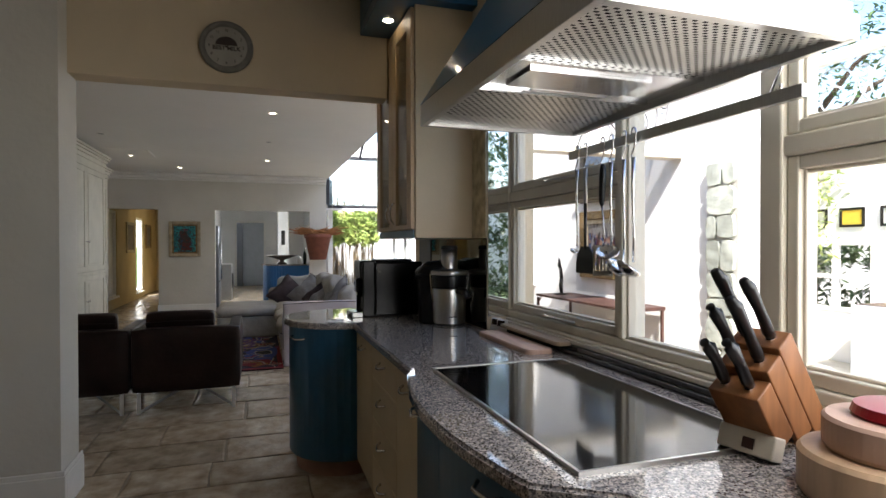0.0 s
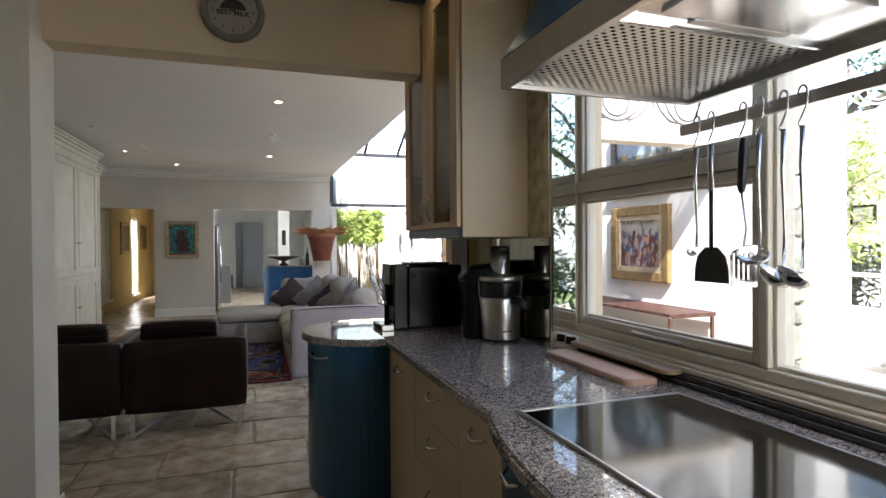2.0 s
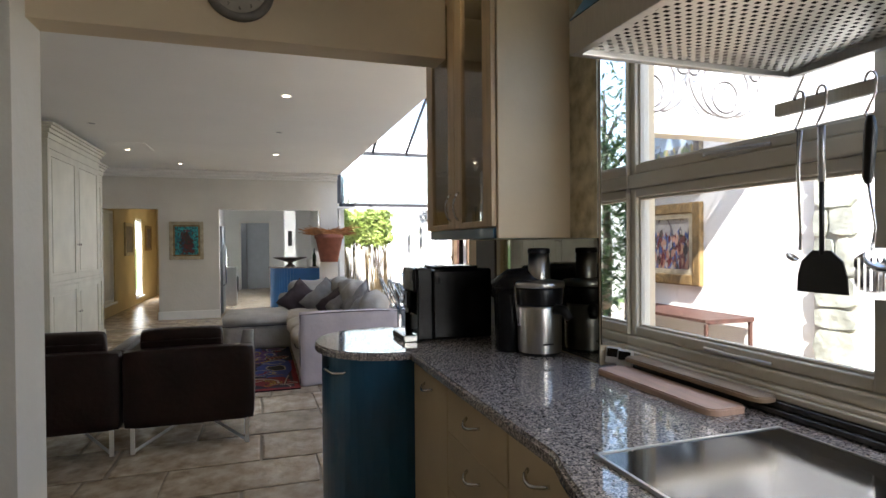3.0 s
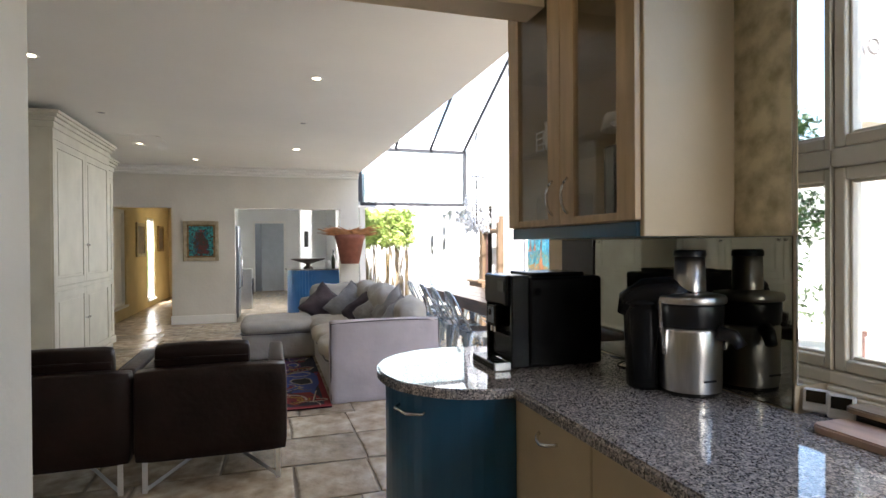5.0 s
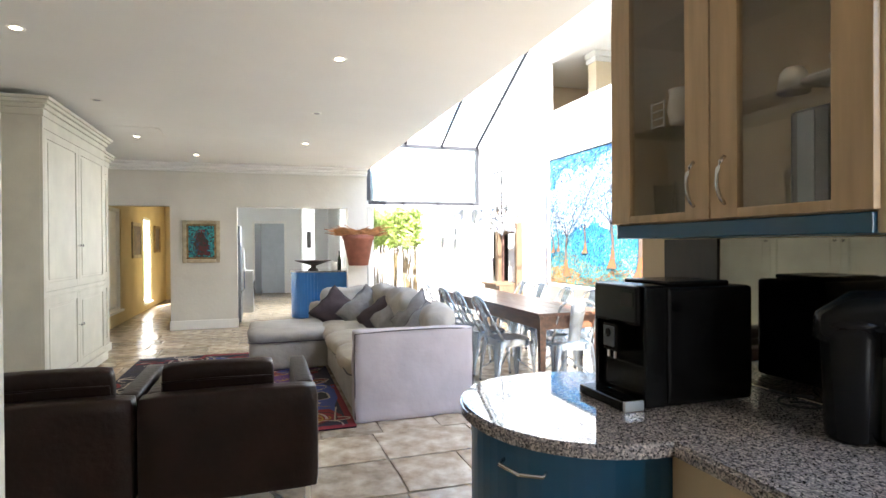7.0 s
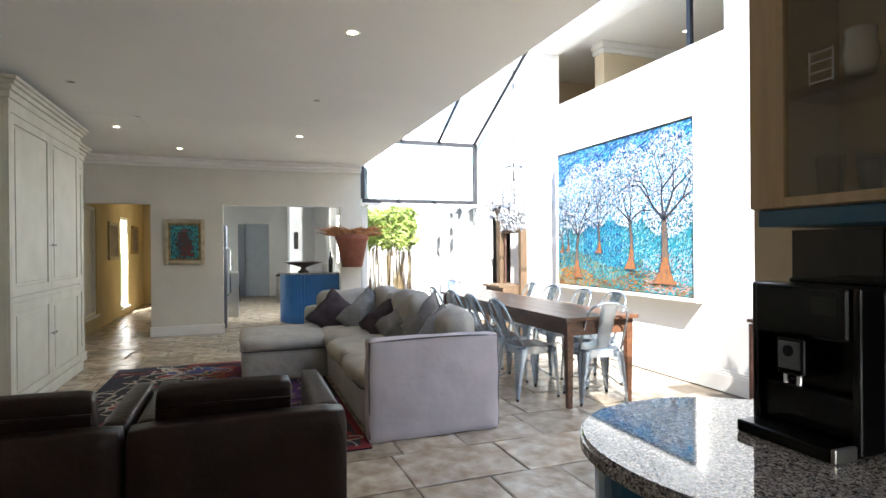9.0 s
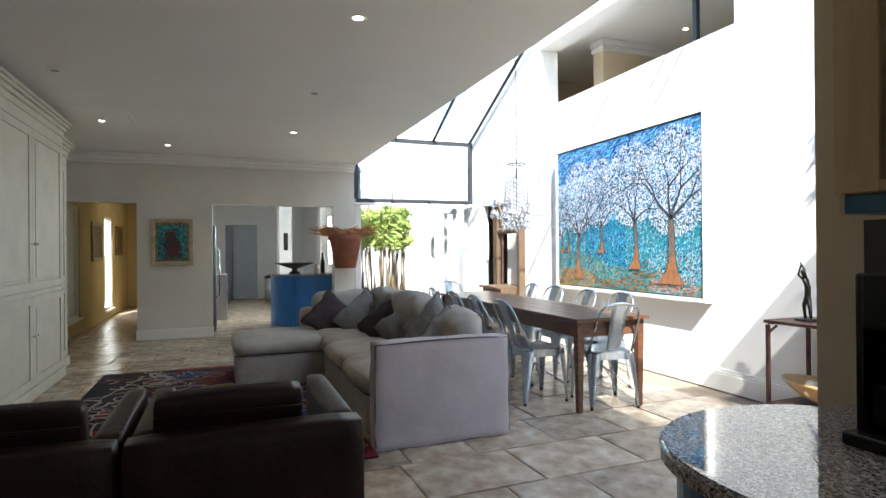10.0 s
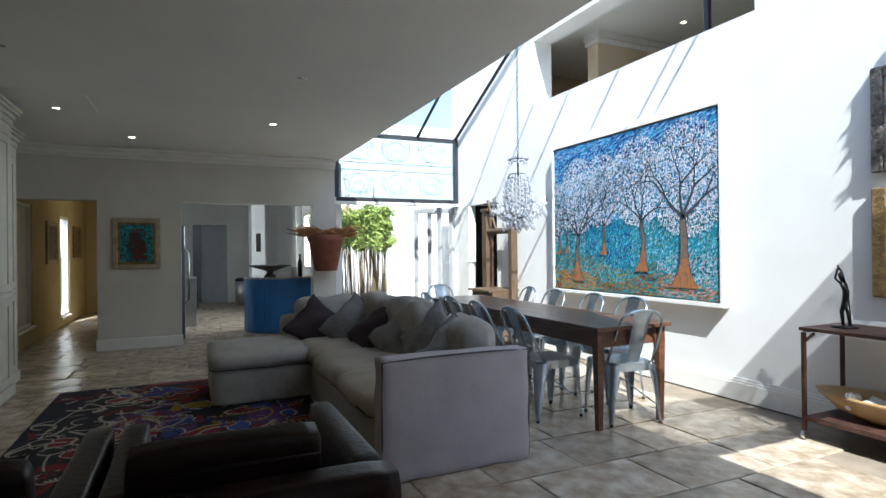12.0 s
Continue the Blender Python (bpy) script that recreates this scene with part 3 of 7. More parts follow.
for yy in (1.16, 2.02):
    s_hook(1.371, yy, 1.69, 1.74, rail)


def utensil(kind, y, hang, label, zlow=1.21):
    u = thing("utensil", label, "utensil", at=(1.352, y, 0), group="utensils on the rail")
    zt = 1.60
    pts = [(0, 0.012 * math.cos(a), 1.675 + 0.02 * math.sin(a)) for a in [math.pi * i / 6 for i in range(7)]] + [(0, -0.012, 1.65), (0, 0.004, 1.62), (0, 0.012, 1.605), (0, 0.004, 1.595)]
    part("hook", tube(pts, 0.003, 6), CHROME, u, "bent steel hook", smooth=True)
    if kind == "turner":
        part("handle", tube([(0, 0, zt), (0, 0, 1.47)], 0.008, 8), STEEL, u, smooth=True)
        part("shaft", tube([(0, 0, 1.47), (0, 0, 1.30)], 0.006, 6), BLACK, u, smooth=True)
        bl = [(-0.022, 0.10), (0.022, 0.10), (0.050, 0.075), (0.060, 0.04), (0.062, 0.0), (-0.062, 0.0), (-0.060, 0.04), (-0.050, 0.075)]
        bm = prism([(a, b) for a, b in bl], -0.002, 0.002)
        part("blade", placed(bm, pose(0, 0, zlow, 90, 0, 90)), BLACK, u, "black nylon slice blade")
    elif kind == "fork_turner":
        part("handle", tube([(0, 0, zt), (0, 0, 1.585), (0, 0, 1.56), (0, 0.006, 1.47), (0, 0.005, 1.455)], 0.010, 8, radii=[0.007, 0.011, 0.013, 0.011, 0.006]), BLACK, u, "moulded black handle", smooth=True)
        part("shaft", tube([(0, 0.005, 1.455), (0, -0.01, 1.36), (0, 0.0, 1.31)], 0.003, 6), CHROME, u, smooth=True)
        bl = part("blade", placed(box(-0.001, 0.001, -0.034, 0.033, 0.09, 0.11), pose(0, 0.0, 1.205, 0, 0, 62)), CHROME, u, "slotted steel blade")
        part("edge", placed(box(-0.001, 0.001, -0.034, 0.033, 0, 0.0195), pose(0, 0.0, 1.205, 0, 0, 62)), CHROME, bl)
        for i in range(6):
            part("slat", placed(box(-0.001, 0.001, -0.034 + i * 0.012, -0.027 + i * 0.012, 0.0198, 0.0898), pose(0, 0.0, 1.205, 0, 0, 62)), CHROME, bl)
    else:
        r = {"ladle": 0.040, "slim": 0.016}[kind] if kind in ("ladle", "slim") else 0.044
        part("handle", tube([(0, 0, zt), (0.0, 0.004, 1.50), (0, -0.002, 1.36), (0, 0.0, zlow + 0.06)], 0.004, 6, radii=[0.007, 0.005, 0.004, 0.004]), CHROME, u, smooth=True)
        prof = [(r * math.sin(a), -r * 0.7 * math.cos(a)) for a in [0.02 + 1.5 * i / 8 for i in range(9)]]
        bm = bmesh.new()
        add_lathe(bm, [(max(0.001, p), q) for p, q in prof] + [(p * 0.95, q + 0.002) for p, q in prof[::-1] if p > 0.005], 18)
        part("bowl", placed(bm, pose(0.0, 0.02, zlow + 0.045, 35, 0, hang)), CHROME, u, "polished steel bowl", smooth=True)
    return u


utensil("slim", 2.00, 15, "slim polished steel serving spoon hanging from a hook", 1.25)
utensil("turner", 1.945, 0, "steel-handled slice with a black nylon blade")
utensil("fork_turner", 1.835, 0, "slotted steel turner with a black handle")
utensil("ladle", 1.785, -40, "polished steel ladle hanging from a hook", 1.25)
utensil("spoon", 1.715, 25, "slotted steel skimmer with a curved handle", 1.20)
utensil("spoon", 1.665, 60, "long steel draining spoon hanging from a hook", 1.20)

# ---------- upper cabinet ----------
GLASSC = glass_mat("cabinet_glass", (0.95, 0.94, 0.91), 0.0, 0.15)
cab = thing("wall_cabinet", "cream wall cabinet with glazed maple doors and blue pelmet", "cabinet")
part("side_panel", box(0.985, 1.308, 2.975, 2.995, 1.352, 2.58, 0.004), CREAM, cab)
part("side_panel", box(0.985, 1.308, 3.845, 3.862, 1.352, 2.58, 0.002), CREAM, cab)
part("back_panel", box(1.292, 1.3085, 2.996, 3.844, 1.40, 2.58), CREAM, cab)
part("floor_panel", box(1.0, 1.29, 2.996, 3.844, 1.398, 1.414), CREAM, cab)
part("top_panel", box(1.0, 1.29, 2.996, 3.844, 2.56, 2.578), CREAM, cab)
part("pelmet", box(0.975, 1.29, 2.996, 3.844, 1.352, 1.396, 0.003), BLUE, cab, "blue lacquered pelmet board")
for zz in (1.70, 2.02, 2.32):
    sh = part("shelf", box(1.01, 1.288, 2.998, 3.842, zz, zz + 0.006), GLASS, cab, "clear glass shelf")
for ya, yb in ((3.415, 3.858), (2.985, 3.41)):
    sa, sb = (0.09, 0.10) if ya > 3.2 else (0.088, 0.09)
    d = part("door", boxes((0.962, 0.983, ya, ya + sa, 1.40, 2.565), (0.962, 0.983, yb - sb, yb, 1.40, 2.565), (0.9625, 0.983, ya + sa, yb - sb, 1.40, 1.425), (0.9625, 0.983, ya + sa, yb - sb, 2.47, 2.565), bevel=0.002), MAPLE, cab, "maple-framed glazed door")
    part("pane", box(0.970, 0.974, ya + sa, yb - sb, 1.425, 2.47), GLASSC, d)
    handle(d, 3.47 if ya > 3.2 else 3.36, 1.50, 0.962, 0.125, True, stand=0.026)
pel = thing("bulkhead_box", "dark blue bulkhead with downlights above the wall cabinet", "bulkhead")
part("board", box(0.79, 1.308, 2.90, 3.512, 2.579, 2.64, 0.003), BLUE, pel)
part("fascia", box(0.79, 1.308, 2.90, 3.512, 2.642, KZ - 0.001), BLUE, pel)
part("downlight", lathe([(0.001, -0.004), (0.024, -0.004), (0.030, 0), (0.030, 0.0005)], 16, pose(0.90, 3.235, 2.5785)), LAMPON, pel, "lit recessed halogen downlight")
li = bpy.data.lights.new("bulkhead_beam", "SPOT")
li.energy, li.spot_size, li.spot_blend, li.shadow_soft_size, li.color = 0.5, radians(75), 0.6, 0.02, (1.0, 0.78, 0.48)
new("bulkhead_beam", li).matrix_world = pose(0.90, 3.235, 2.568)

mirr = structure("mirror_splashback", box(1.304, 1.3085, 2.782, 3.73, 0.881, 1.35), DIMMIRROR, "mirror splashback behind the worktop", "mirror")
structure("mirror_panel", box(1.303, 1.3085, 2.782, 2.973, 1.352, 2.5), ANTIQUE, "foxed antique mirror panel beside the wall cabinet", "mirror")
structure("wall_panel", box(1.298, 1.3085, 3.735, 4.0, 0.881, 1.35), DARKWOOD, "dark stained panel at the end of the splashback", "panel")


# ---------- things in the cabinet ----------
def cup(x, y, z, r=0.035, h=0.06, flip=False):
    u = thing("cup", "white porcelain cup standing on a glass shelf", "cup", at=(x, y, z), group="crockery in the wall cabinet")
    prof = [(r * 0.55, 0), (r * 0.8, h * 0.2), (r, h), (r * 0.93, h), (r * 0.7, h * 0.25), (0.004, h * 0.12)]
    part("bowl", lathe(prof, 18, pose(0, 0, h, 180) if flip else None), WHITE, u, smooth=True)
    part("handle", tube([(r * 0.85, 0, h * 0.8), (r * 1.5, 0, h * 0.75), (r * 1.5, 0, h * 0.4), (r * 0.8, 0, h * 0.3)], 0.004, 6), WHITE, u, smooth=True)


def tumbler(x, y, z, h=0.11):
    u = part("drinking_glass", lathe([(0.026, 0), (0.034, h), (0.031, h), (0.024, 0.008), (0.003, 0.008)], 16, pose(x, y, z)), GLASS, smooth=True)
    tagged(u, "clear drinking glass inside the wall cabinet", "glass", "glassware in the wall cabinet")


cup(1.07, 3.25, 1.7065, 0.038, 0.062, True)
cup(1.09, 3.13, 1.7185, 0.036, 0.055)
pl = part("plate_stack", lathe([(0.05, 0), (0.09, 0.008), (0.092, 0.011), (0.05, 0.006), (0.002, 0.006)], 24, pose(1.09, 3.13, 1.7065)), WHITE, smooth=True)
tagged(pl, "small white saucer under a cup", "saucer")
rk = thing("letter_rack", "small white wire rack on the glass shelf", "rack", at=(1.04, 3.715, 1.7065))
for k in range(4):
    part("bar", tube([(0, -0.03, 0.01 + 0.025 * k), (0, 0.03, 0.01 + 0.025 * k)], 0.003, 5), WHITE, rk)
part("upright", tube([(0, -0.03, 0.0), (0, -0.03, 0.09)], 0.003, 5), WHITE, rk)
part("upright", tube([(0, 0.03, 0.0), (0, 0.03, 0.09)], 0.003, 5), WHITE, rk)
jug = part("jug", lathe([(0.03, 0), (0.04, 0.05), (0.032, 0.1), (0.036, 0.12), (0.03, 0.12), (0.026, 0.1), (0.002, 0.01)], 18, pose(1.05, 3.625, 1.7065) @ Matrix.Diagonal((0.95, 0.95, 0.9, 1))), WHITE, smooth=True)
tagged(jug, "small white porcelain jug on the glass shelf", "jug")
for x, y in ((1.05, 3.70), (1.14, 3.66), (1.05, 3.60), (1.14, 3.54), (1.12, 3.28), (1.18, 3.24)):
    tumbler(x, y, 1.4145)
ca = thing("canister", "dark metal canister with a pale band in the cabinet", "canister", at=(1.06, 3.15, 1.4145))
part("body", box(-0.06, 0.06, -0.055, 0.055, 0, 0.23, 0.012), BLACK, ca)
part("band", box(-0.063, -0.0605, -0.012, 0.03, 0.01, 0.22), FRIDGE, ca)


# ---------- worktop things ----------
BLACKC = mat("black_appliance_plastic", (0.006, 0.006, 0.0065), 0.22, vary=0.2, scale=30)
BLACKC.node_tree.nodes["Principled BSDF"].inputs["Specular IOR Level"].default_value = 0.28
cm = thing("coffee_machine", "black bean-to-cup coffee machine with a chrome tray edge", "coffee machine", at=(0, 0, 0.880))
cm.matrix_world = Matrix.Translation((1.165, 3.462, 0.880)) @ Matrix.Diagonal((0.935, 0.90, 0.965, 1)) @ Matrix.Translation((-1.165, -3.462, 0))
part("body", box(0.845, 1.165, 3.462, 3.735, 0.004, 0.345, 0.012), BLACKC, cm)
part("lid", box(0.87, 1.10, 3.49, 3.715, 0.3455, 0.36, 0.006), BLACKC, cm)
part("front_upper", box(0.752, 0.8445, 3.4825, 3.7145, 0.235, 0.352, 0.010), BLACKC, cm)
part("front_core", box(0.815, 0.8447, 3.4825, 3.7145, 0.004, 0.345, 0.003), BLACKC, cm)
for ya, yb in ((3.462, 3.482), (3.715, 3.735)):
    part("cheek", box(0.768, 0.8444, ya, yb, 0.006, 0.352, 0.006), BLACKC, cm)
part("front_lower", box(0.785, 0.8445, 3.4825, 3.7145, 0.03, 0.12, 0.006), BLACKC, cm)
part("display", box(0.7505, 0.7545, 3.50, 3.56, 0.29, 0.33), BLACKG, cm)
sp = part("spout", box(0.74, 0.814, 3.57, 3.64, 0.15, 0.234, 0.006), BLACKC, cm)
part("plate", box(0.736, 0.7395, 3.578, 3.632, 0.165, 0.225), FRIDGE, sp, "dull steel badge plate")
part("nozzle", tube([(0.75, 3.588, 0.15), (0.75, 3.588, 0.13)], 0.006, 8), CHROME, sp)
part("nozzle", tube([(0.75, 3.622, 0.15), (0.75, 3.622, 0.13)], 0.006, 8), CHROME, sp)
part("badge", lathe([(0.001, 0), (0.013, 0), (0.013, 0.003), (0.001, 0.003)], 16, pose(0.7355, 3.605, 0.205, 0, -90)), BLACKC, cm)
part("knob", lathe([(0.001, 0), (0.016, 0), (0.014, 0.012), (0.001, 0.012)], 16, pose(0.875, 3.462, 0.29, 90)), BLACKG, cm)
part("drip_tray", box(0.70, 0.767, 3.48, 3.72, 0.0, 0.028, 0.004), BLACKC, cm)
part("tray_edge", box(0.70, 0.767, 3.468, 3.4795, 0.001, 0.030, 0.003), STEEL, cm, "bright chrome tray edge")

SMOKE = mat("smoky_plastic", (0.010, 0.0105, 0.012), 0.25, vary=0.1)
SMOKE.node_tree.nodes["Principled BSDF"].inputs["Specular IOR Level"].default_value = 0.25
ju = thing("juicer", "brushed steel centrifugal juicer with a black collar", "juicer", at=(1.193, 3.035, 0.880))
ju.matrix_world = Matrix.Translation((1.193, 3.035, 0.880)) @ Matrix.Diagonal((1.04, 1.04, 1.0, 1))
part("base", lathe([(0.001, 0), (0.080, 0), (0.083, 0.006), (0.083, 0.012), (0.001, 0.012)], 32), BLACK, ju, smooth=False)
part("body", lathe([(0.084, 0.0125), (0.086, 0.03), (0.088, 0.19), (0.085, 0.2), (0.001, 0.2)], 32), STEEL, ju, smooth=True)
part("collar", lathe([(0.086, 0.2005), (0.09, 0.21), (0.092, 0.262), (0.09, 0.272), (0.001, 0.272)], 32), BLACK, ju, smooth=True)
part("lid", lathe([(0.097, 0.2725), (0.099, 0.276), (0.099, 0.290), (0.094, 0.296), (0.050, 0.303), (0.001, 0.306)], 32), STEEL, ju, smooth=True)
part("feed_chute", lathe([(0.044, 0.3065), (0.041, 0.41), (0.001, 0.41)], 28), STEEL, ju, smooth=True)
part("pusher", lathe([(0.045, 0.4105), (0.045, 0.425), (0.040, 0.432), (0.001, 0.432)], 28), BLACK, ju, smooth=True)
part("spout", tube([(0.02, -0.085, 0.19), (0.045, -0.115, 0.185), (0.055, -0.135, 0.155)], 0.018, 10, radii=[0.022, 0.02, 0.016]), BLACK, ju, smooth=True)
for sx in (-1, 1):
    part("clamp_arm", tube([(0.088 * sx, 0, 0.12), (0.101 * sx, 0, 0.22), (0.1045 * sx, 0, 0.28)], 0.006, 6), CHROME, ju)
part("pulp_bin", lathe([(0.001, 0.001), (0.046, 0.001), (0.052, 0.01), (0.060, 0.235), (0.060, 0.262), (0.066, 0.264), (0.066, 0.272), (0.045, 0.286), (0.001, 0.29)], 28, pose(-0.092, 0.088, 0)), SMOKE, ju, "dark smoky pulp container", smooth=True)
part("pulp_cover", tube([(0.0, 0.0, 0.276), (-0.045, 0.04, 0.292), (-0.085, 0.08, 0.288), (-0.125, 0.11, 0.262), (-0.14, 0.12, 0.225)], 0.05, 12, radii=[0.055, 0.060, 0.058, 0.045, 0.022]), SMOKE, ju, "smoky plastic pulp cover", smooth=True)
part("badge", box(-0.03, 0.012, -0.0895, -0.0875, 0.048, 0.054), BLACK, ju)

CABX, CABY = 1.215, 3.40
pts = []
for i in range(60):
    a = i / 59
    pts.append((CABX + 0.045 * math.cos(a * 14) * (1 - 0.3 * a), CABY - 0.06 * a + 0.05 * math.sin(a * 14), 0.885 + 0.045 * abs(math.sin(a * 5)) * (1 - a)))
cable = part("power_cable", tube(pts, 0.0035, 6), RUBBER, smooth=True)
tagged(cable, "looped black power cable lying on the worktop", "cable")


def chopping_board(x0, x1, y0, y1, z0, z1, material, label):
    o = []
    r = 0.03
    for cx, cy, a0 in ((x1 - r, y1 - r, 0), (x0 + r, y1 - r, 90), (x0 + r, y0 + r, 180), (x1 - r, y0 + r, 270)):
        for i in range(6):
            a = radians(a0 + 18 * i)
            o.append((cx + r * math.cos(a), cy + r * math.sin(a)))
    return tagged(part("chopping_board", prism(o, z0, z1, 0.004), material), label, "chopping board", "boards on the worktop")


PINKW = mat("worn_pink_beech", (0.60, 0.40, 0.30), 0.55, vary=0.1, scale=8, stretch=(6, 1, 1))
chopping_board(1.205, 1.328, 2.125, 2.655, 0.8805, 0.899, PINKW, "pale pinkish wooden chopping board lying on the granite")
chopping_board(1.318, 1.390, 2.085, 2.66, 0.9150, 0.929, mat("brown_board_wood", (0.36, 0.26, 0.17), 0.55, vary=0.15, scale=8, stretch=(6, 1, 1)), "brown wooden chopping board lying behind a paler one")

for tx, yy, lab in ((1.340, 2.675, "small white digital kitchen timer leaning on the ledge"), (1.338, 2.742, "grey digital kitchen timer standing beside another")):
    tm = thing("timer", lab, "timer", at=(tx, yy, 0.8805), rz=-60, group="timers")
    part("case", placed(box(-0.030, 0.030, -0.008, 0.008, 0.0, 0.062, 0.006), pose(0, 0, 0.004, -14)), WHITE, tm)
    part("screen", placed(box(-0.022, 0.022, -0.0105, -0.0085, 0.025, 0.055), pose(0, 0, 0.004, -14)), BLACKG, tm)

# knife block: three stepped slabs leaning forward, with black-handled knives
kb = thing("knife_block", "stepped reddish-brown wooden knife block full of knives", "knife block", at=(0.199, 0.145, 0.8805), rz=-18.3)
base = pose(0.668, 1.172, 0.0, 0, 0, -61)
for step, hgt, grips in ((0.0, 0.150, ((-0.026, 0.115), (0.026, 0.125))), (0.068, 0.200, ((-0.026, 0.14), (0.026, 0.165))), (0.136, 0.243, ((-0.028, 0.175), (0.026, 0.155)))):
    m = base @ pose(0, step + 0.030 - hgt * 0.70, hgt, 35, 0, 0)
    L0 = (hgt - 0.034) / math.cos(radians(35))
    part("slab", placed(box(-0.054, 0.054, -0.027, 0.027, -L0, 0, 0.003), m), KNIFEW, kb)
    for dx, hl in grips:
        grip = [(dx, 0, 0.004), (dx, 0, 0.02), (dx, 0.002, hl * 0.5), (dx, 0.0, hl * 0.85), (dx, -0.007, hl)]
        kn = part("knife_handle", placed(tube(grip, 0.011, 10, radii=[0.009, 0.0125, 0.011, 0.0145, 0.010]), m), BLACK, kb, "riveted black knife handle", smooth=True)
        part("bolster", placed(box(dx - 0.006, dx + 0.006, -0.011, 0.011, 0.0005, 0.006), m), CHROME, kn)
    # dark strip stands in for the shade in the gap between slabs
    if step:
        part("gap_shade", placed(box(-0.045, 0.045, -0.030, -0.0275, -L0 + 0.01, -0.075), m), DARKWOOD, kb)
part("foot", placed(box(-0.060, 0.060, -0.030, 0.010, 0.001, 0.050, 0.004), base @ pose(0, -0.032, 0, -18)), FRAMEW, kb, "ivory plastic foot plate")
part("badge", placed(box(-0.004, 0.020, -0.0325, -0.0305, 0.012, 0.034), base @ pose(0, -0.032, 0, -18)), RUST, kb)

rb = part("round_board", lathe([(0.001, 0), (0.128, 0), (0.133, 0.008), (0.133, 0.072), (0.126, 0.080), (0.001, 0.080)], 48, pose(1.217, 0.806, 0.8805)), BEECH, smooth=False)
tagged(rb, "thick round wooden board lying on the worktop", "board")
rb = part("round_board", lathe([(0.001, 0), (0.106, 0), (0.112, 0.008), (0.112, 0.052), (0.106, 0.058), (0.001, 0.058)], 48, pose(1.236, 0.800, 0.961)), PINKW, smooth=False)
tagged(rb, "smaller round wooden board stacked on a larger one", "board")
REDP = mat("dark_red_glaze", (0.30, 0.012, 0.02), 0.3, vary=0.15)
tr = part("trivet", lathe([(0.001, 0), (0.078, 0), (0.083, 0.005), (0.078, 0.02), (0.001, 0.022)], 36, pose(1.252, 0.796, 1.0195)), REDP, smooth=False)
tagged(tr, "dark red round trivet lying on stacked boards", "trivet")


# ---------- wall clock on the beam ----------
def text_mesh(name, body, size, m, material, parent, label="", ext=0.0008, extra=0.0):
    cu = bpy.data.curves.new(name, "FONT")
    cu.body, cu.size, cu.extrude, cu.offset = body, size, ext, extra
    cu.align_x, cu.align_y = "CENTER", "CENTER"
    tmp = bpy.data.objects.new(name, cu)
    me = bpy.data.meshes.new_from_object(tmp)
    bpy.data.objects.remove(tmp)
    bpy.data.curves.remove(cu)
    me.transform(m)
    me.materials.clear()
    me.materials.append(material)
    ob = new(name, me)
    ob.parent = parent
    if label:
        ob["label"] = label
    return ob


clk = thing("wall_clock", "round cream wall clock lettered BEST MILK with grey rim", "clock", at=(0.036, 3.515, 2.425))
CLOCKF = mat("aged_clock_face", (0.38, 0.35, 0.29), 0.6, vary=0.1, scale=12)
CLOCKR = mat("weathered_grey_rim", (0.24, 0.22, 0.19), 0.7, vary=0.2, scale=14)
INK = mat("brown_ink", (0.045, 0.03, 0.025), 0.7)
fm = pose(0, -0.001, 0, 90) @ Matrix.Diagonal((0.80, 0.80, 1, 1))
part("rim", lathe([(0.135, 0.0), (0.178, 0.0), (0.178, 0.02), (0.165, 0.034), (0.145, 0.034), (0.138, 0.022)], 48, fm), CLOCKR, clk, smooth=True)
part("face", lathe([(0.001, 0.012), (0.139, 0.012), (0.139, 0.018), (0.001, 0.018)], 48, fm), CLOCKF, clk)
arc = [(0.072 * math.cos(radians(a)), 0.01 + 0.06 * math.sin(radians(a))) for a in range(0, 181, 12)]
part("emblem", placed(prism(arc, 0.0182, 0.0192), fm), INK, clk, "dark half-round emblem")
text_mesh("lettering", "BEST MILK", 0.040, fm @ Matrix.Translation((0, -0.012, 0.0195)), INK, clk, "brown capital letters", extra=0.0012)
for k in range(12):
    a = radians(90 - 30 * (k + 1))
    text_mesh("numeral", str(k + 1), 0.026, fm @ Matrix.Translation((0.112 * math.cos(a), 0.112 * math.sin(a), 0.0195)), INK, clk)
part("clock_hand", placed(box(-0.003, 0.003, -0.01, 0.07, 0.0205, 0.0215), fm @ pose(0, 0, 0, 0, 0, -55)), INK, clk)
part("clock_hand", placed(box(-0.003, 0.003, -0.01, 0.05, 0.022, 0.023), fm @ pose(0, 0, 0, 0, 0, 40)), INK, clk)


# ---------- conservatory: gables, glazed roof ----------
def ring_scroll(bm, cx, cz, y, s, flip=1, thick=0.006):
    """One wrought scroll of rings and arcs in the x, z plane."""
    for r, ox, oz in ((0.16, 0, 0), (0.085, 0, -0.05), (0.035, 0.21 * flip, 0.09), (0.035, -0.21 * flip, 0.09)):
        pts = [(cx + s * (ox + r * math.cos(2 * math.pi * i / 20)), y, cz + s * (oz + r * math.sin(2 * math.pi * i / 20))) for i in range(20)]
        add_tube(bm, pts, thick, 4, closed=True)
    for sg in (-1, 1):
        pts = [(cx + sg * s * (0.07 + 0.18 * math.sin(a * 1.5)), y, cz + s * (-0.15 + 0.26 * (1 - math.cos(a * 1.5)))) for a in [i / 10 for i in range(11)]]
        add_tube(bm, pts, thick, 4)


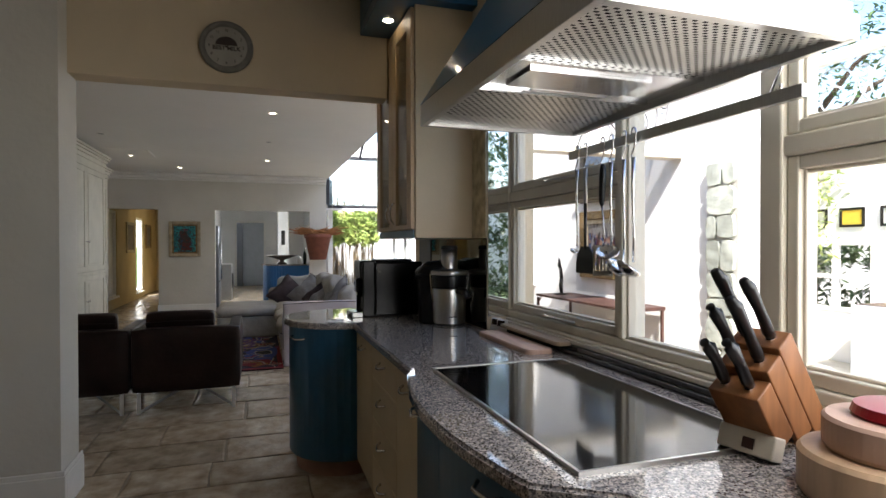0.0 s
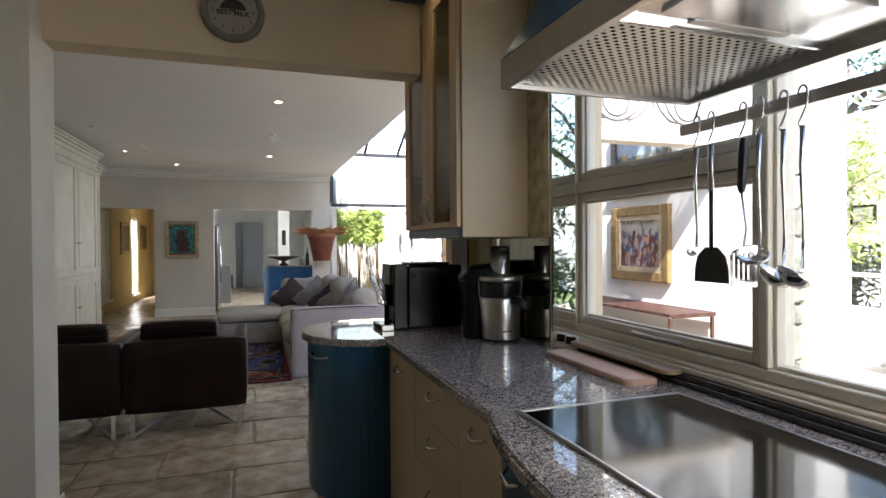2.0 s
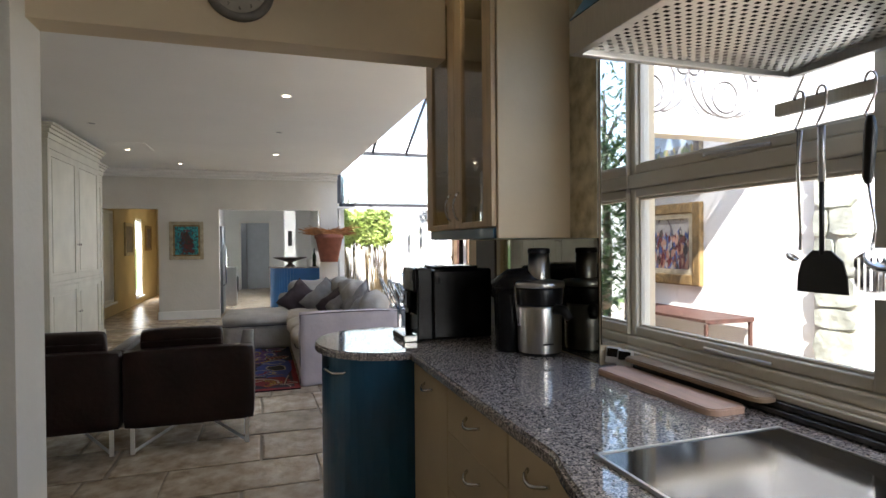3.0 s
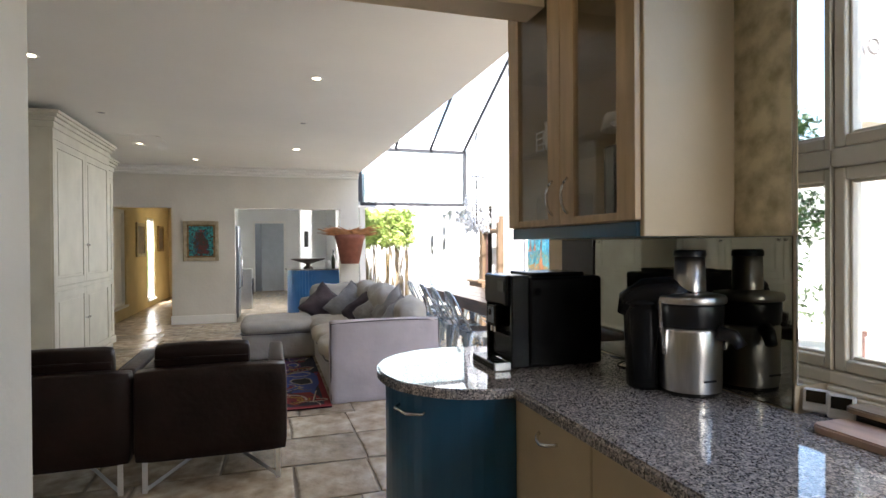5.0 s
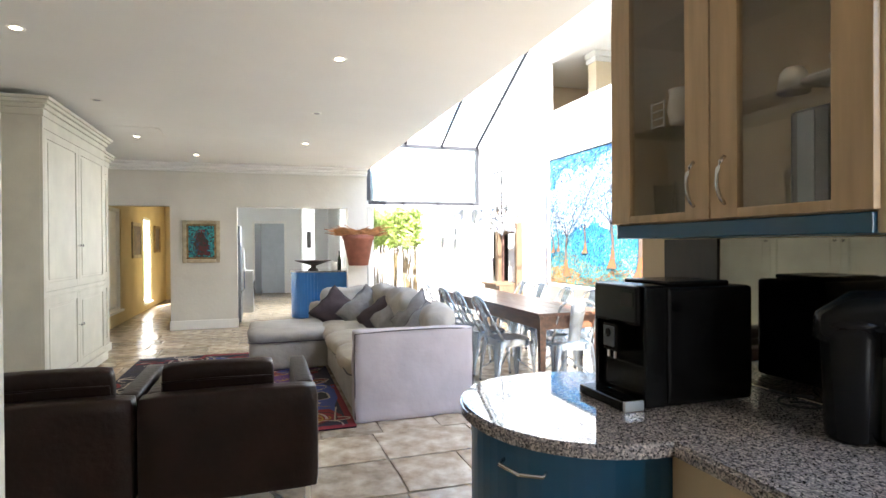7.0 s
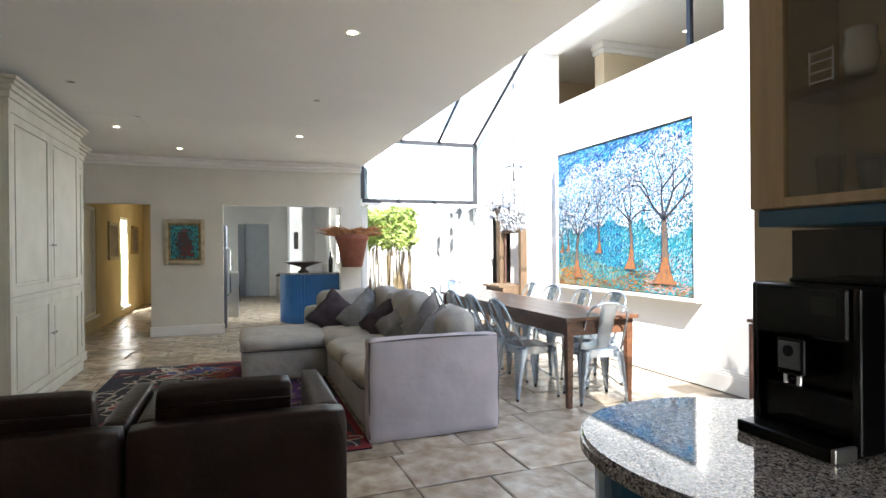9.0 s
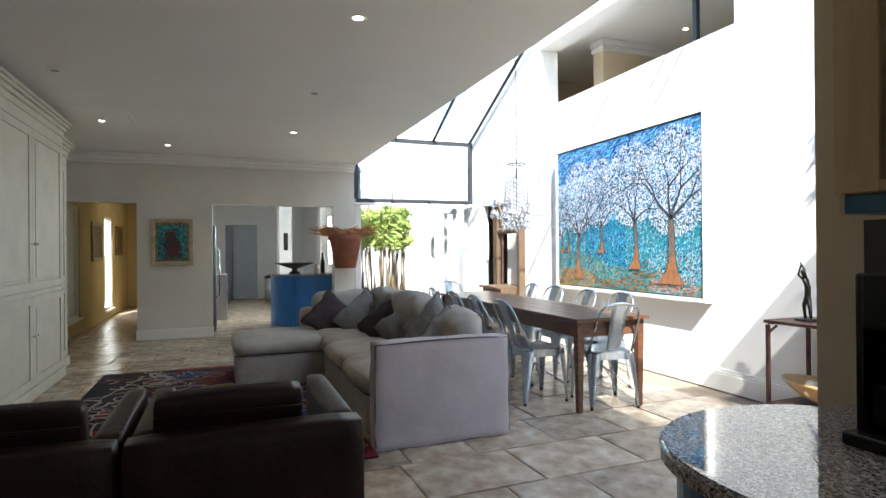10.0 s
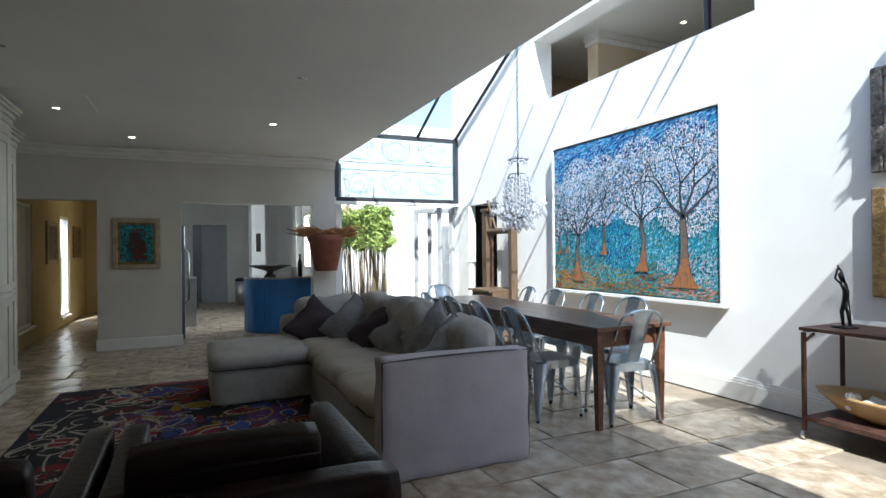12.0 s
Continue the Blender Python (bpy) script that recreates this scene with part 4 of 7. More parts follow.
CX0, CX1, GZ0, GZ1, FY, NY = 1.60, 3.705, 2.06, 3.15, 12.06, 4.15
gab = thing("gable_glazing", "dark steel framed gable window with swirling scrollwork", "window", kind="structure")
part("window_frame", boxes((CX0, CX1, FY, FY + 0.07, GZ0 + 0.02, GZ0 + 0.085), (CX0, CX1, FY, FY + 0.07, GZ1 - 0.03, GZ1 + 0.035), (CX0 - 0.04, CX0 + 0.03, FY + 0.002, FY + 0.068, GZ0 + 0.085, GZ1 - 0.03), (CX1 - 0.06, CX1, FY + 0.002, FY + 0.068, GZ0 + 0.085, GZ1 - 0.03)), DARKSTEEL, gab)
part("lintel", box(CX0 - 0.04, CX1, FY - 0.01, FY + 0.16, GZ0 - 0.02, GZ0 + 0.018), WALL, gab)
FROST = glass_mat("misty_glass", (0.66, 0.72, 0.74))
g = part("pane", box(CX0 + 0.03, CX1 - 0.06, FY + 0.03, FY + 0.036, GZ0 + 0.085, GZ1 - 0.03), FROST, gab)
g.visible_shadow = False
SCROLL = mat("weathered_iron_scroll", (0.55, 0.60, 0.63), 0.6, 0.2, vary=0.1)
bm = bmesh.new()
for cx in (1.98, 2.62, 3.26):
    ring_scroll(bm, cx, 2.92, FY + 0.11, 1.0, 1, 0.006)
    ring_scroll(bm, cx, 2.38, FY + 0.11, 1.0, 1, 0.006)
for zz in (2.60, 2.72):
    add_tube(bm, [(CX0 + 0.03, FY + 0.11, zz), (CX1 - 0.06, FY + 0.11, zz)], 0.007, 4)
part("scrollwork", bm, SCROLL, gab, "thin iron scrollwork behind the glass")

ng = thing("gable_panel", "frosted glass gable panel with dark iron scrolls", "gable", kind="structure")
FROSTN = bpy.data.materials.new("frosted_panel")
FROSTN.use_nodes = True
_t = FROSTN.node_tree
_a, _b, _m = _t.nodes.new("ShaderNodeBsdfTransparent"), _t.nodes.new("ShaderNodeBsdfDiffuse"), _t.nodes.new("ShaderNodeMixShader")
_b.inputs[0].default_value, _m.inputs[0].default_value = (0.8, 0.8, 0.8, 1), 0.45
_t.links.new(_a.outputs[0], _m.inputs[1])
_t.links.new(_b.outputs[0], _m.inputs[2])
_t.links.new(_m.outputs[0], _t.nodes["Material Output"].inputs[0])
part("pane", box(CX0, CX1, NY + 0.02, NY + 0.024, GZ0 + 0.06, GZ1), FROSTN, ng)
part("ledge", box(CX0, CX1, NY - 0.05, NY + 0.10, GZ0, GZ0 + 0.058, 0.008), FRAMEW, ng)
bm = bmesh.new()
for cx in (1.98, 2.62, 3.26):
    ring_scroll(bm, cx, 2.42, NY - 0.014, 1.3, 1, 0.010)
    ring_scroll(bm, cx, 2.90, NY - 0.014, 1.0, 1, 0.008)
part("relief", bm, mat("grey_iron_scroll", (0.16, 0.15, 0.15), 0.6, 0.3, vary=0.15), ng, "dark grey scroll relief")

roof = thing("glass_roof", "hipped glass roof on dark steel rafters", "roof", kind="structure")
RZ, RY0, RY1 = 4.50, 5.95, 9.49
PURLINS = (5.98, 6.21, 6.99, 7.85, 8.65, 9.47)
for x in (1.63, 2.28, 2.97, 3.66):
    part("rafter", tube([(x, FY + 0.03, GZ1 + 0.02), (x, RY1, RZ)], 0.030, 4), DARKSTEEL, roof)
for y in PURLINS:
    part("purlin", box(CX0, CX1, y - 0.007, y + 0.007, RZ - 0.012, RZ + 0.012), DARKSTEEL, roof)
bm = bmesh.new()
for a, b in (((FY + 0.05, GZ1 + 0.045), (RY1, RZ + 0.03)), ((RY1, RZ + 0.03), (RY0, RZ + 0.03)), ((RY0, RZ + 0.03), (NY + 0.02, GZ1 + 0.045))):
    bm.faces.new([bm.verts.new(p) for p in ((CX0, *a), (CX1, *a), (CX1, *b), (CX0, *b))])
g = part("pane", bm, GLASS, roof, "clear roof glass")
g.visible_shadow = False

# upper room seen through the tall wall
UZ = 4.26
structure("wall_upper_room", boxes((4.0, 7.2, 5.8, 5.9, 3.0, UZ), (4.0, 7.2, 11.4, 11.5, 3.0, UZ), (7.1, 7.2, 5.9, 11.4, 3.0, UZ)), WALLC, "cream walls of the upper room", "wall")
structure("wall_upper_partition", boxes((4.60, 7.1, 9.50, 9.72, 3.0, UZ)), WALLC, "cream partition ending in the upper room", "wall")
structure("cornice", boxes((4.575, 7.1, 9.475, 9.499, UZ - 0.16, UZ - 0.09), (4.55, 7.1, 9.45, 9.4985, UZ - 0.09, UZ - 0.002), (4.575, 4.599, 9.499, 9.74, UZ - 0.16, UZ - 0.09), (4.55, 4.5985, 9.4985, 9.74, UZ - 0.09, UZ - 0.002), bevel=0.006), TRIM, "white moulded cornice round the partition", "cornice")
structure("ceiling", box(4.0, 7.2, 5.8, 11.5, UZ, UZ + 0.1), CEIL, "white ceiling of the upper room", "ceiling")
structure("floor_upper", box(4.0, 7.2, 5.8, 11.5, 2.95, 3.0), WALLC, "floor of the upper room", "floor")
up = thing("upper_opening_post", "slim dark steel post in the upper opening", "post", kind="structure")
part("post", box(3.94, 3.985, 7.17, 7.22, 3.221, 4.069), DARKSTEEL, up)
# the unlit room's darkness is put into this wall colour
structure("room_east", boxes((4.0, 6.6, 10.1, 10.18, -0.02, 2.6), (3.801, 6.6, 12.302, 12.4, -0.02, 2.6), (6.5, 6.6, 10.18, 12.3, -0.02, 2.6)), mat("shade_dark_green_grey", (0.10, 0.105, 0.09), 0.7, vary=0.1), "shaded walls of the adjoining room", "wall")
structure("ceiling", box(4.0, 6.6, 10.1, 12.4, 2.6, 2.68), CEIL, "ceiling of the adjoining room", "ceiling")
structure("floor_east", box(4.2, 6.6, 10.1, 12.4, -0.1, -0.01), FLOORM, "stone floor of the adjoining room", "floor")

# ---------- downlights ----------
def downlight(x, y, z, lit=True):
    d = thing("downlight", "small recessed white downlight, lit" if lit else "small recessed white downlight, unlit", "downlight", at=(x, y, z), group="ceiling downlights")
    part("bezel", lathe([(0.032, -0.001), (0.05, -0.004), (0.052, -0.0005), (0.052, 0.002), (0.032, 0.002)], 24), TRIM, d, smooth=True)
    part("bulb", lathe([(0.001, -0.0012), (0.031, -0.0012), (0.031, 0.0015), (0.001, 0.0015)], 16), LAMPON if lit else FRIDGE, d, "glowing lamp" if lit else "dark lamp")
    if lit:
        li = bpy.data.lights.new("downlight_beam", "SPOT")
        li.energy, li.spot_size, li.spot_blend, li.shadow_soft_size, li.color = 1.2, radians(85), 0.7, 0.03, (1.0, 0.82, 0.58)
        lo = new("downlight_beam", li)
        lo.matrix_world = pose(x, y, z - 0.02)


for x, y, lit in ((0.35, 6.31, True), (0.34, 8.06, False), (0.35, 9.83, True), (-1.64, 6.30, True), (-1.65, 8.09, False), (-1.66, 9.87, True), (-1.13, 11.17, True)):
    downlight(x, y, CZ, lit)
for x, y in ((4.08, 9.66), (5.45, 8.82), (5.45, 10.7)):
    downlight(x, y, UZ)
# unseen downlight, added as warm fill for the kitchen
downlight(-1.3, 1.0, KZ)
hatch = thing("ceiling_hatch", "slightly raised white ceiling access hatch", "hatch", at=(-1.72, 9.55, CZ))
for hx in (0.36, -0.40):
    part("frame", box(hx, hx + 0.04, -0.3, 0.3, -0.012, -0.001, 0.002), TRIM, hatch)
part("panel", box(-0.36, 0.36, -0.3, 0.3, -0.004, -0.001), CEIL, hatch)


# ---------- cupboards ----------
def panel_door(parent, y0, y1, z0, z1, x, knob_y=None, knob_z=None):
    s = 0.075
    d = part("door", boxes((x - 0.022, x, y0, y0 + s, z0, z1), (x - 0.022, x, y1 - s, y1, z0, z1), (x - 0.022, x - 0.0005, y0 + s, y1 - s, z0, z0 + s), (x - 0.022, x - 0.0005, y0 + s, y1 - s, z1 - s, z1), (x - 0.022, x - 0.010, y0 + s, y1 - s, z0 + s, z1 - s), bevel=0.003), ARMW, parent)
    part("raised_panel", box(x - 0.0095, x - 0.003, y0 + s + 0.03, y1 - s - 0.03, z0 + s + 0.03, z1 - s - 0.03, 0.003), ARMW, d)
    if knob_y:
        part("knob", lathe([(0.006, 0), (0.006, 0.012), (0.014, 0.02), (0.014, 0.028), (0.001, 0.032)], 12, pose(x, knob_y, knob_z, 0, 90)), CHROME, d, "small brass-steel knob", smooth=True)


def cupboard(x, y0, y1, top, doors, label, back=-2.74):
    c = thing("cupboard", label, "cupboard", group="built-in cupboards")
    part("carcass", box(back, x - 0.023, y0, y1, 0.10, top - 0.10), ARMW, c)
    part("plinth", box(back, x + 0.02, y0 - 0.015, y1 + 0.015, 0.0, 0.10, 0.01), ARMW, c)
    for k, (o, a, b) in enumerate(((0.012, 0.16, 0.10), (0.03, 0.10, 0.06), (0.055, 0.06, 0.03), (0.075, 0.03, 0.0))):
        part("cornice_moulding", box(back, x + o, y0 - o, y1 + o, top - a, top - b - 0.0005, 0.006), ARMW, c)
    part("frieze", box(x - 0.022, x, y0, y1, top - 0.26, top - 0.161), ARMW, c)
    n = doors
    w = (y1 - y0 - 0.06) / n
    part("stile", boxes((x - 0.022, x - 0.001, y0, y0 + 0.03, 0.101, top - 0.261), (x - 0.022, x - 0.001, y1 - 0.03, y1, 0.101, top - 0.261), (x - 0.022, x - 0.001, y0 + 0.03, y1 - 0.03, 0.90, 0.945)), ARMW, c)
    for i in range(n):
        a = y0 + 0.03 + i * w + 0.002
        b = a + w - 0.004
        ky = (b - 0.04 if i == 0 else a + 0.04) if n > 1 else a + 0.05
        panel_door(c, a, b, 0.948, top - 0.264, x, ky, 1.36)
        panel_door(c, a, b, 0.104, 0.897, x, ky, 0.55)
    return c


cupboard(-2.00, 7.84, 9.80, 2.64, 2, "tall ivory painted cupboard with four panelled doors")
cupboard(-2.45, 5.30, 7.70, 2.54, 3, "shallower ivory painted cupboard run with panelled doors")
cupboard(-2.12, 9.875, 10.48, 2.54, 1, "narrower ivory painted cupboard set back beside a taller one")


# ---------- framed pictures ----------
def strokes(name, rect, n, mats, pick, parent, seed, length=0.03, width=0.008, lift=0.0, label=""):
    """Many short flat dabs of paint over a rectangle (u, v), on the x, z plane facing -y."""
    rnd = random.Random(seed)
    verts, faces, idx = [], [], []
    u0, u1, v0, v1 = rect
    for k in range(n):
        u, v = rnd.uniform(u0, u1), rnd.uniform(v0, v1)
        got = pick((u - u0) / (u1 - u0), (v - v0) / (v1 - v0), rnd)
        if got is None:
            continue
        mi, ang, sl = got
        a = radians(ang + rnd.gauss(0, 16))
        L, W = length * sl * rnd.uniform(0.6, 1.4) / 2, width * rnd.uniform(0.6, 1.4) / 2
        c, s = math.cos(a), math.sin(a)
        b = len(verts)
        yy = -lift - 0.0000004 * k
        for du, dv in ((-L, 0), (-L * 0.4, -W), (L * 0.5, -W * 0.8), (L, 0), (L * 0.4, W), (-L * 0.5, W * 0.8)):
            uu, vv = u + du * c - dv * s, v + du * s + dv * c
            verts.append((max(u0, min(u1, uu)), yy, max(v0, min(v1, vv))))
        faces.append(tuple(range(b, b + 6)))
        idx.append(mi)
    me = bpy.data.meshes.new(name)
    me.from_pydata(verts, [], faces)
    for mm in mats:
        me.materials.append(mm)
    me.polygons.foreach_set("material_index", idx)
    ob = new(name, me)
    ob.parent = parent
    ob["kind"] = "stuff"
    if label:
        ob["label"] = label
    return ob


def paint(name, c):
    return mat(name, c, 0.5, vary=0.12, scale=14)


def picture(w, h, frame_w, depth, frame_mat, canvas_mat, label, at, rz, inner=None):
    p = thing("painting", label, "painting", at=at, rz=rz)
    f = frame_w
    fr = part("frame", boxes((-w / 2, -w / 2 + f, -depth, 0, 0, h), (w / 2 - f, w / 2, -depth, 0, 0, h), (-w / 2 + f, w / 2 - f, -depth + 0.001, 0, 0, f), (-w / 2 + f, w / 2 - f, -depth + 0.001, 0, h - f, h), bevel=min(0.012, f * 0.25)), frame_mat, p)
    if inner:
        part("inner_frame", boxes((-w / 2 + f, -w / 2 + f * 1.45, -depth * 0.75, 0, f, h - f), (w / 2 - f * 1.45, w / 2 - f, -depth * 0.75, 0, f, h - f), (-w / 2 + f * 1.45, w / 2 - f * 1.45, -depth * 0.74, 0, f, f * 1.45), (-w / 2 + f * 1.45, w / 2 - f * 1.45, -depth * 0.74, 0, h - f * 1.45, h - f)), inner, p)
    part("canvas", box(-w / 2 + f, w / 2 - f, -depth * 0.45, -0.001, f, h - f), canvas_mat, p)
    return p


IVORYF = mat("ivory_gilt_frame", (0.50, 0.42, 0.28), 0.5, vary=0.2, scale=14, bump=0.2)
TEALP = paint("teal_paint", (0.02, 0.22, 0.24))
DKRED = paint("dark_red_paint", (0.13, 0.02, 0.02))
DKBRN = paint("umber_paint", (0.05, 0.035, 0.03))
p = picture(0.57, 0.69, 0.062, 0.05, IVORYF, TEALP, "small teal painting of a seated shape in an ivory frame", (-1.155, 12.058, 1.08), 0, GOLD)
part("painted_shape", placed(prism([(-0.05, 0.02), (0.13, 0.02), (0.14, 0.2), (0.05, 0.3), (0.03, 0.40), (-0.04, 0.40), (-0.07, 0.28), (-0.13, 0.2)], 0.0, 0.0012), pose(0.0, -0.023, 0.12, 90)), DKBRN, p)
part("painted_shape", placed(prism([(-0.10, 0.0), (0.10, 0.0), (0.06, 0.13), (-0.06, 0.15)], 0.0, 0.0014), pose(0.03, -0.0235, 0.13, 90)), DKRED, p)
part("painted_shape", placed(prism([(-0.045, 0.0), (0.055, 0.0), (0.05, 0.04), (-0.02, 0.055)], 0.0, 0.0014), pose(0.0, -0.0235, 0.50, 90)), paint("red_cap_paint", (0.25, 0.03, 0.04)), p)
strokes("brushwork", (-0.21, 0.21, 0.075, 0.61), 420, [paint("aqua_dab", (0.05, 0.42, 0.42)), paint("deep_blue_dab", (0.01, 0.08, 0.16)), DKBRN, DKRED], lambda u, v, r: (r.choice((0, 0, 1, 2)), r.choice((30, 100, 160)), 1.0) if abs(u - 0.5) > 0.26 or v > 0.78 else ((r.choice((1, 2, 2, 3)), r.choice((40, 90, 140)), 0.9) if r.random() < 0.7 else None), p, 5, 0.06, 0.014, 0.0255)

# the large orchard painting
big = thing("painting", "large blue and white painting of trees in a white box frame", "painting", at=(3.747, 8.01, 0.82), rz=-90)
BW, BH = 2.36, 1.68
part("box_frame", boxes((-BW / 2 - 0.045, -BW / 2 - 0.012, -0.125, -0.038, -0.05, BH + 0.05), (BW / 2 + 0.012, BW / 2 + 0.045, -0.125, -0.038, -0.05, BH + 0.05), (-BW / 2 - 0.012, BW / 2 + 0.012, -0.125, -0.038, -0.05, -0.014), (-BW / 2 - 0.012, BW / 2 + 0.012, -0.125, -0.038, BH + 0.014, BH + 0.05), bevel=0.003), TRIM, big, "white painted box frame")
part("canvas_edge", box(-BW / 2 - 0.004, BW / 2 + 0.004, -0.108, -0.038, -0.004, BH + 0.004), BLACK, big, "black canvas edge")
PB = [paint("sky_blue_dab", (0.12, 0.50, 0.85)), paint("deep_sky_dab", (0.012, 0.07, 0.34)), paint("blossom_white", (0.85, 0.85, 0.88)), paint("dark_dab", (0.03, 0.08, 0.13)), paint("teal_dab", (0.04, 0.34, 0.45)),
      paint("aqua_dab", (0.24, 0.55, 0.60)), paint("orange_dab", (0.55, 0.20, 0.04)), paint("brown_dab", (0.22, 0.09, 0.03)), paint("green_dab", (0.12, 0.26, 0.14)), paint("pale_blue_dab", (0.45, 0.68, 0.88)), paint("pink_dab", (0.62, 0.38, 0.36)), paint("ochre_gold_dab", (0.52, 0.34, 0.08)), paint("olive_dab", (0.28, 0.26, 0.08)), paint("lavender_dab", (0.62, 0.64, 0.85))]
part("canvas", box(-BW / 2, BW / 2, -0.110, -0.1085, 0, BH), PB[4], big)
CROWNS = ((0.10, 0.60, 0.10, 0.18), (0.20, 0.64, 0.15, 0.26), (0.36, 0.66, 0.14, 0.24), (0.60, 0.68, 0.17, 0.27), (0.86, 0.66, 0.20, 0.32), (0.02, 0.55, 0.08, 0.2))


def crown(u, v):
    return any(((u - a) / r) ** 2 + ((v - b) / q) ** 2 < 1 for a, b, r, q in CROWNS)


def ground_pick(u, v, r):
    if v > 0.76 + 0.16 * u:
        return (r.choice((0, 0, 1, 1, 1, 9)), 24, 1.9)
    if v > 0.46:
        return (r.choice((0, 9, 9, 9, 0, 13)), 40, 1.1)
    if v < 0.10 + 0.04 * math.sin(u * 11):
        warm = (6, 6, 11, 11, 7, 12) if u < 0.32 else ((7, 7, 12, 8, 6, 3) if u < 0.72 else (10, 7, 6, 12, 5, 10))
        return (r.choice(warm), 10, 1.2)
    if v < 0.20 + 0.05 * math.sin(u * 9):
        return (r.choice((4, 8, 12, 7, 3, 5, 11) if u < 0.7 else (10, 5, 5, 3, 9)), 60, 0.9)
    if 0.25 < u < 0.56:
        return (r.choice((1, 1, 4, 4, 0, 3, 1, 5)), 70, 0.9)
    return (r.choice((4, 4, 5, 5, 9, 3, 8, 0, 4)), 65, 0.9)


R = (-BW / 2, BW / 2, 0, BH)
strokes("ground_paint", R, 17000, PB, ground_pick, big, 11, 0.030, 0.010, 0.1103)
strokes("blossom_paint", R, 15000, PB, lambda u, v, r: (r.choice((2, 2, 2, 2, 2, 13, 9)), 60 + 60 * (u * 7 % 1), 0.8) if crown(u, v) else None, big, 12, 0.030, 0.0105, 0.1142)


def branch(bm, u, v, ang, L, w, depth, rnd):
    pts = [(u, v)]
    a = ang
    for k in range(4):
        a += rnd.gauss(0, 9)
        u, v = u + L / 4 * math.cos(radians(a)), v + L / 4 * math.sin(radians(a))
        pts.append((u, v))
    for k, ((p, q), (p2, q2)) in enumerate(zip(pts, pts[1:])):
        wa, wb = w * (1 - 0.14 * k) / 2, w * (1 - 0.14 * (k + 1)) / 2
        d = Vector((p2 - p, q2 - q)).normalized()
        n = Vector((-d.y, d.x))
        f = [(p + n.x * wa, q + n.y * wa), (p - n.x * wa, q - n.y * wa), (p2 - n.x * wb, q2 - n.y * wb), (p2 + n.x * wb, q2 + n.y * wb)]
        if all(-BW / 2 < x < BW / 2 and 0 < z < BH for x, z in f):
            bm.faces.new([bm.verts.new((x, -0.1218 - 0.00004 * depth, z)) for x, z in f])
    if depth:
        for s in (-1, 1):
            branch(bm, u, v, a + s * rnd.uniform(14, 34), L * 0.72, w * 0.55, depth - 1, rnd)


rnd = random.Random(4)
twigs = bmesh.new()
TRUNK = mat("painted_trunk", (0.46, 0.17, 0.05), 0.5, vary=0.35, scale=16, second=(0.16, 0.10, 0.06), stretch=(4, 1, 0.6))
TRUNKD = mat("painted_trunk_shade", (0.28, 0.15, 0.08), 0.5, vary=0.35, scale=16, second=(0.07, 0.10, 0.11), stretch=(4, 1, 0.6))
for u, v0, v1, w in ((0.20, 0.06, 0.36, 0.085), (0.38, 0.24, 0.42, 0.055), (0.62, 0.14, 0.44, 0.075), (0.84, 0.06, 0.44, 0.125), (0.04, 0.24, 0.36, 0.05), (0.10, 0.25, 0.37, 0.04)):
    x = -BW / 2 + u * BW
    trunks = bmesh.new()
    k = 12
    bend = 0.03 * math.sin(u * 23)

    def edge(t):
        return x + bend * math.sin(math.pi * t), w * (0.27 + 0.12 * (1 - t) + 0.95 * (1 - t) ** 5), BH * (v0 + (v1 - v0) * t)
    for i in range(k):
        (xa, wa, za), (xb, wb, zb) = edge(i / k), edge((i + 1) / k)
        f = trunks.faces.new([trunks.verts.new(q) for q in ((xa - wa, -0.1213, za), (xa + wa, -0.1213, za), (xb + wb, -0.1213, zb), (xb - wb, -0.1213, zb))])
        f.material_index = 0 if i < 5 else 1
        for sg in (-1, 1):
            f = trunks.faces.new([trunks.verts.new(q) for q in ((xa + sg * wa - 0.003, -0.1216, za), (xa + sg * wa + 0.004, -0.1216, za), (xb + sg * wb + 0.004, -0.1216, zb), (xb + sg * wb - 0.003, -0.1216, zb))])
            f.material_index = 2
    part("painted_trunk", trunks, [TRUNK, TRUNKD, PB[3]], big)
    for s in (-42, -16, 12, 38):
        branch(twigs, x, BH * v1, 90 + s, 0.24 * (w / 0.07) ** 0.5, w * 0.30, 4, rnd)
tagged(part("painted_branchwork", twigs, paint("painted_twig", (0.085, 0.085, 0.105)), big), kind="stuff")
strokes("dark_paint", R, 5000, PB, lambda u, v, r: (3, 60 + 60 * (u * 5 % 1), 0.7) if crown(u, v) else ((r.choice((3, 1)), 60, 0.7) if 0.12 < v < 0.46 and r.random() < 0.25 else None), big, 13, 0.022, 0.008, 0.1223)

PY = 5.24
PORT = mat("old_oil_paint", (0.20, 0.14, 0.11), 0.5, vary=0.5, scale=9, second=(0.05, 0.06, 0.09))
p = picture(0.86, 0.73, 0.095, 0.05, GOLD, PORT, "dark oil painting in a wide gilt frame", (3.706, PY, 0.945), -90, IVORYF)
strokes("brushwork", (-0.29, 0.29, 0.14, 0.59), 420, [paint("flesh_dab", (0.40, 0.22, 0.15)), paint("blue_dab", (0.06, 0.10, 0.25)), paint("grey_dab", (0.35, 0.33, 0.30)), DKBRN, DKRED], lambda u, v, r: (r.choice((0, 1, 2, 3, 4)) if v < 0.75 else 2, 90, 1.0), p, 21, 0.09, 0.035, 0.0226)
SILVERF = mat("silvered_frame", (0.28, 0.25, 0.21), 0.45, 0.5, vary=0.4, scale=30, bump=0.6, bscale=60)
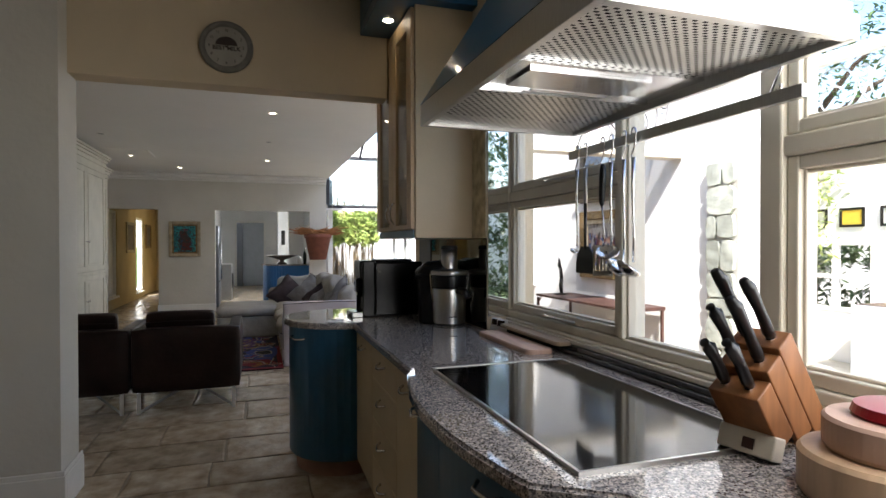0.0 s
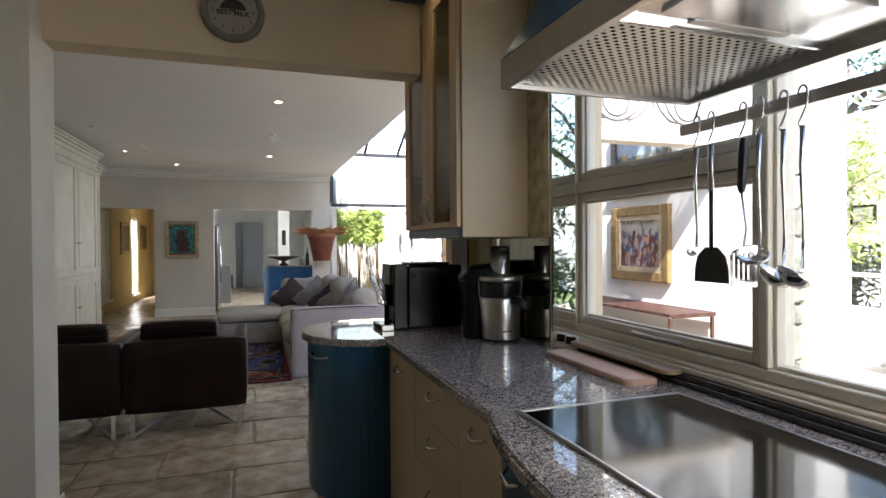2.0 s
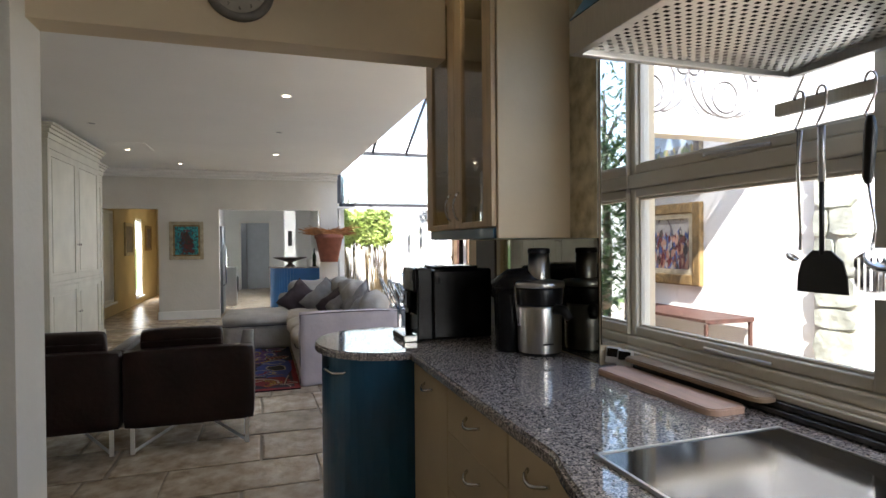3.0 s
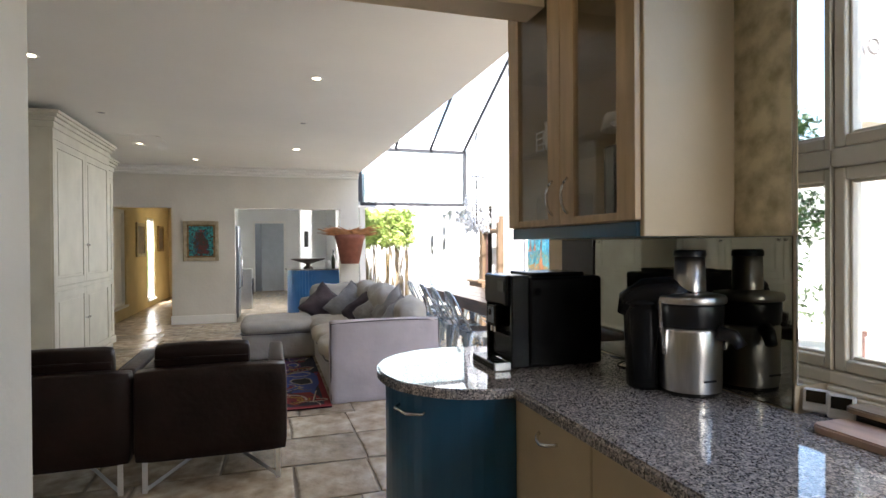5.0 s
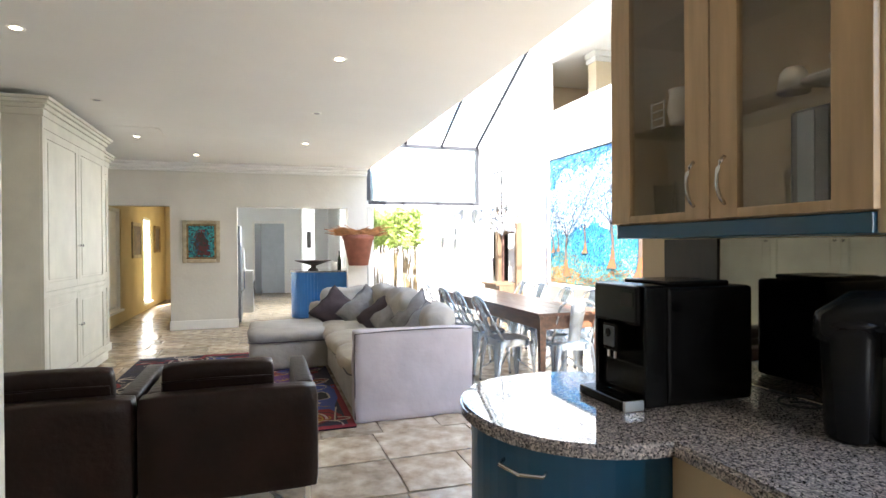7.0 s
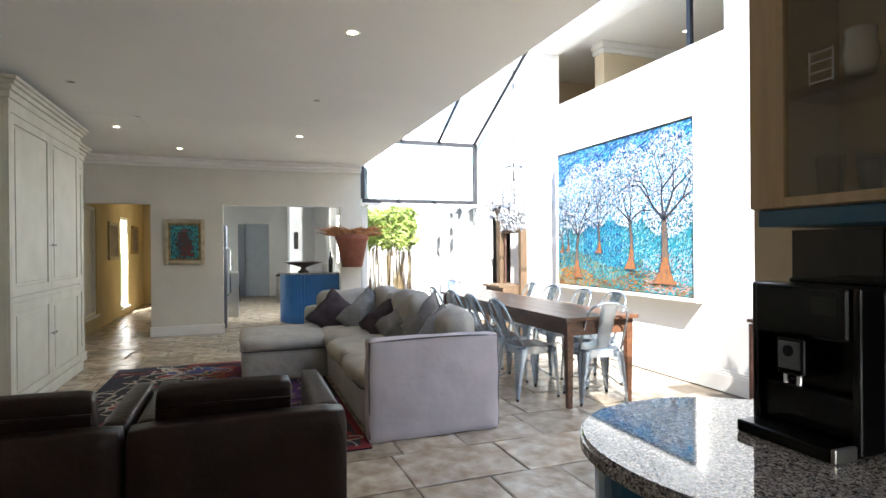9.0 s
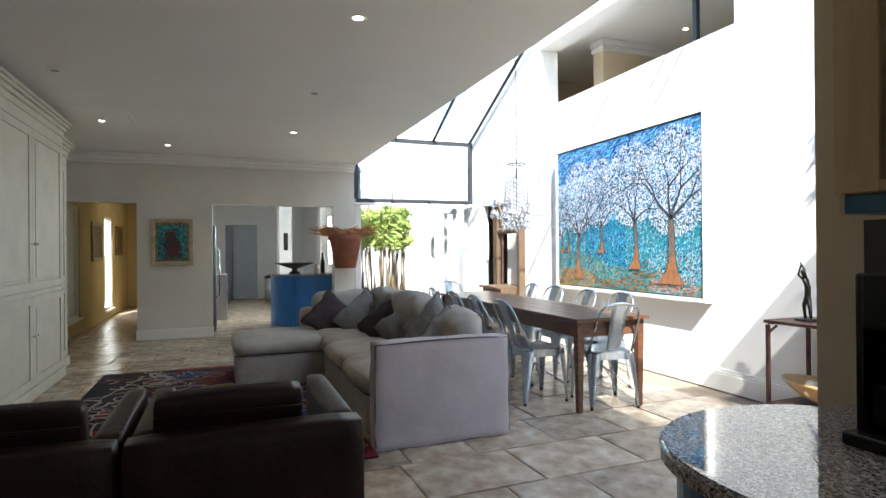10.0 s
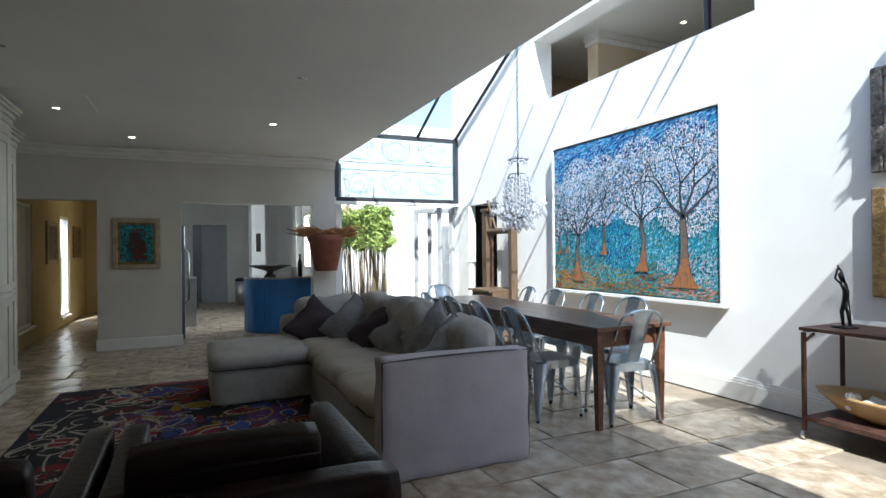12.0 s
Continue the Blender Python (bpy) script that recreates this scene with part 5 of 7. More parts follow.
p = picture(0.86, 0.70, 0.075, 0.05, SILVERF, mat("pale_landscape", (0.42, 0.44, 0.44), 0.5, vary=0.3, scale=5), "pale landscape painting in an ornate silvered frame", (3.706, PY, 1.775), -90)
strokes("brushwork", (-0.35, 0.35, 0.08, 0.62), 420, [paint("slate_dab", (0.10, 0.12, 0.15)), paint("moss_dab", (0.18, 0.22, 0.10)), paint("sky_dab", (0.42, 0.52, 0.62)), paint("ochre_dab", (0.4, 0.3, 0.12))], lambda u, v, r: (2, 0, 1.5) if v > 0.6 else (r.choice((0, 0, 1, 3)), 85, 1.0), p, 22, 0.08, 0.03, 0.0226)


# ---------- leather armchairs ----------
def armchair(at, rz, label, cx=-0.065):
    """Faces +y; back towards -y."""
    c = thing("armchair", label, "armchair", at=at, rz=rz, group="leather armchairs")
    W, D = 0.79, 0.92
    part("backrest", placed(soft_box(W, 0.13, 0.495, 0.025, 0.002, 1, 8, 0.004), pose(0, -D / 2 + 0.065, 0.165)), LEATHER, c, smooth=True)
    for s in (-1, 1):
        part("arm", placed(soft_box(0.098, D - 0.135, 0.478, 0.022, 0.002, 2 + s, 8, 0.004), pose(s * (W / 2 - 0.050), 0.067, 0.165)), LEATHER, c, smooth=True)
    part("seat_base", box(-W / 2 + 0.118, W / 2 - 0.118, -D / 2 + 0.133, D / 2 - 0.02, 0.17, 0.29, 0.01), LEATHER, c)
    part("seat_cushion", placed(soft_box(W - 0.24, D - 0.16, 0.14, 0.04, 0.004, 5, 7, 0.012), pose(0, 0.05, 0.291)), LEATHER, c, smooth=True)
    cu = part("back_cushion", placed(soft_box(0.50, 0.088, 0.33, 0.022, 0.006, 7, 9, 0.008), pose(cx, -D / 2 + 0.235, 0.45, 12)), LEATHER, c, smooth=True)
    part("piping", placed(tube([(-0.248, -0.046, 0.02), (-0.248, -0.047, 0.262), (0.0, -0.050, 0.268), (0.248, -0.047, 0.262), (0.248, -0.046, 0.02)], 0.005, 6), pose(cx, -D / 2 + 0.235, 0.45, 12)), LEATHER, cu, smooth=True)
    for s in (-1, 1):
        x = s * (W / 2 - 0.05)
        for y in (-D / 2 + 0.02, D / 2 - 0.10):
            part("leg", box(x - 0.013, x + 0.013, y, y + 0.012, 0.0, 0.168), BRIGHT, c, "flat chromed steel leg")
    for a, b in (((-1, -1), (1, 1)), ((1, -1), (-1, 1))):
        part("stretcher", tube([(a[0] * (W / 2 - 0.05), -D / 2 + 0.03, 0.012), (0, 0, 0.13), (b[0] * (W / 2 - 0.05), D / 2 - 0.095, 0.012)], 0.012, 4), BRIGHT, c, "flat chromed cross stretcher")
    return c


armchair((-0.338, 5.42, 0), 0, "low dark brown leather armchair on chromed legs")
armchair((-1.148, 5.43, 0), 0, "dark brown leather armchair standing beside its twin", 0.03)


# ---------- sofa ----------
SEAM = mat("dark_seam_piping", (0.13, 0.115, 0.115), 0.9, vary=0.15)


def seam_loop(x, y, z, w, d, r=0.06):
    pts = []
    for cx, cy, a0 in ((w / 2 - r, d / 2 - r, 0), (-w / 2 + r, d / 2 - r, 90), (-w / 2 + r, -d / 2 + r, 180), (w / 2 - r, -d / 2 + r, 270)):
        pts += [(x + cx + r * math.cos(radians(a0 + 18 * i)), y + cy + r * math.sin(radians(a0 + 18 * i)), z + 0.004 * math.sin(5 * cx + 9 * cy + i)) for i in range(6)]
    return tube(pts, 0.006, 6, closed=True)


sofa = thing("sofa", "grey linen corner sofa with loose covers and chaise", "sofa")
part("end_panel", placed(soft_box(0.95, 0.15, 0.685, 0.020, 0.011, 3, 16, 0.006), pose(0.925, 6.44, 0.002)), LINENP, sofa, "mauve-grey linen end panel", smooth=True)
part("piping", tube([(0.455, 6.374, 0.03), (0.452, 6.372, 0.35), (0.455, 6.374, 0.672), (0.70, 6.366, 0.684), (0.95, 6.364, 0.687), (1.18, 6.366, 0.684), (1.395, 6.374, 0.672), (1.398, 6.372, 0.35), (1.395, 6.374, 0.03)], 0.0055, 6), SEAM, sofa, smooth=True)
part("base", placed(soft_box(0.93, 2.80, 0.29, 0.03, 0.008, 9, 12, 0.004), pose(0.935, 7.94, 0.012)), LINEN, sofa, smooth=True)
for k in range(3):
    part("seat_cushion", placed(soft_box(0.76, 0.80, 0.16, 0.065, 0.016, 10 + k, 10, 0.03), pose(0.81, 6.94 + 0.815 * k, 0.29)), LINENB, sofa, smooth=True)
    part("piping", seam_loop(0.81, 6.94 + 0.815 * k, 0.335, 0.775, 0.81), SEAM, sofa, "dark seam piping", smooth=True)
part("backrest", placed(soft_box(0.14, 2.85, 0.60, 0.05, 0.01, 17, 10, 0.01), pose(1.335, 7.96, 0.012)), LINEN, sofa, smooth=True)
part("chaise", placed(soft_box(0.86, 0.98, 0.30, 0.03, 0.008, 19, 10, 0.006), pose(0.085, 8.89, 0.012)), LINEN, sofa, smooth=True)
part("chaise_cushion", placed(soft_box(0.87, 1.00, 0.135, 0.06, 0.012, 20, 10, 0.02), pose(0.085, 8.89, 0.30)), LINEN, sofa, smooth=True)
part("piping", seam_loop(0.085, 8.89, 0.318, 0.885, 1.015), SEAM, sofa, "dark seam piping", smooth=True)
part("backrest", placed(soft_box(1.10, 0.20, 0.62, 0.06, 0.01, 21, 10, 0.01), pose(0.91, 9.49, 0.012)), LINEN, sofa, smooth=True)
for k in range(3):
    part("back_cushion", placed(soft_box(0.72, 0.23, (0.36, 0.45, 0.46)[k], 0.075, 0.032, 23 + k, 12, 0.03), pose((1.30, 1.22, 1.19)[k], 6.98 + 0.80 * k, (0.44, 0.42, 0.41)[k], -6, 0, (80, 93, 90)[k])), LINEN, sofa, smooth=True)
part("back_cushion", placed(soft_box(0.68, 0.22, 0.40, 0.075, 0.03, 27, 12, 0.03), pose(0.86, 9.28, 0.41, -14, 0, 0)), LINEN, sofa, smooth=True)


RUGB_BLACK = mat("black_cord", (0.03, 0.022, 0.024), 0.9)


def scatter(x, y, z, yaw, tilt, size, material, label, seed):
    m = pose(x, y, z, 0, 0, yaw) @ pose(0, 0, 0, 90 - tilt, 0, 0) @ pose(0, 0, 0, 0, 0, 45 if seed % 2 else 0)
    o = part("cushion", placed(puff(size, size, 0.20, 18, 0.42, 0.034, seed, 0.09), m), material, smooth=True)
    edge = [(-1 + i / 7, -1) for i in range(14)] + [(1, -1 + i / 7) for i in range(14)] + [(1 - i / 7, 1) for i in range(14)] + [(-1, 1 - i / 7) for i in range(14)]
    pts = []
    for u, v in edge:
        k = 1 - 0.09 * (1 - abs(u * v) ** 1.5)
        p = Vector((u * size / 2 * k, v * size / 2 * k, 0))
        pts.append(p + noise.noise_vector(p * 7 + Vector((seed * 3.1, 0, 0))) * 0.034)
    part("piping", placed(tube(pts, 0.0055, 5, closed=True), m), RUGB_BLACK if material is TAUPE else SEAM, o, "dark corded edge", smooth=True)
    tagged(o, label, "cushion", "scatter cushions on the sofa")


scatter(0.65, 9.02, 0.545, 8, 18, 0.48, TAUPE, "dark taupe square cushion leaning on the sofa", 1)
scatter(0.92, 8.64, 0.570, -20, 20, 0.48, GREYC, "grey linen square cushion leaning on the sofa", 3)
scatter(1.04, 8.20, 0.540, -45, 24, 0.50, TAUPE, "dark taupe cushion propped against the back", 5)
scatter(1.10, 7.72, 0.570, -50, 22, 0.52, GREYC, "grey cushion propped on its corner", 7)
scatter(1.17, 7.36, 0.590, -60, 20, 0.50, GREYC, "grey linen cushion propped behind another", 9)
scatter(1.16, 6.94, 0.540, -25, 26, 0.46, GREYC, "grey cushion slumped by the sofa end", 11)

# ---------- rug ----------
rug = thing("rug", "multicoloured abstract rug in red, blue and black", "rug")
RUGB = [mat("rug_navy", (0.012, 0.010, 0.026), 0.95, bump=0.3, bscale=300), mat("rug_black", (0.008, 0.008, 0.01), 0.95), mat("rug_red", (0.19, 0.010, 0.014), 0.95), mat("rug_ivory", (0.42, 0.36, 0.29), 0.95),
        mat("rug_yellow", (0.34, 0.22, 0.02), 0.95), mat("rug_blue", (0.035, 0.06, 0.24), 0.95), mat("rug_purple", (0.09, 0.03, 0.12), 0.95)]
part("rug_base", box(-1.60, 0.45, 6.29, 9.60, 0.001, 0.011), RUGB[0], rug)
for r_ in ((-1.60, 0.452, 6.285, 6.36), (0.40, 0.452, 6.36, 7.6), (-0.9, 0.45, 9.5, 9.602)):
    part("border", box(*r_, 0.0112, 0.0122), RUGB[2], rug)
rnd = random.Random(31)
rb_ = {i: bmesh.new() for i in range(1, 7)}


def rug_line(i, pts, w, z):
    for p, q in zip(pts, pts[1:]):
        if not all(-1.585 < v.x < 0.435 and 6.30 < v.y < 9.585 for v in (p, q)):
            continue
        d = (q - p).normalized()
        nn = Vector((-d.y, d.x)) * w
        rb_[i].faces.new([rb_[i].verts.new((*v, z)) for v in (p - nn, q - nn, q + nn, p + nn)])


def rug_blob(i, cx, cy, rx, ry, k, outline=None):
    n = 11
    pts = []
    for j in range(n):
        a = 2 * math.pi * j / n
        rr = rnd.uniform(0.65, 1.15)
        pts.append(Vector((max(-1.58, min(0.43, cx + rx * rr * math.cos(a))), max(6.31, min(9.58, cy + ry * rr * math.sin(a))))))
    z = 0.0125 + k * 0.00002
    rb_[i].faces.new([rb_[i].verts.new((*p, z)) for p in pts])
    if outline:
        rug_line(outline, pts + pts[:1], rnd.uniform(0.006, 0.012), z + 0.00001)


# large fields of colour, then outlined shapes, ladders of ticks and loops
FIELDS = ((1, -1.15, 8.3, 0.42, 1.0), (1, -1.25, 7.2, 0.35, 0.6), (2, -0.45, 9.0, 0.42, 0.4), (2, -0.35, 7.6, 0.40, 0.34), (5, 0.12, 8.9, 0.30, 0.45), (6, -0.75, 8.2, 0.35, 0.5), (5, -0.8, 9.2, 0.3, 0.22), (5, 0.25, 7.1, 0.2, 0.6), (2, -0.95, 7.6, 0.25, 0.3), (1, -0.3, 8.3, 0.3, 0.2), (6, 0.1, 8.0, 0.25, 0.3), (2, 0.2, 6.6, 0.25, 0.2))
for k, (i, cx, cy, rx, ry) in enumerate(FIELDS):
    rug_blob(i, cx, cy, rx, ry, k, 3 if k % 3 == 0 else None)
for k in range(110):
    cx, cy = rnd.uniform(-1.52, 0.34), rnd.uniform(6.5, 9.4)
    i = rnd.choice((1, 1, 1, 1, 2, 2, 6)) if cx < -0.85 else rnd.choice((2, 2, 2, 5, 5, 6, 1, 4))
    rug_blob(i, cx, cy, rnd.uniform(0.05, 0.15), rnd.uniform(0.05, 0.15), 14 + k, rnd.choice((3, 3, 1, 1, None)))
for k in range(260):
    cx, cy, a = rnd.uniform(-1.52, 0.36), rnd.uniform(6.4, 9.5), rnd.uniform(0, 360)
    L, bend, i, w = rnd.uniform(0.12, 0.45), rnd.uniform(-220, 220), (rnd.choice((3, 3, 3, 3, 3, 2, 1)) if cx < -0.75 else rnd.choice((3, 4, 4, 1, 1, 1, 2, 5))), (rnd.uniform(0.006, 0.018) if cx < -0.75 else rnd.uniform(0.004, 0.011))
    pts = []
    for j in range(9):
        pts.append(Vector((cx, cy)))
        cx, cy, a = cx + L / 8 * math.cos(radians(a)), cy + L / 8 * math.sin(radians(a)), a + bend / 8
    rug_line(i, pts, w, 0.0150 + k * 0.000008)
    if k % 3 == 0:
        for p, q in zip(pts, pts[1:]):
            d = (q - p).normalized() * 0.045
            rug_line(i, [p, p + Vector((-d.y, d.x))], w * 0.7, 0.0165 + k * 0.000004)
for i, b in rb_.items():
    tagged(part("woven_motif", b, RUGB[i], rug), kind="stuff")

# ---------- dining table and chairs ----------
tab = thing("dining_table", "long dark wooden farmhouse dining table", "table")
TX0, TX1, TY0, TY1 = 2.075, 2.77, 6.54, 9.55
for k in range(4):
    w = (TX1 - TX0) / 4
    part("top_board", box(TX0 + k * w + 0.0008, TX0 + (k + 1) * w - 0.0008, TY0, TY1, 0.706, 0.736, 0.004), WOOD, tab)
part("apron", boxes((TX0 + 0.05, TX0 + 0.07, TY0 + 0.105, TY1 - 0.105, 0.585, 0.705), (TX1 - 0.07, TX1 - 0.05, TY0 + 0.105, TY1 - 0.105, 0.585, 0.705), (TX0 + 0.10, TX1 - 0.10, TY0 + 0.055, TY0 + 0.075, 0.585, 0.705), (TX0 + 0.10, TX1 - 0.10, TY1 - 0.075, TY1 - 0.055, 0.585, 0.705)), WOOD, tab)
for x in (TX0 + 0.06, TX1 - 0.06):
    for y in (TY0 + 0.065, TY1 - 0.065):
        bm = bmesh.new()
        lo = [bm.verts.new((x + a * 0.019, y + b * 0.019, 0)) for a, b in ((-1, -1), (1, -1), (1, 1), (-1, 1))]
        mi = [bm.verts.new((x + a * 0.029, y + b * 0.029, 0.56)) for a, b in ((-1, -1), (1, -1), (1, 1), (-1, 1))]
        hi = [bm.verts.new((x + a * 0.029, y + b * 0.029, 0.7055)) for a, b in ((-1, -1), (1, -1), (1, 1), (-1, 1))]
        for p, q in ((lo, mi), (mi, hi)):
            for k in range(4):
                bm.faces.new((p[k], p[(k + 1) % 4], q[(k + 1) % 4], q[k]))
        bm.faces.new(lo[::-1]), bm.faces.new(hi)
        part("leg", bm, WOOD, tab)


def metal_chair():
    """A pressed steel cafe chair facing +y."""
    c = thing("dining_chair", "galvanised pressed-steel cafe chair at the dining table", "chair", group="chairs round the table")
    S, Z = 0.18, 0.45
    o = super_arc(0, 0, S, S, 5, 0, 360, 28)[:-1]
    part("seat", prism(o, Z - 0.02, Z, 0.006), GALV, c)
    part("apron", placed(prism(super_arc(0, 0, S - 0.002, S - 0.002, 5, 0, 360, 28)[:-1], 0, 0.045), pose(0, 0, Z - 0.066)), GALV, c)
    for a in (-1, 1):
        for b in (-1, 1):
            bm = bmesh.new()
            rings = []
            for t in (0.0, 0.25, 0.6, 1.0):
                x, y, z = a * (0.150 + 0.045 * t ** 0.8), b * (0.150 + (0.06 if b < 0 else 0.035) * t ** 0.8), (Z - 0.03) * (1 - t) + 0.015
                w = 0.036 * (1 - t) ** 1.2 + 0.014
                rings.append([bm.verts.new((x + p * w, y + q * w, z)) for p, q in ((-0.8 * a, 0.9 * b), (0.25 * a, 0.9 * b), (0.9 * a, 0.25 * b), (0.9 * a, -0.8 * b))])
            for p, q in zip(rings, rings[1:]):
                for k in range(3):
                    bm.faces.new((p[k], p[k + 1], q[k + 1], q[k]))
            bmesh.ops.recalc_face_normals(bm, faces=bm.faces)
            leg = part("leg", bm, GALV, c, smooth=True)
            part("rubber_foot", lathe([(0.012, 0), (0.014, 0.02), (0.001, 0.02)], 8, pose(a * 0.197, b * (0.212 if b < 0 else 0.187), 0)), RUBBER, leg)
    for s in (((-0.17, -0.19, 0.14), (0.17, 0.18, 0.14)), ((0.17, -0.19, 0.14), (-0.17, 0.18, 0.14))):
        part("brace", tube([s[0], (0, 0, 0.30), s[1]], 0.006, 5), GALV, c)
    pts = [(-0.185, -0.13, Z - 0.01), (-0.18, -0.20, Z + 0.12), (-0.172, -0.275, Z + 0.27)]
    for i in range(11):
        an = math.pi * (1 - i / 10)
        pts.append((0.168 * math.cos(an), -0.29 - 0.04 * math.sin(an), Z + 0.305 + 0.095 * math.sin(an)))
    pts += [(0.172, -0.275, Z + 0.27), (0.18, -0.20, Z + 0.12), (0.185, -0.13, Z - 0.01)]
    part("back_hoop", tube(pts, 0.0105, 8), GALV, c, smooth=True)
    bm = bmesh.new()
    rows = []
    for i in range(7):
        t = i / 6
        z, y, w = Z + 0.39 * t, -0.168 - 0.158 * t, 0.052 + 0.020 * t
        rows.append([bm.verts.new((x, y - (0.006 if abs(x) < w * 0.6 and 0.1 < t < 0.9 else 0), z)) for x in (-w, -w * 0.55, -w * 0.45, w * 0.45, w * 0.55, w)])
    for p, q in zip(rows, rows[1:]):
        for k in range(5):
            bm.faces.new((p[k], p[k + 1], q[k + 1], q[k]))
    bmesh.ops.solidify(bm, geom=bm.faces[:], thickness=0.002)
    part("back_splat", bm, GALV, c)
    return c


first = metal_chair()
first.matrix_world = pose(2.50, 6.79, 0, 0, 0, -12)
tagged(first, "galvanised pressed-steel cafe chair at the table's end")
k = 0
for x, rz, ys in ((2.06, -90, (7.13, 7.70, 8.28, 8.86)), (2.80, 90, (7.28, 7.84, 8.44, 9.02))):
    for y in ys:
        k += 1
        c = copy_thing(first, pose(x + 0.012 * math.sin(k * 5), y, 0, 0, 0, rz + 5 * math.sin(k * 3)))
        tagged(c, "galvanised pressed-steel cafe chair along the table's side")
c = copy_thing(first, pose(2.40, 9.66, 0, 0, 0, 180))
tagged(c, "galvanised pressed-steel cafe chair at the far end")

# ---------- chandelier ----------
CRYST = bpy.data.materials.new("crystal")
CRYST.use_nodes = True
_c = CRYST.node_tree
_n1, _n2, _n3, _m1, _m2 = _c.nodes.new("ShaderNodeBsdfTransparent"), _c.nodes.new("ShaderNodeBsdfTranslucent"), _c.nodes.new("ShaderNodeBsdfGlossy"), _c.nodes.new("ShaderNodeMixShader"), _c.nodes.new("ShaderNodeMixShader")
_n1.inputs[0].default_value, _n2.inputs[0].default_value, _n3.inputs[0].default_value = (0.96, 0.97, 0.98, 1), (0.95, 0.96, 0.98, 1), (1, 1, 1, 1)
_n3.inputs["Roughness"].default_value, _m1.inputs[0].default_value, _m2.inputs[0].default_value = 0.05, 0.45, 0.3
_c.links.new(_n1.outputs[0], _m1.inputs[1])
_c.links.new(_n2.outputs[0], _m1.inputs[2])
_c.links.new(_m1.outputs[0], _m2.inputs[1])
_c.links.new(_n3.outputs[0], _m2.inputs[2])
_c.links.new(_m2.outputs[0], _c.nodes["Material Output"].inputs[0])
PEWTER = mat("aged_pewter", (0.30, 0.29, 0.27), 0.35, 0.7, vary=0.2)
ch = thing("chandelier", "crystal chandelier on a long chain over the table", "chandelier", at=(2.41, 8.08, 0))
ZT = 2.20
links = []
z = ZT
i = 0
while z < 4.46:
    pts = [(0.011 * math.cos(a) if i % 2 else 0, 0 if i % 2 else 0.011 * math.cos(a), z + 0.024 + 0.024 * math.sin(a)) for a in [2 * math.pi * j / 8 for j in range(8)]]
    links.append(pts)
    z += 0.040
    i += 1
bm = bmesh.new()
for pts in links:
    add_tube(bm, pts, 0.0032, 4, closed=True)
part("chain", bm, BRONZE, ch, "dark iron chain")
part("stem", tube([(0, 0, ZT + 0.01), (0, 0, 1.55)], 0.008, 6), BRONZE, ch)
part("crown_ring", tube([(0.085 * math.cos(a), 0.085 * math.sin(a), 2.16) for a in [2 * math.pi * j / 20 for j in range(20)]], 0.006, 5, closed=True), BRONZE, ch)
for j in range(8):
    a = 2 * math.pi * j / 8
    c_, s_ = math.cos(a), math.sin(a)
    part("cage_rib", tube([(0.02 * c_, 0.02 * s_, 2.03), (0.09 * c_, 0.09 * s_, 2.02), (0.125 * c_, 0.125 * s_, 1.93), (0.13 * c_, 0.13 * s_, 1.78), (0.10 * c_, 0.10 * s_, 1.66), (0.03 * c_, 0.03 * s_, 1.58)], 0.0035, 5), PEWTER, ch, smooth=True)
    arm = part("arm", tube([(0.04 * c_, 0.04 * s_, 1.60), (0.14 * c_, 0.14 * s_, 1.585), (0.21 * c_, 0.21 * s_, 1.65), (0.25 * c_, 0.25 * s_, 1.72)], 0.0045, 5), PEWTER, ch, smooth=True)
    part("drip_pan", lathe([(0.001, 0), (0.03, 0.004), (0.038, 0.016), (0.001, 0.008)], 12, pose(0.25 * c_, 0.25 * s_, 1.72)), CRYST, arm)
    part("candle", lathe([(0.010, 0.01), (0.010, 0.075), (0.001, 0.078)], 8, pose(0.25 * c_, 0.25 * s_, 1.72)), WHITE, arm, "white candle sleeve")


def drop(bm, x, y, z, s):
    top, bot = bm.verts.new((x, y, z)), bm.verts.new((x, y, z - 2.6 * s))
    ring = [bm.verts.new((x + s * 0.7 * math.cos(q), y + s * 0.7 * math.sin(q), z - 1.6 * s)) for q in [2 * math.pi * j / 5 for j in range(5)]]
    for j in range(5):
        bm.faces.new((top, ring[j], ring[(j + 1) % 5]))
        bm.faces.new((bot, ring[(j + 1) % 5], ring[j]))


rnd = random.Random(8)
bm = bmesh.new()
for j in range(8):
    a = 2 * math.pi * j / 8
    for q in range(3):
        an = a + (q - 1) * 0.20
        drop(bm, 0.26 * math.cos(an), 0.26 * math.sin(an), 1.71 - 0.015 * q, 0.034)
    for q in range(9):
        t = q / 8
        r = 0.09 + 0.045 * math.sin(math.pi * t)
        drop(bm, r * math.cos(a + 0.2), r * math.sin(a + 0.2), 2.0 - 0.36 * t, 0.022)
        drop(bm, (r + 0.01) * math.cos(a + 0.5), (r + 0.01) * math.sin(a + 0.5), 2.02 - 0.36 * t, 0.022)
    for q in range(6):
        t = q / 5
        r = 0.24 * (1 - t) + 0.12 * t
        drop(bm, r * math.cos(a + 0.3), r * math.sin(a + 0.3), 1.74 - 0.16 * math.sin(math.pi * t * 0.9) + 0.06 * t, 0.014)
    drop(bm, 0.10 * math.cos(a), 0.10 * math.sin(a), 2.20, 0.020)
    drop(bm, 0.085 * math.cos(a + 0.3), 0.085 * math.sin(a + 0.3), 2.155, 0.018)
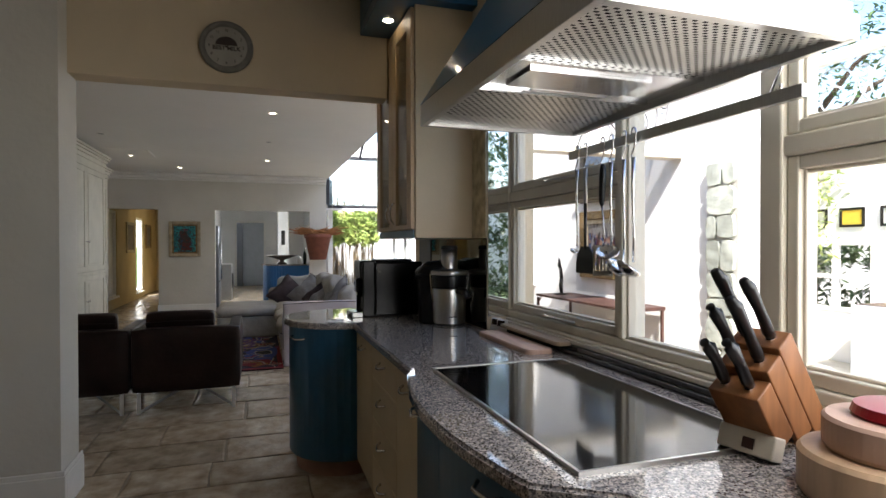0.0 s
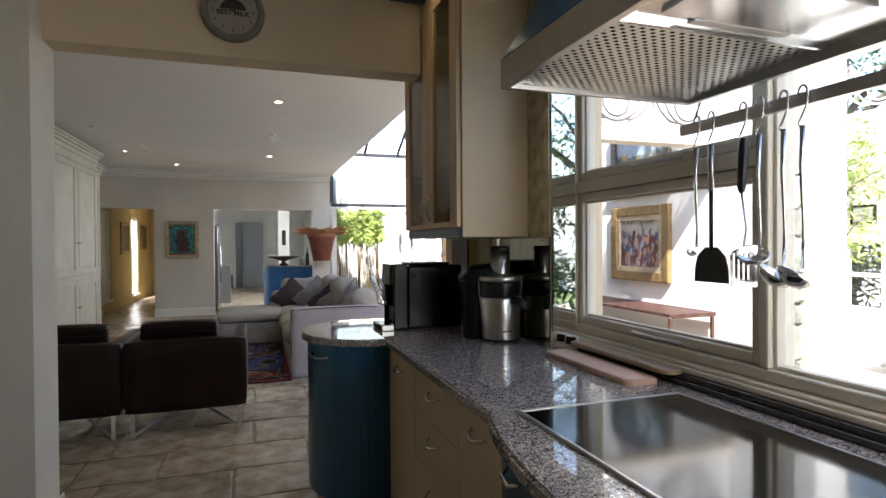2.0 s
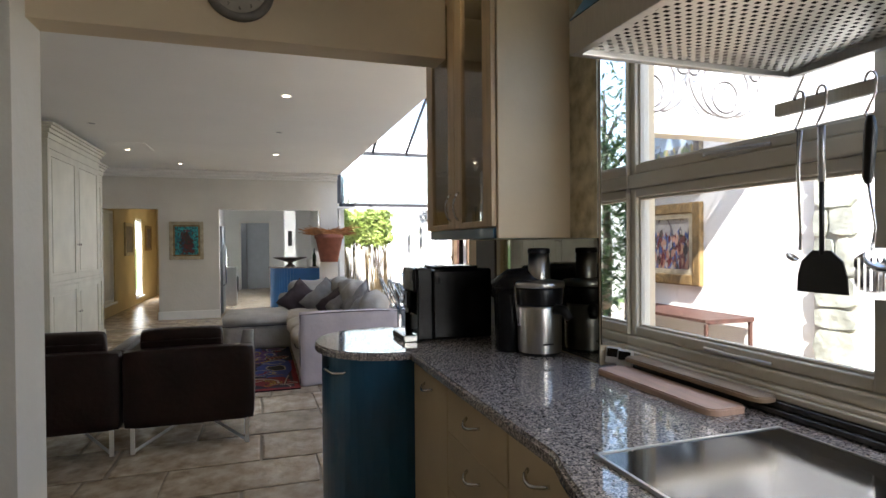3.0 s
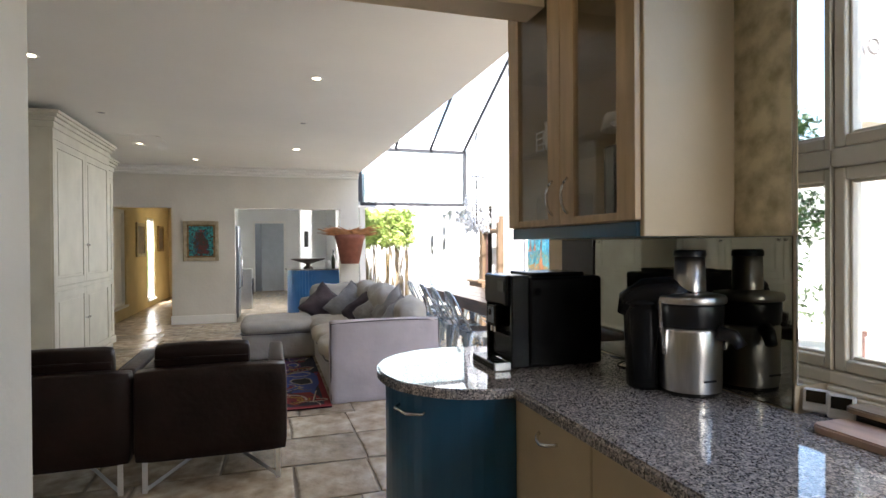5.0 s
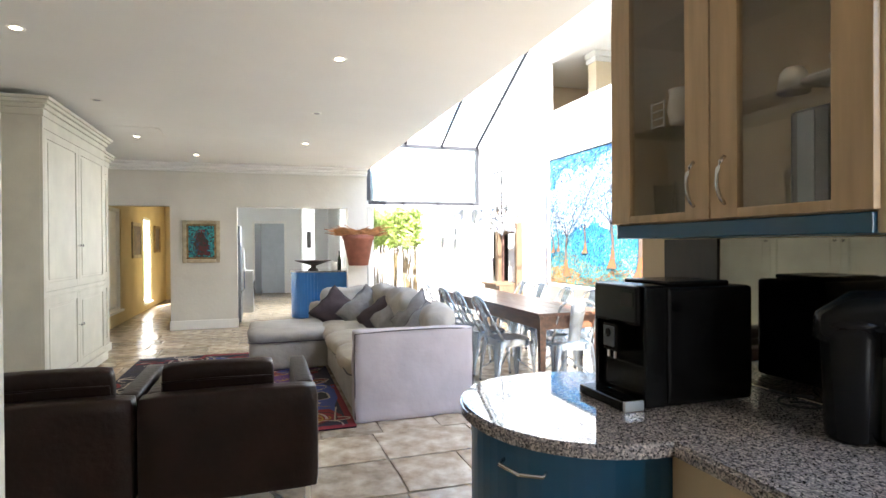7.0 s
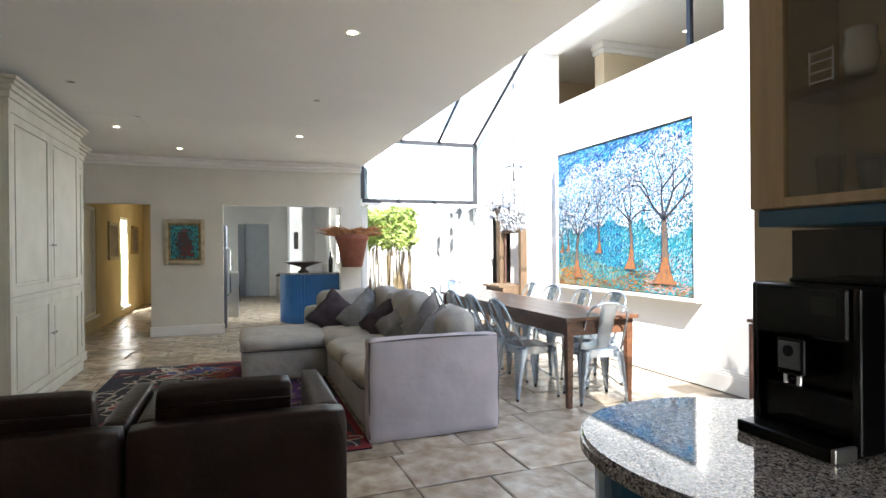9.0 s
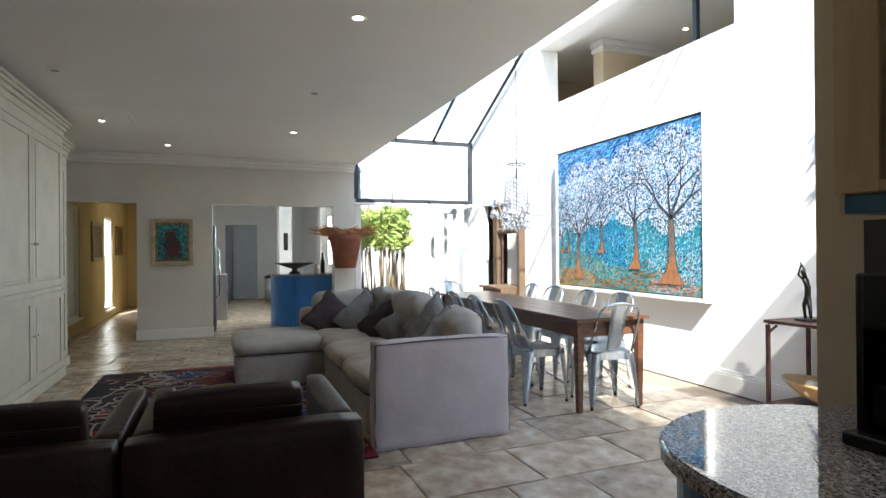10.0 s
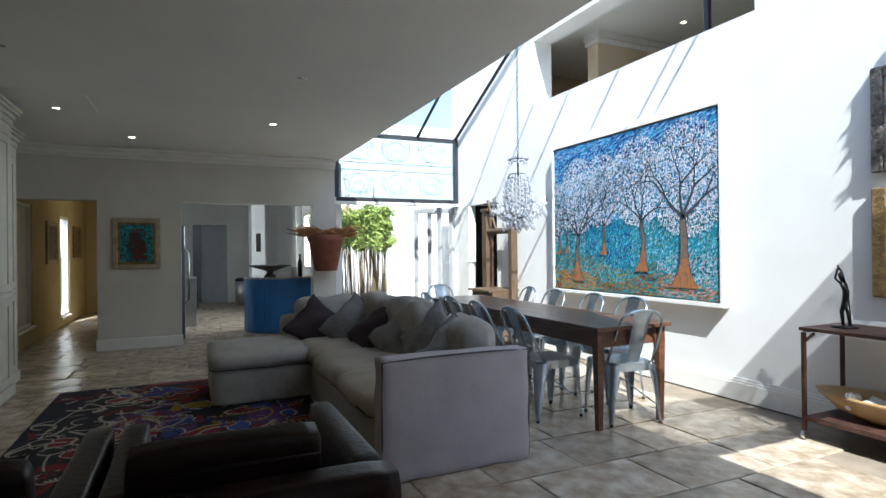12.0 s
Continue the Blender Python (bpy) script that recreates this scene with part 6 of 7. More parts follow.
for q in range(90):
    a, r = rnd.uniform(0, 6.28), rnd.uniform(0.02, 0.16)
    drop(bm, r * math.cos(a), r * math.sin(a), rnd.uniform(1.52, 1.64), 0.024)
tagged(part("crystal_trim", bm, CRYST, ch, "faceted clear crystal drops"), kind="stuff")
part("finial", lathe([(0.001, 1.44), (0.02, 1.465), (0.012, 1.49), (0.022, 1.53), (0.001, 1.56)], 10), CRYST, ch)

# ---------- antique press, sideboard trolley, sculpture, bowl ----------
pr = thing("wooden_press", "tall antique oak press with two posts and beam", "press", at=(3.58, 10.40, 0))
for y, w, h in ((-0.30, 0.045, 1.80), (0.44, 0.065, 1.86)):
    part("post", box(-0.05, 0.05, y - w, y + w, 0, h, 0.008), WOODL, pr)
part("post_cap", box(-0.07, 0.07, 0.30, 0.52, 1.8605, 1.905, 0.006), WOODL, pr)
part("crossbeam", tube([(0, -0.254, 1.56), (0, 0.374, 1.56)], 0.045, 14), WOODL, pr)
part("base_chest", box(-0.30, 0.11, -0.25, 0.37, 0.0, 0.70, 0.006), WOODL, pr)
part("chest_top", box(-0.36, 0.12, -0.253, 0.373, 0.7005, 0.735, 0.006), WOODL, pr)
part("screw", tube([(-0.02, 0.24, 0.736), (0.0, 0.27, 1.519)], 0.018, 8), RUST, pr)
part("lever", tube([(-0.02, 0.14, 1.60), (-0.06, 0.30, 2.02)], 0.018, 8), WOODL, pr)

tro = thing("trolley", "red-oxide metal console trolley on small castors", "trolley", at=(0, 0, 0))
X0, X1, Y0, Y1 = 3.24, 3.66, 4.30, 5.86
for x in (X0, X1):
    for y in (Y0, Y1):
        lg = part("leg", box(x - 0.012, x + 0.012, y - 0.012, y + 0.012, 0.06, 0.715, 0.002), RUST, tro)
        part("castor", lathe([(0.001, -0.012), (0.028, -0.012), (0.03, 0), (0.028, 0.012), (0.001, 0.012)], 14, pose(x, y, 0.030, 90)), STEEL, lg, "small pale castor")
part("top_frame", boxes((X0 - 0.02, X0 + 0.02, Y0 - 0.02, Y1 + 0.02, 0.728, 0.75), (X1 - 0.02, X1 + 0.02, Y0 - 0.02, Y1 + 0.02, 0.716, 0.75), (X0 + 0.02, X1 - 0.02, Y0 - 0.02, Y0 + 0.02, 0.716, 0.75), (X0 + 0.02, X1 - 0.02, Y1 - 0.02, Y1 + 0.02, 0.716, 0.75)), RUST, tro)
part("top_sheet", box(X0 + 0.02, X1 - 0.02, Y0 + 0.02, Y1 - 0.02, 0.735, 0.748), RUST, tro)
part("lower_shelf", box(X0 - 0.0155, X1 + 0.0155, Y0 + 0.017, Y1 - 0.017, 0.135, 0.165), RUST, tro)
part("knee_brace", tube([(X0, Y1 - 0.01, 0.66), (X0, Y1 - 0.07, 0.716)], 0.010, 4), RUST, tro)

sc = bmesh.new()
add_lathe(sc, [(0.001, 0), (0.10, 0), (0.10, 0.012), (0.001, 0.016)], 20)
add_tube(sc, [(0.01, 0.02, 0.014), (0.0, 0.025, 0.12), (0.012, 0.0, 0.20), (0.0, -0.01, 0.27), (0.005, 0.012, 0.33), (0.0, 0.02, 0.36)], 0.03, 10, radii=[0.012, 0.016, 0.026, 0.026, 0.028, 0.014])
add_tube(sc, [(0.0, -0.04, 0.014), (0.0, -0.03, 0.10), (0.012, -0.005, 0.20)], 0.02, 8, radii=[0.012, 0.016, 0.024])
add_tube(sc, [(0.0, 0.025, 0.355), (0.0, 0.03, 0.40), (0.0, 0.028, 0.42)], 0.02, 10, radii=[0.010, 0.022, 0.008])
add_tube(sc, [(0.0, 0.03, 0.335), (0.0, 0.075, 0.37), (0.0, 0.055, 0.44), (0.0, 0.045, 0.46)], 0.01, 8, radii=[0.012, 0.010, 0.009, 0.006])
add_tube(sc, [(0.0, 0.0, 0.335), (0.0, 0.02, 0.42), (0.0, 0.055, 0.475)], 0.01, 8, radii=[0.012, 0.010, 0.006])
st = part("sculpture", placed(sc, pose(3.45, 5.72, 0.7505) @ Matrix.Diagonal((0.78, 0.80, 0.87, 1))), BRONZE, smooth=True)
tagged(st, "slender dark bronze abstract sculpture on the metal trolley", "sculpture")
BOWLW = mat("pale_carved_wood", (0.50, 0.33, 0.15), 0.55, vary=0.2, scale=6)
bm = bmesh.new()
prof = [(0.05, 0.0), (0.16, 0.05), (0.24, 0.14), (0.25, 0.165), (0.235, 0.16), (0.15, 0.07), (0.01, 0.02)]
add_lathe(bm, prof, 28)
bo = part("wooden_bowl", placed(bm, pose(3.45, 5.51, 0.166) @ Matrix.Diagonal((0.72, 1.58, 1, 1))), BOWLW, smooth=True)
tagged(bo, "long carved wooden trough bowl on the trolley shelf", "bowl")
rnd = random.Random(2)
for k in range(9):
    bm = bmesh.new()
    add_tube(bm, [(0.05 * q - 0.10, 0.02 * math.sin(q + k), 0.012 * math.sin(2 * q)) for q in range(5)], 0.03, 7, radii=[0.02, 0.034, 0.026, 0.035, 0.018])
    o = part("coral_piece", placed(bm, pose(3.45 + rnd.uniform(-0.07, 0.07), 5.38 + 0.06 * k * 0.65, 0.262 + 0.012 * (k % 3), rnd.uniform(-20, 20), rnd.uniform(-20, 20), rnd.uniform(0, 180))), WHITE, smooth=True)
    tagged(o, "bleached white knobbly coral piece in the bowl", "coral", "coral in the bowl")

# ---------- hanging terracotta pot ----------
pot = thing("wall_planter", "terracotta wall pot filled with dried straw", "planter", at=(1.37, 11.86, 1.00))
part("pot", lathe([(0.001, 0), (0.165, 0), (0.255, 0.44), (0.275, 0.45), (0.278, 0.53), (0.255, 0.53), (0.245, 0.46), (0.20, 0.40), (0.001, 0.40)], 32, Matrix.Diagonal((1, 0.72, 1, 1))), TERRA, pot, smooth=True)
part("bracket", box(-0.03, 0.03, 0.10, 0.198, 0.30, 0.34), DARKSTEEL, pot)
rnd = random.Random(6)
for side, n in ((-1, 130), (1, 130), (0, 90)):
    bm = bmesh.new()
    for k in range(n):
        a = rnd.uniform(-0.5, 0.5)
        L = rnd.uniform(0.28, 0.56)
        x0, y0 = rnd.uniform(-0.1, 0.1), rnd.uniform(-0.1, 0.06)
        dx = side * rnd.uniform(0.5, 1.0) if side else rnd.uniform(-0.4, 0.4)
        dz = rnd.uniform(0.15, 0.7) if side else rnd.uniform(0.2, 0.5)
        p = [(x0, y0, 0.44), (x0 + dx * L * 0.5, y0 - a * 0.1, 0.50 + dz * L * 0.35), (x0 + dx * L, y0 - a * 0.2, 0.50 + dz * L * 0.5 + rnd.uniform(-0.04, 0.04))]
        add_tube(bm, p, 0.006, 4, radii=[0.006, 0.011, 0.004])
    tagged(part("straw", bm, STRAW, pot, "dry reddish straw"), kind="stuff")
part("basket_ring", tube([(0.14 * math.cos(a), -0.10, 0.50 + 0.10 * math.sin(a)) for a in [math.pi * j / 14 for j in range(15)]], 0.02, 6), STRAW, pot, "woven half ring")

# ---------- back kitchen beyond the wide opening ----------
structure("wall_back_kitchen", boxes((-1.62, -0.62, 12.262, 12.4, 0, 2.6), (-1.0, -0.9, 12.4, 19.0, 0, 2.6), (-0.9, -0.44, 18.9, 19.0, 0, 2.6), (0.37, 3.0, 18.9, 19.0, 0, 2.6), (-0.44, 0.37, 18.9, 19.0, 2.0, 2.6)), WALL, "white walls of the back kitchen", "wall")
structure("wall_back_kitchen_east", boxes((1.62, 1.72, 12.27, 13.4, 0, 2.6), (1.62, 1.72, 14.9, 19.0, 0, 2.6), (1.62, 1.72, 13.4, 14.9, 0, 0.95), (1.62, 1.72, 13.4, 14.9, 2.05, 2.6)), WALL, "white window wall of the back kitchen", "wall")
structure("wall_pier_back", box(0.72, 1.0, 16.2, 16.9, 0, 2.6), WALL, "white pier in the back kitchen", "wall")
structure("ceiling", box(-1.0, 1.72, 12.262, 20.5, 2.6, 2.7), CEIL, "white ceiling of the back kitchen", "ceiling")
structure("wall_end", boxes((-1.0, 1.7, 20.4, 20.5, 0, 2.6), (-1.0, -0.9, 19.0, 20.4, 0, 2.6), (1.0, 1.1, 19.0, 20.4, 0, 2.6)), DOORGREY, "shaded lobby wall", "wall")
bw = thing("window_2", "white framed back kitchen window", "window", kind="structure")
part("window_frame", boxes((1.60, 1.70, 13.4, 13.46, 0.95, 2.05), (1.60, 1.70, 14.84, 14.9, 0.95, 2.05), (1.60, 1.70, 13.46, 14.84, 0.95, 1.0), (1.60, 1.70, 13.46, 14.84, 2.0, 2.05), (1.61, 1.69, 14.1, 14.16, 1.0, 2.0)), FRAMEW, bw)
dd = thing("door_1", "white panelled door frame with glazed side light", "door", kind="structure")
part("door_frame", boxes((-0.50, -0.44, 18.86, 18.899, 0, 2.06), (0.37, 0.43, 18.86, 18.899, 0, 2.06), (-0.44, 0.37, 18.86, 18.899, 2.0, 2.06)), TRIM, dd)
part("leaf", box(-0.24, 0.365, 18.925, 18.965, 0.01, 1.985, 0.003), DOORGREY, dd, "blue-grey flush door leaf")
part("side_light", box(-0.435, -0.26, 18.935, 18.955, 0.01, 1.985), FRIDGE, dd, "narrow dark glazed side light")
isl = thing("kitchen_island", "blue panelled rounded island with granite top", "island", at=(0, 0, 0))
N = 26
for k in range(N):
    a0, a1 = math.pi * (0.5 + k / N), math.pi * (0.5 + (k + 1) / N)
    a0, a1 = a0 + 0.007, a1 - 0.007
    cx, cy, r = 0.80, 13.10, 0.50
    part("plank", prism([(cx + r * math.cos(a0), cy + r * math.sin(a0)), (cx + r * math.cos(a1), cy + r * math.sin(a1)), (cx + (r - 0.03) * math.cos(a1), cy + (r - 0.03) * math.sin(a1)), (cx + (r - 0.03) * math.cos(a0), cy + (r - 0.03) * math.sin(a0))], 0.02, 0.858), BLUE2, isl)
part("core", prism([(0.80 + 0.465 * math.cos(math.pi * (0.5 + k / 20)), 13.10 + 0.465 * math.sin(math.pi * (0.5 + k / 20))) for k in range(21)] + [(1.6, 12.635), (1.6, 13.565)], 0, 0.857), BLUE2, isl)
part("worktop", prism([(0.80 + 0.54 * math.cos(math.pi * (0.5 + k / 24)), 13.10 + 0.54 * math.sin(math.pi * (0.5 + k / 24))) for k in range(25)] + [(1.60, 12.56), (1.60, 13.64)], 0.859, 0.89, 0.004), GRANITE, isl)
cp = part("pedestal_bowl", lathe([(0.001, 0), (0.10, 0), (0.09, 0.02), (0.045, 0.05), (0.05, 0.08), (0.16, 0.12), (0.34, 0.175), (0.345, 0.185), (0.32, 0.18), (0.14, 0.135), (0.001, 0.125)], 32, pose(0.70, 13.0, 0.8905)), mat("dark_rustic_wood", (0.07, 0.045, 0.03), 0.7, vary=0.3), smooth=True)
tagged(cp, "wide dark wooden pedestal bowl on the island", "bowl")
bt = part("bottle", lathe([(0.001, 0), (0.04, 0), (0.042, 0.2), (0.018, 0.28), (0.016, 0.36), (0.001, 0.36)], 14, pose(1.20, 13.1, 0.8905)), mat("dark_bottle_glass", (0.02, 0.03, 0.015), 0.1), smooth=True)
tagged(bt, "dark wine bottle on the island top", "bottle")
jr = part("jar", lathe([(0.001, 0), (0.05, 0), (0.055, 0.12), (0.03, 0.16), (0.001, 0.16)], 14, pose(1.08, 12.95, 0.8905)), WHITE, smooth=True)
tagged(jr, "pale lidded jar on the island top", "jar")
fr = thing("fridge", "tall dark steel fridge with a vertical handle", "fridge", at=(0, 0, 0))
part("body", box(-0.898, -0.62, 12.45, 13.20, 0.02, 1.72, 0.006), FRIDGE, fr)
part("door", box(-0.618, -0.57, 12.452, 13.198, 0.03, 1.70, 0.01), FRIDGE, fr)
part("handle", tube([(-0.57, 12.50, 0.55), (-0.52, 12.50, 0.60), (-0.52, 12.50, 1.30), (-0.57, 12.50, 1.35)], 0.012, 8), CHROME, fr, smooth=True)
wm = thing("washing_machine", "silver front-loading washing machine", "washing machine", at=(0, 0, 0))
part("body", box(-0.898, -0.40, 14.2, 14.8, 0.0, 0.85, 0.01), STEEL, wm)
part("door", lathe([(0.001, 0.0), (0.17, 0.0), (0.20, 0.015), (0.17, 0.03), (0.001, 0.03)], 24, pose(-0.40, 14.5, 0.45, 0, 90)), BLACKG, wm, smooth=True)
bn = thing("waste_bin", "brushed steel cylindrical bin with a black lid", "bin", at=(0.66, 18.2, 0))
part("body", lathe([(0.001, 0), (0.15, 0), (0.15, 0.58), (0.001, 0.58)], 24), STEEL, bn, smooth=True)
part("lid", lathe([(0.155, 0.5805), (0.155, 0.62), (0.10, 0.66), (0.001, 0.67)], 24), BLACK, bn, smooth=True)
ws = part("wall_sculpture", placed(box(-0.05, 0.05, -0.02, 0.0, 0, 0.40, 0.012), pose(0.86, 16.198, 1.30)), BRONZE)
tagged(ws, "dark carved plaque hanging on the back kitchen pier", "plaque")

# ---------- passage ----------
structure("wall_passage", boxes((-2.72, -2.60, 12.262, 12.45, 0, 2.5), (-2.72, -2.60, 13.35, 15.30, 0, 2.5), (-2.72, -2.60, 16.10, 18.2, 0, 2.5), (-2.72, -2.60, 12.45, 13.35, 2.02, 2.5), (-2.72, -2.60, 15.30, 16.10, 1.98, 2.5), (-2.72, -2.60, 12.45, 13.35, 0, 0.25), (-2.72, -2.60, 15.30, 16.10, 0, 0.15)), WALLY, "ochre plastered passage wall with tall windows", "wall")
structure("wall_passage_east", boxes((-1.62, -1.50, 12.402, 18.2, 0, 2.5), (-2.60, -1.62, 18.0, 18.2, 0, 2.5)), WALLY, "ochre plastered passage wall", "wall")
structure("ceiling", box(-2.75, -1.45, 12.262, 18.3, 2.5, 2.6), CEIL, "white passage ceiling", "ceiling")
for ya, yb, za, zb in ((12.45, 13.35, 0.25, 2.02), (15.30, 16.10, 0.15, 1.98)):
    w = thing("window_3", "tall white framed passage window", "window", kind="structure")
    part("window_frame", boxes((-2.70, -2.62, ya, ya + 0.05, za, zb), (-2.70, -2.62, yb - 0.05, yb, za, zb), (-2.70, -2.62, ya + 0.05, yb - 0.05, za, za + 0.05), (-2.70, -2.62, ya + 0.05, yb - 0.05, zb - 0.05, zb)), TRIM, w)
    if ya < 13:
        part("shutter", boxes((-2.69, -2.665, ya + 0.051, (ya + yb) / 2 - 0.002, za + 0.051, zb - 0.051), (-2.69, -2.665, (ya + yb) / 2 + 0.002, yb - 0.051, za + 0.051, zb - 0.051), bevel=0.003), TRIM, w, "closed white shutter")
    part("window_sill", box(-2.599, -2.56, ya - 0.03, yb + 0.03, za - 0.03, za + 0.005), TRIM, w)
for y, w, h, z in ((14.55, 0.80, 0.70, 1.13), (16.75, 0.72, 0.62, 1.22)):
    picture(w, h, 0.07, 0.035, IVORYF if y < 15 else GOLD, PORT, "small framed picture hanging on the ochre passage wall", (-2.598, y, z), 90)

# ---------- outdoors ----------
def leaf_cloud(bm, centre, radii, n, size, rnd, droop=0.0, slim=0.3):
    for k in range(n):
        d = Vector((rnd.gauss(0, 1), rnd.gauss(0, 1), rnd.gauss(0, 1))).normalized() * rnd.uniform(0.35, 1.0) ** 0.6
        p = Vector(centre) + Vector((d.x * radii[0], d.y * radii[1], d.z * radii[2]))
        q = Euler((rnd.uniform(-0.9, 0.9) - droop, rnd.uniform(-0.9, 0.9), rnd.uniform(0, 6.28))).to_matrix()
        s = size * rnd.uniform(0.6, 1.4)
        bm.faces.new([bm.verts.new(p + q @ Vector(v)) for v in ((-s, 0, 0), (0, -s * slim, -s * 0.05), (s, 0, -s * 0.15), (0, s * slim, -s * 0.05))])


def tree(x, y, h, spread, label, seed, n=1500, leaf=LEAFD, size=0.06):
    rnd = random.Random(seed)
    t = thing("tree", label, "tree", at=(x, y, -0.14), group="garden trees")
    part("trunk", tube([(0, 0, 0), (0.04, 0.02, h * 0.3), (-0.02, 0.05, h * 0.6), (0, 0, h * 0.85)], 0.06, 8, radii=[0.022 * h, 0.017 * h, 0.012 * h, 0.004 * h]), BARK, t, smooth=True)
    for k in range(6):
        a = k * 1.05 + rnd.random()
        z0 = h * rnd.uniform(0.42, 0.7)
        part("limb", tube([(0, 0, z0), (spread * 0.4 * math.cos(a), spread * 0.4 * math.sin(a), z0 + h * 0.12), (spread * 0.8 * math.cos(a), spread * 0.8 * math.sin(a), z0 + h * 0.18)], 0.03, 5, radii=[0.010 * h, 0.006 * h, 0.002 * h]), BARK, t, smooth=True)
    bm = bmesh.new()
    for k in range(14):
        a, r = rnd.uniform(0, 6.28), spread * rnd.uniform(0.1, 0.85)
        leaf_cloud(bm, (r * math.cos(a), r * math.sin(a), h * rnd.uniform(0.55, 0.98)), (spread * 0.38, spread * 0.38, h * 0.11), n // 14, size, rnd)
    part("crown", bm, leaf, t)


# bamboo in the courtyard
rnd = random.Random(17)
for k in range(15):
    x = 1.72 + 1.12 * k / 14 + rnd.uniform(-0.04, 0.04)
    y = 13.35 + rnd.uniform(-0.2, 0.35)
    h = rnd.uniform(1.9, 2.7)
    t = thing("bamboo", "tall bamboo with bare canes and leafy tops", "bamboo", at=(x, y, -0.03), group="courtyard bamboo")
    for q in range(8):
        ox, oy, lx = rnd.uniform(-0.10, 0.10), rnd.uniform(-0.12, 0.12), rnd.uniform(-0.14, 0.14)
        part("cane", tube([(ox, oy, 0), (ox + lx * 0.4, oy, h * 0.5), (ox + lx, oy, h)], 0.012, 5, radii=[0.009, 0.0075, 0.004]), CANE, t, smooth=True)
    bm = bmesh.new()
    for q in range(10):
        leaf_cloud(bm, (rnd.uniform(-0.12, 0.12), rnd.uniform(-0.25, 0.2), rnd.choice((1.46, 1.54, 1.62, 1.7, 1.78, 1.86, 1.94, 2.02)) + rnd.uniform(-0.06, 0.06)), (0.15, 0.20, 0.13), 80, 0.075, rnd, 0.7, 0.15)
    part("leaves", bm, LEAF, t)
structure("garden_wall", box(1.5, 7.0, 15.2, 15.4, -0.13, 4.1), WALL, "white courtyard wall behind the bamboo", "wall")
structure("garden_wall", box(6.0, 6.15, 12.42, 15.2, -0.13, 3.4), WALL, "white courtyard side wall", "wall")

# folded glazed doors in the courtyard opening
# white doors; the house's shade on them is put into this grey
DOORSHADE = mat("shaded_white_door_paint", (0.38, 0.39, 0.38), 0.45, vary=0.06)
for x, y, rz in ((3.68, 12.24, 112), (3.45, 12.22, 117)):
    d = thing("door_2", "white glazed folding door standing open", "door", at=(x, y, 0), rz=rz, kind="structure")
    W_ = 0.62
    part("frame", boxes((0, 0.08, -0.02, 0.02, 0.01, 2.03), (W_ - 0.08, W_, -0.02, 0.02, 0.01, 2.03), (0.08, W_ - 0.08, -0.02, 0.02, 0.01, 0.22), (0.08, W_ - 0.08, -0.02, 0.02, 1.94, 2.03), bevel=0.003), DOORSHADE, d)
    g = part("pane", box(0.08, W_ - 0.08, -0.003, 0.003, 0.22, 1.94), GLASS, d)
    g.visible_shadow = False
    part("handle", tube([(W_ - 0.04, -0.02, 1.0), (W_ - 0.04, -0.05, 1.0), (W_ - 0.12, -0.05, 1.0)], 0.007, 6), STEEL, d, smooth=True)
d = thing("door_3", "white panelled door standing open on the dining wall", "door", at=(3.70, 11.63, 0), rz=86, kind="structure")
part("leaf", box(0, 0.55, -0.02, 0.02, 0.01, 2.02, 0.003), TRIM, d)
part("handle", tube([(0.48, -0.02, 1.0), (0.48, -0.06, 1.0), (0.40, -0.06, 1.0)], 0.008, 6), STEEL, d, smooth=True)

# terrace: stone pier, planting, garden beyond
pier = thing("stone_pier", "rough grey-green stone facing let into the white wall", "stonework", at=(0, 0, 0), kind="structure")
part("bed", box(3.70, 3.709, 3.50, 3.81, 0.3, 1.95), MORTAR, pier)
rnd = random.Random(3)
z = 0.32
while z < 1.85:
    h = rnd.uniform(0.14, 0.26)
    cut = rnd.uniform(0.35, 0.65) if rnd.random() < 0.6 else 1.0
    for a, b in ((0.0, cut), (cut, 1.0)):
        if b - a < 0.05:
            continue
        y0, y1 = 3.51 + 0.29 * a + 0.006, 3.51 + 0.29 * b - 0.006
        o = super_arc((y0 + y1) / 2, z + h / 2, (y1 - y0) / 2, h / 2 - 0.006, 4, 0, 360, 12)[:-1]
        part("stone", placed(prism([(u + rnd.uniform(-0.008, 0.008), v + rnd.uniform(-0.008, 0.008)) for u, v in o], 0, 0.03), Matrix(((0, 0, -1, 3.7), (1, 0, 0, 0), (0, 1, 0, 0), (0, 0, 0, 1)))), STONE, pier)
    z += h
structure("garden_wall", boxes((9.0, 9.2, -12.0, 9.0, -0.13, 2.6), (-3.0, 9.2, -12.2, -12.0, -0.13, 2.6)), WALL, "white boundary wall of the garden", "wall")
veranda = thing("veranda_wall", "white veranda wall with a four-pane window and ironwork", "wall", kind="structure")
VY0, VY1, VZ0, VZ1 = 4.38, 5.26, 0.55, 1.34
VM = (VY0 + VY1) / 2
part("wall", boxes((6.5, 6.62, 2.2, VY0, -0.13, 2.75), (6.5, 6.62, VY1, 9.8, -0.13, 2.75), (6.5, 6.62, VY0, VY1, -0.13, VZ0), (6.5, 6.62, VY0, VY1, VZ1, 2.75)), WALL, veranda)
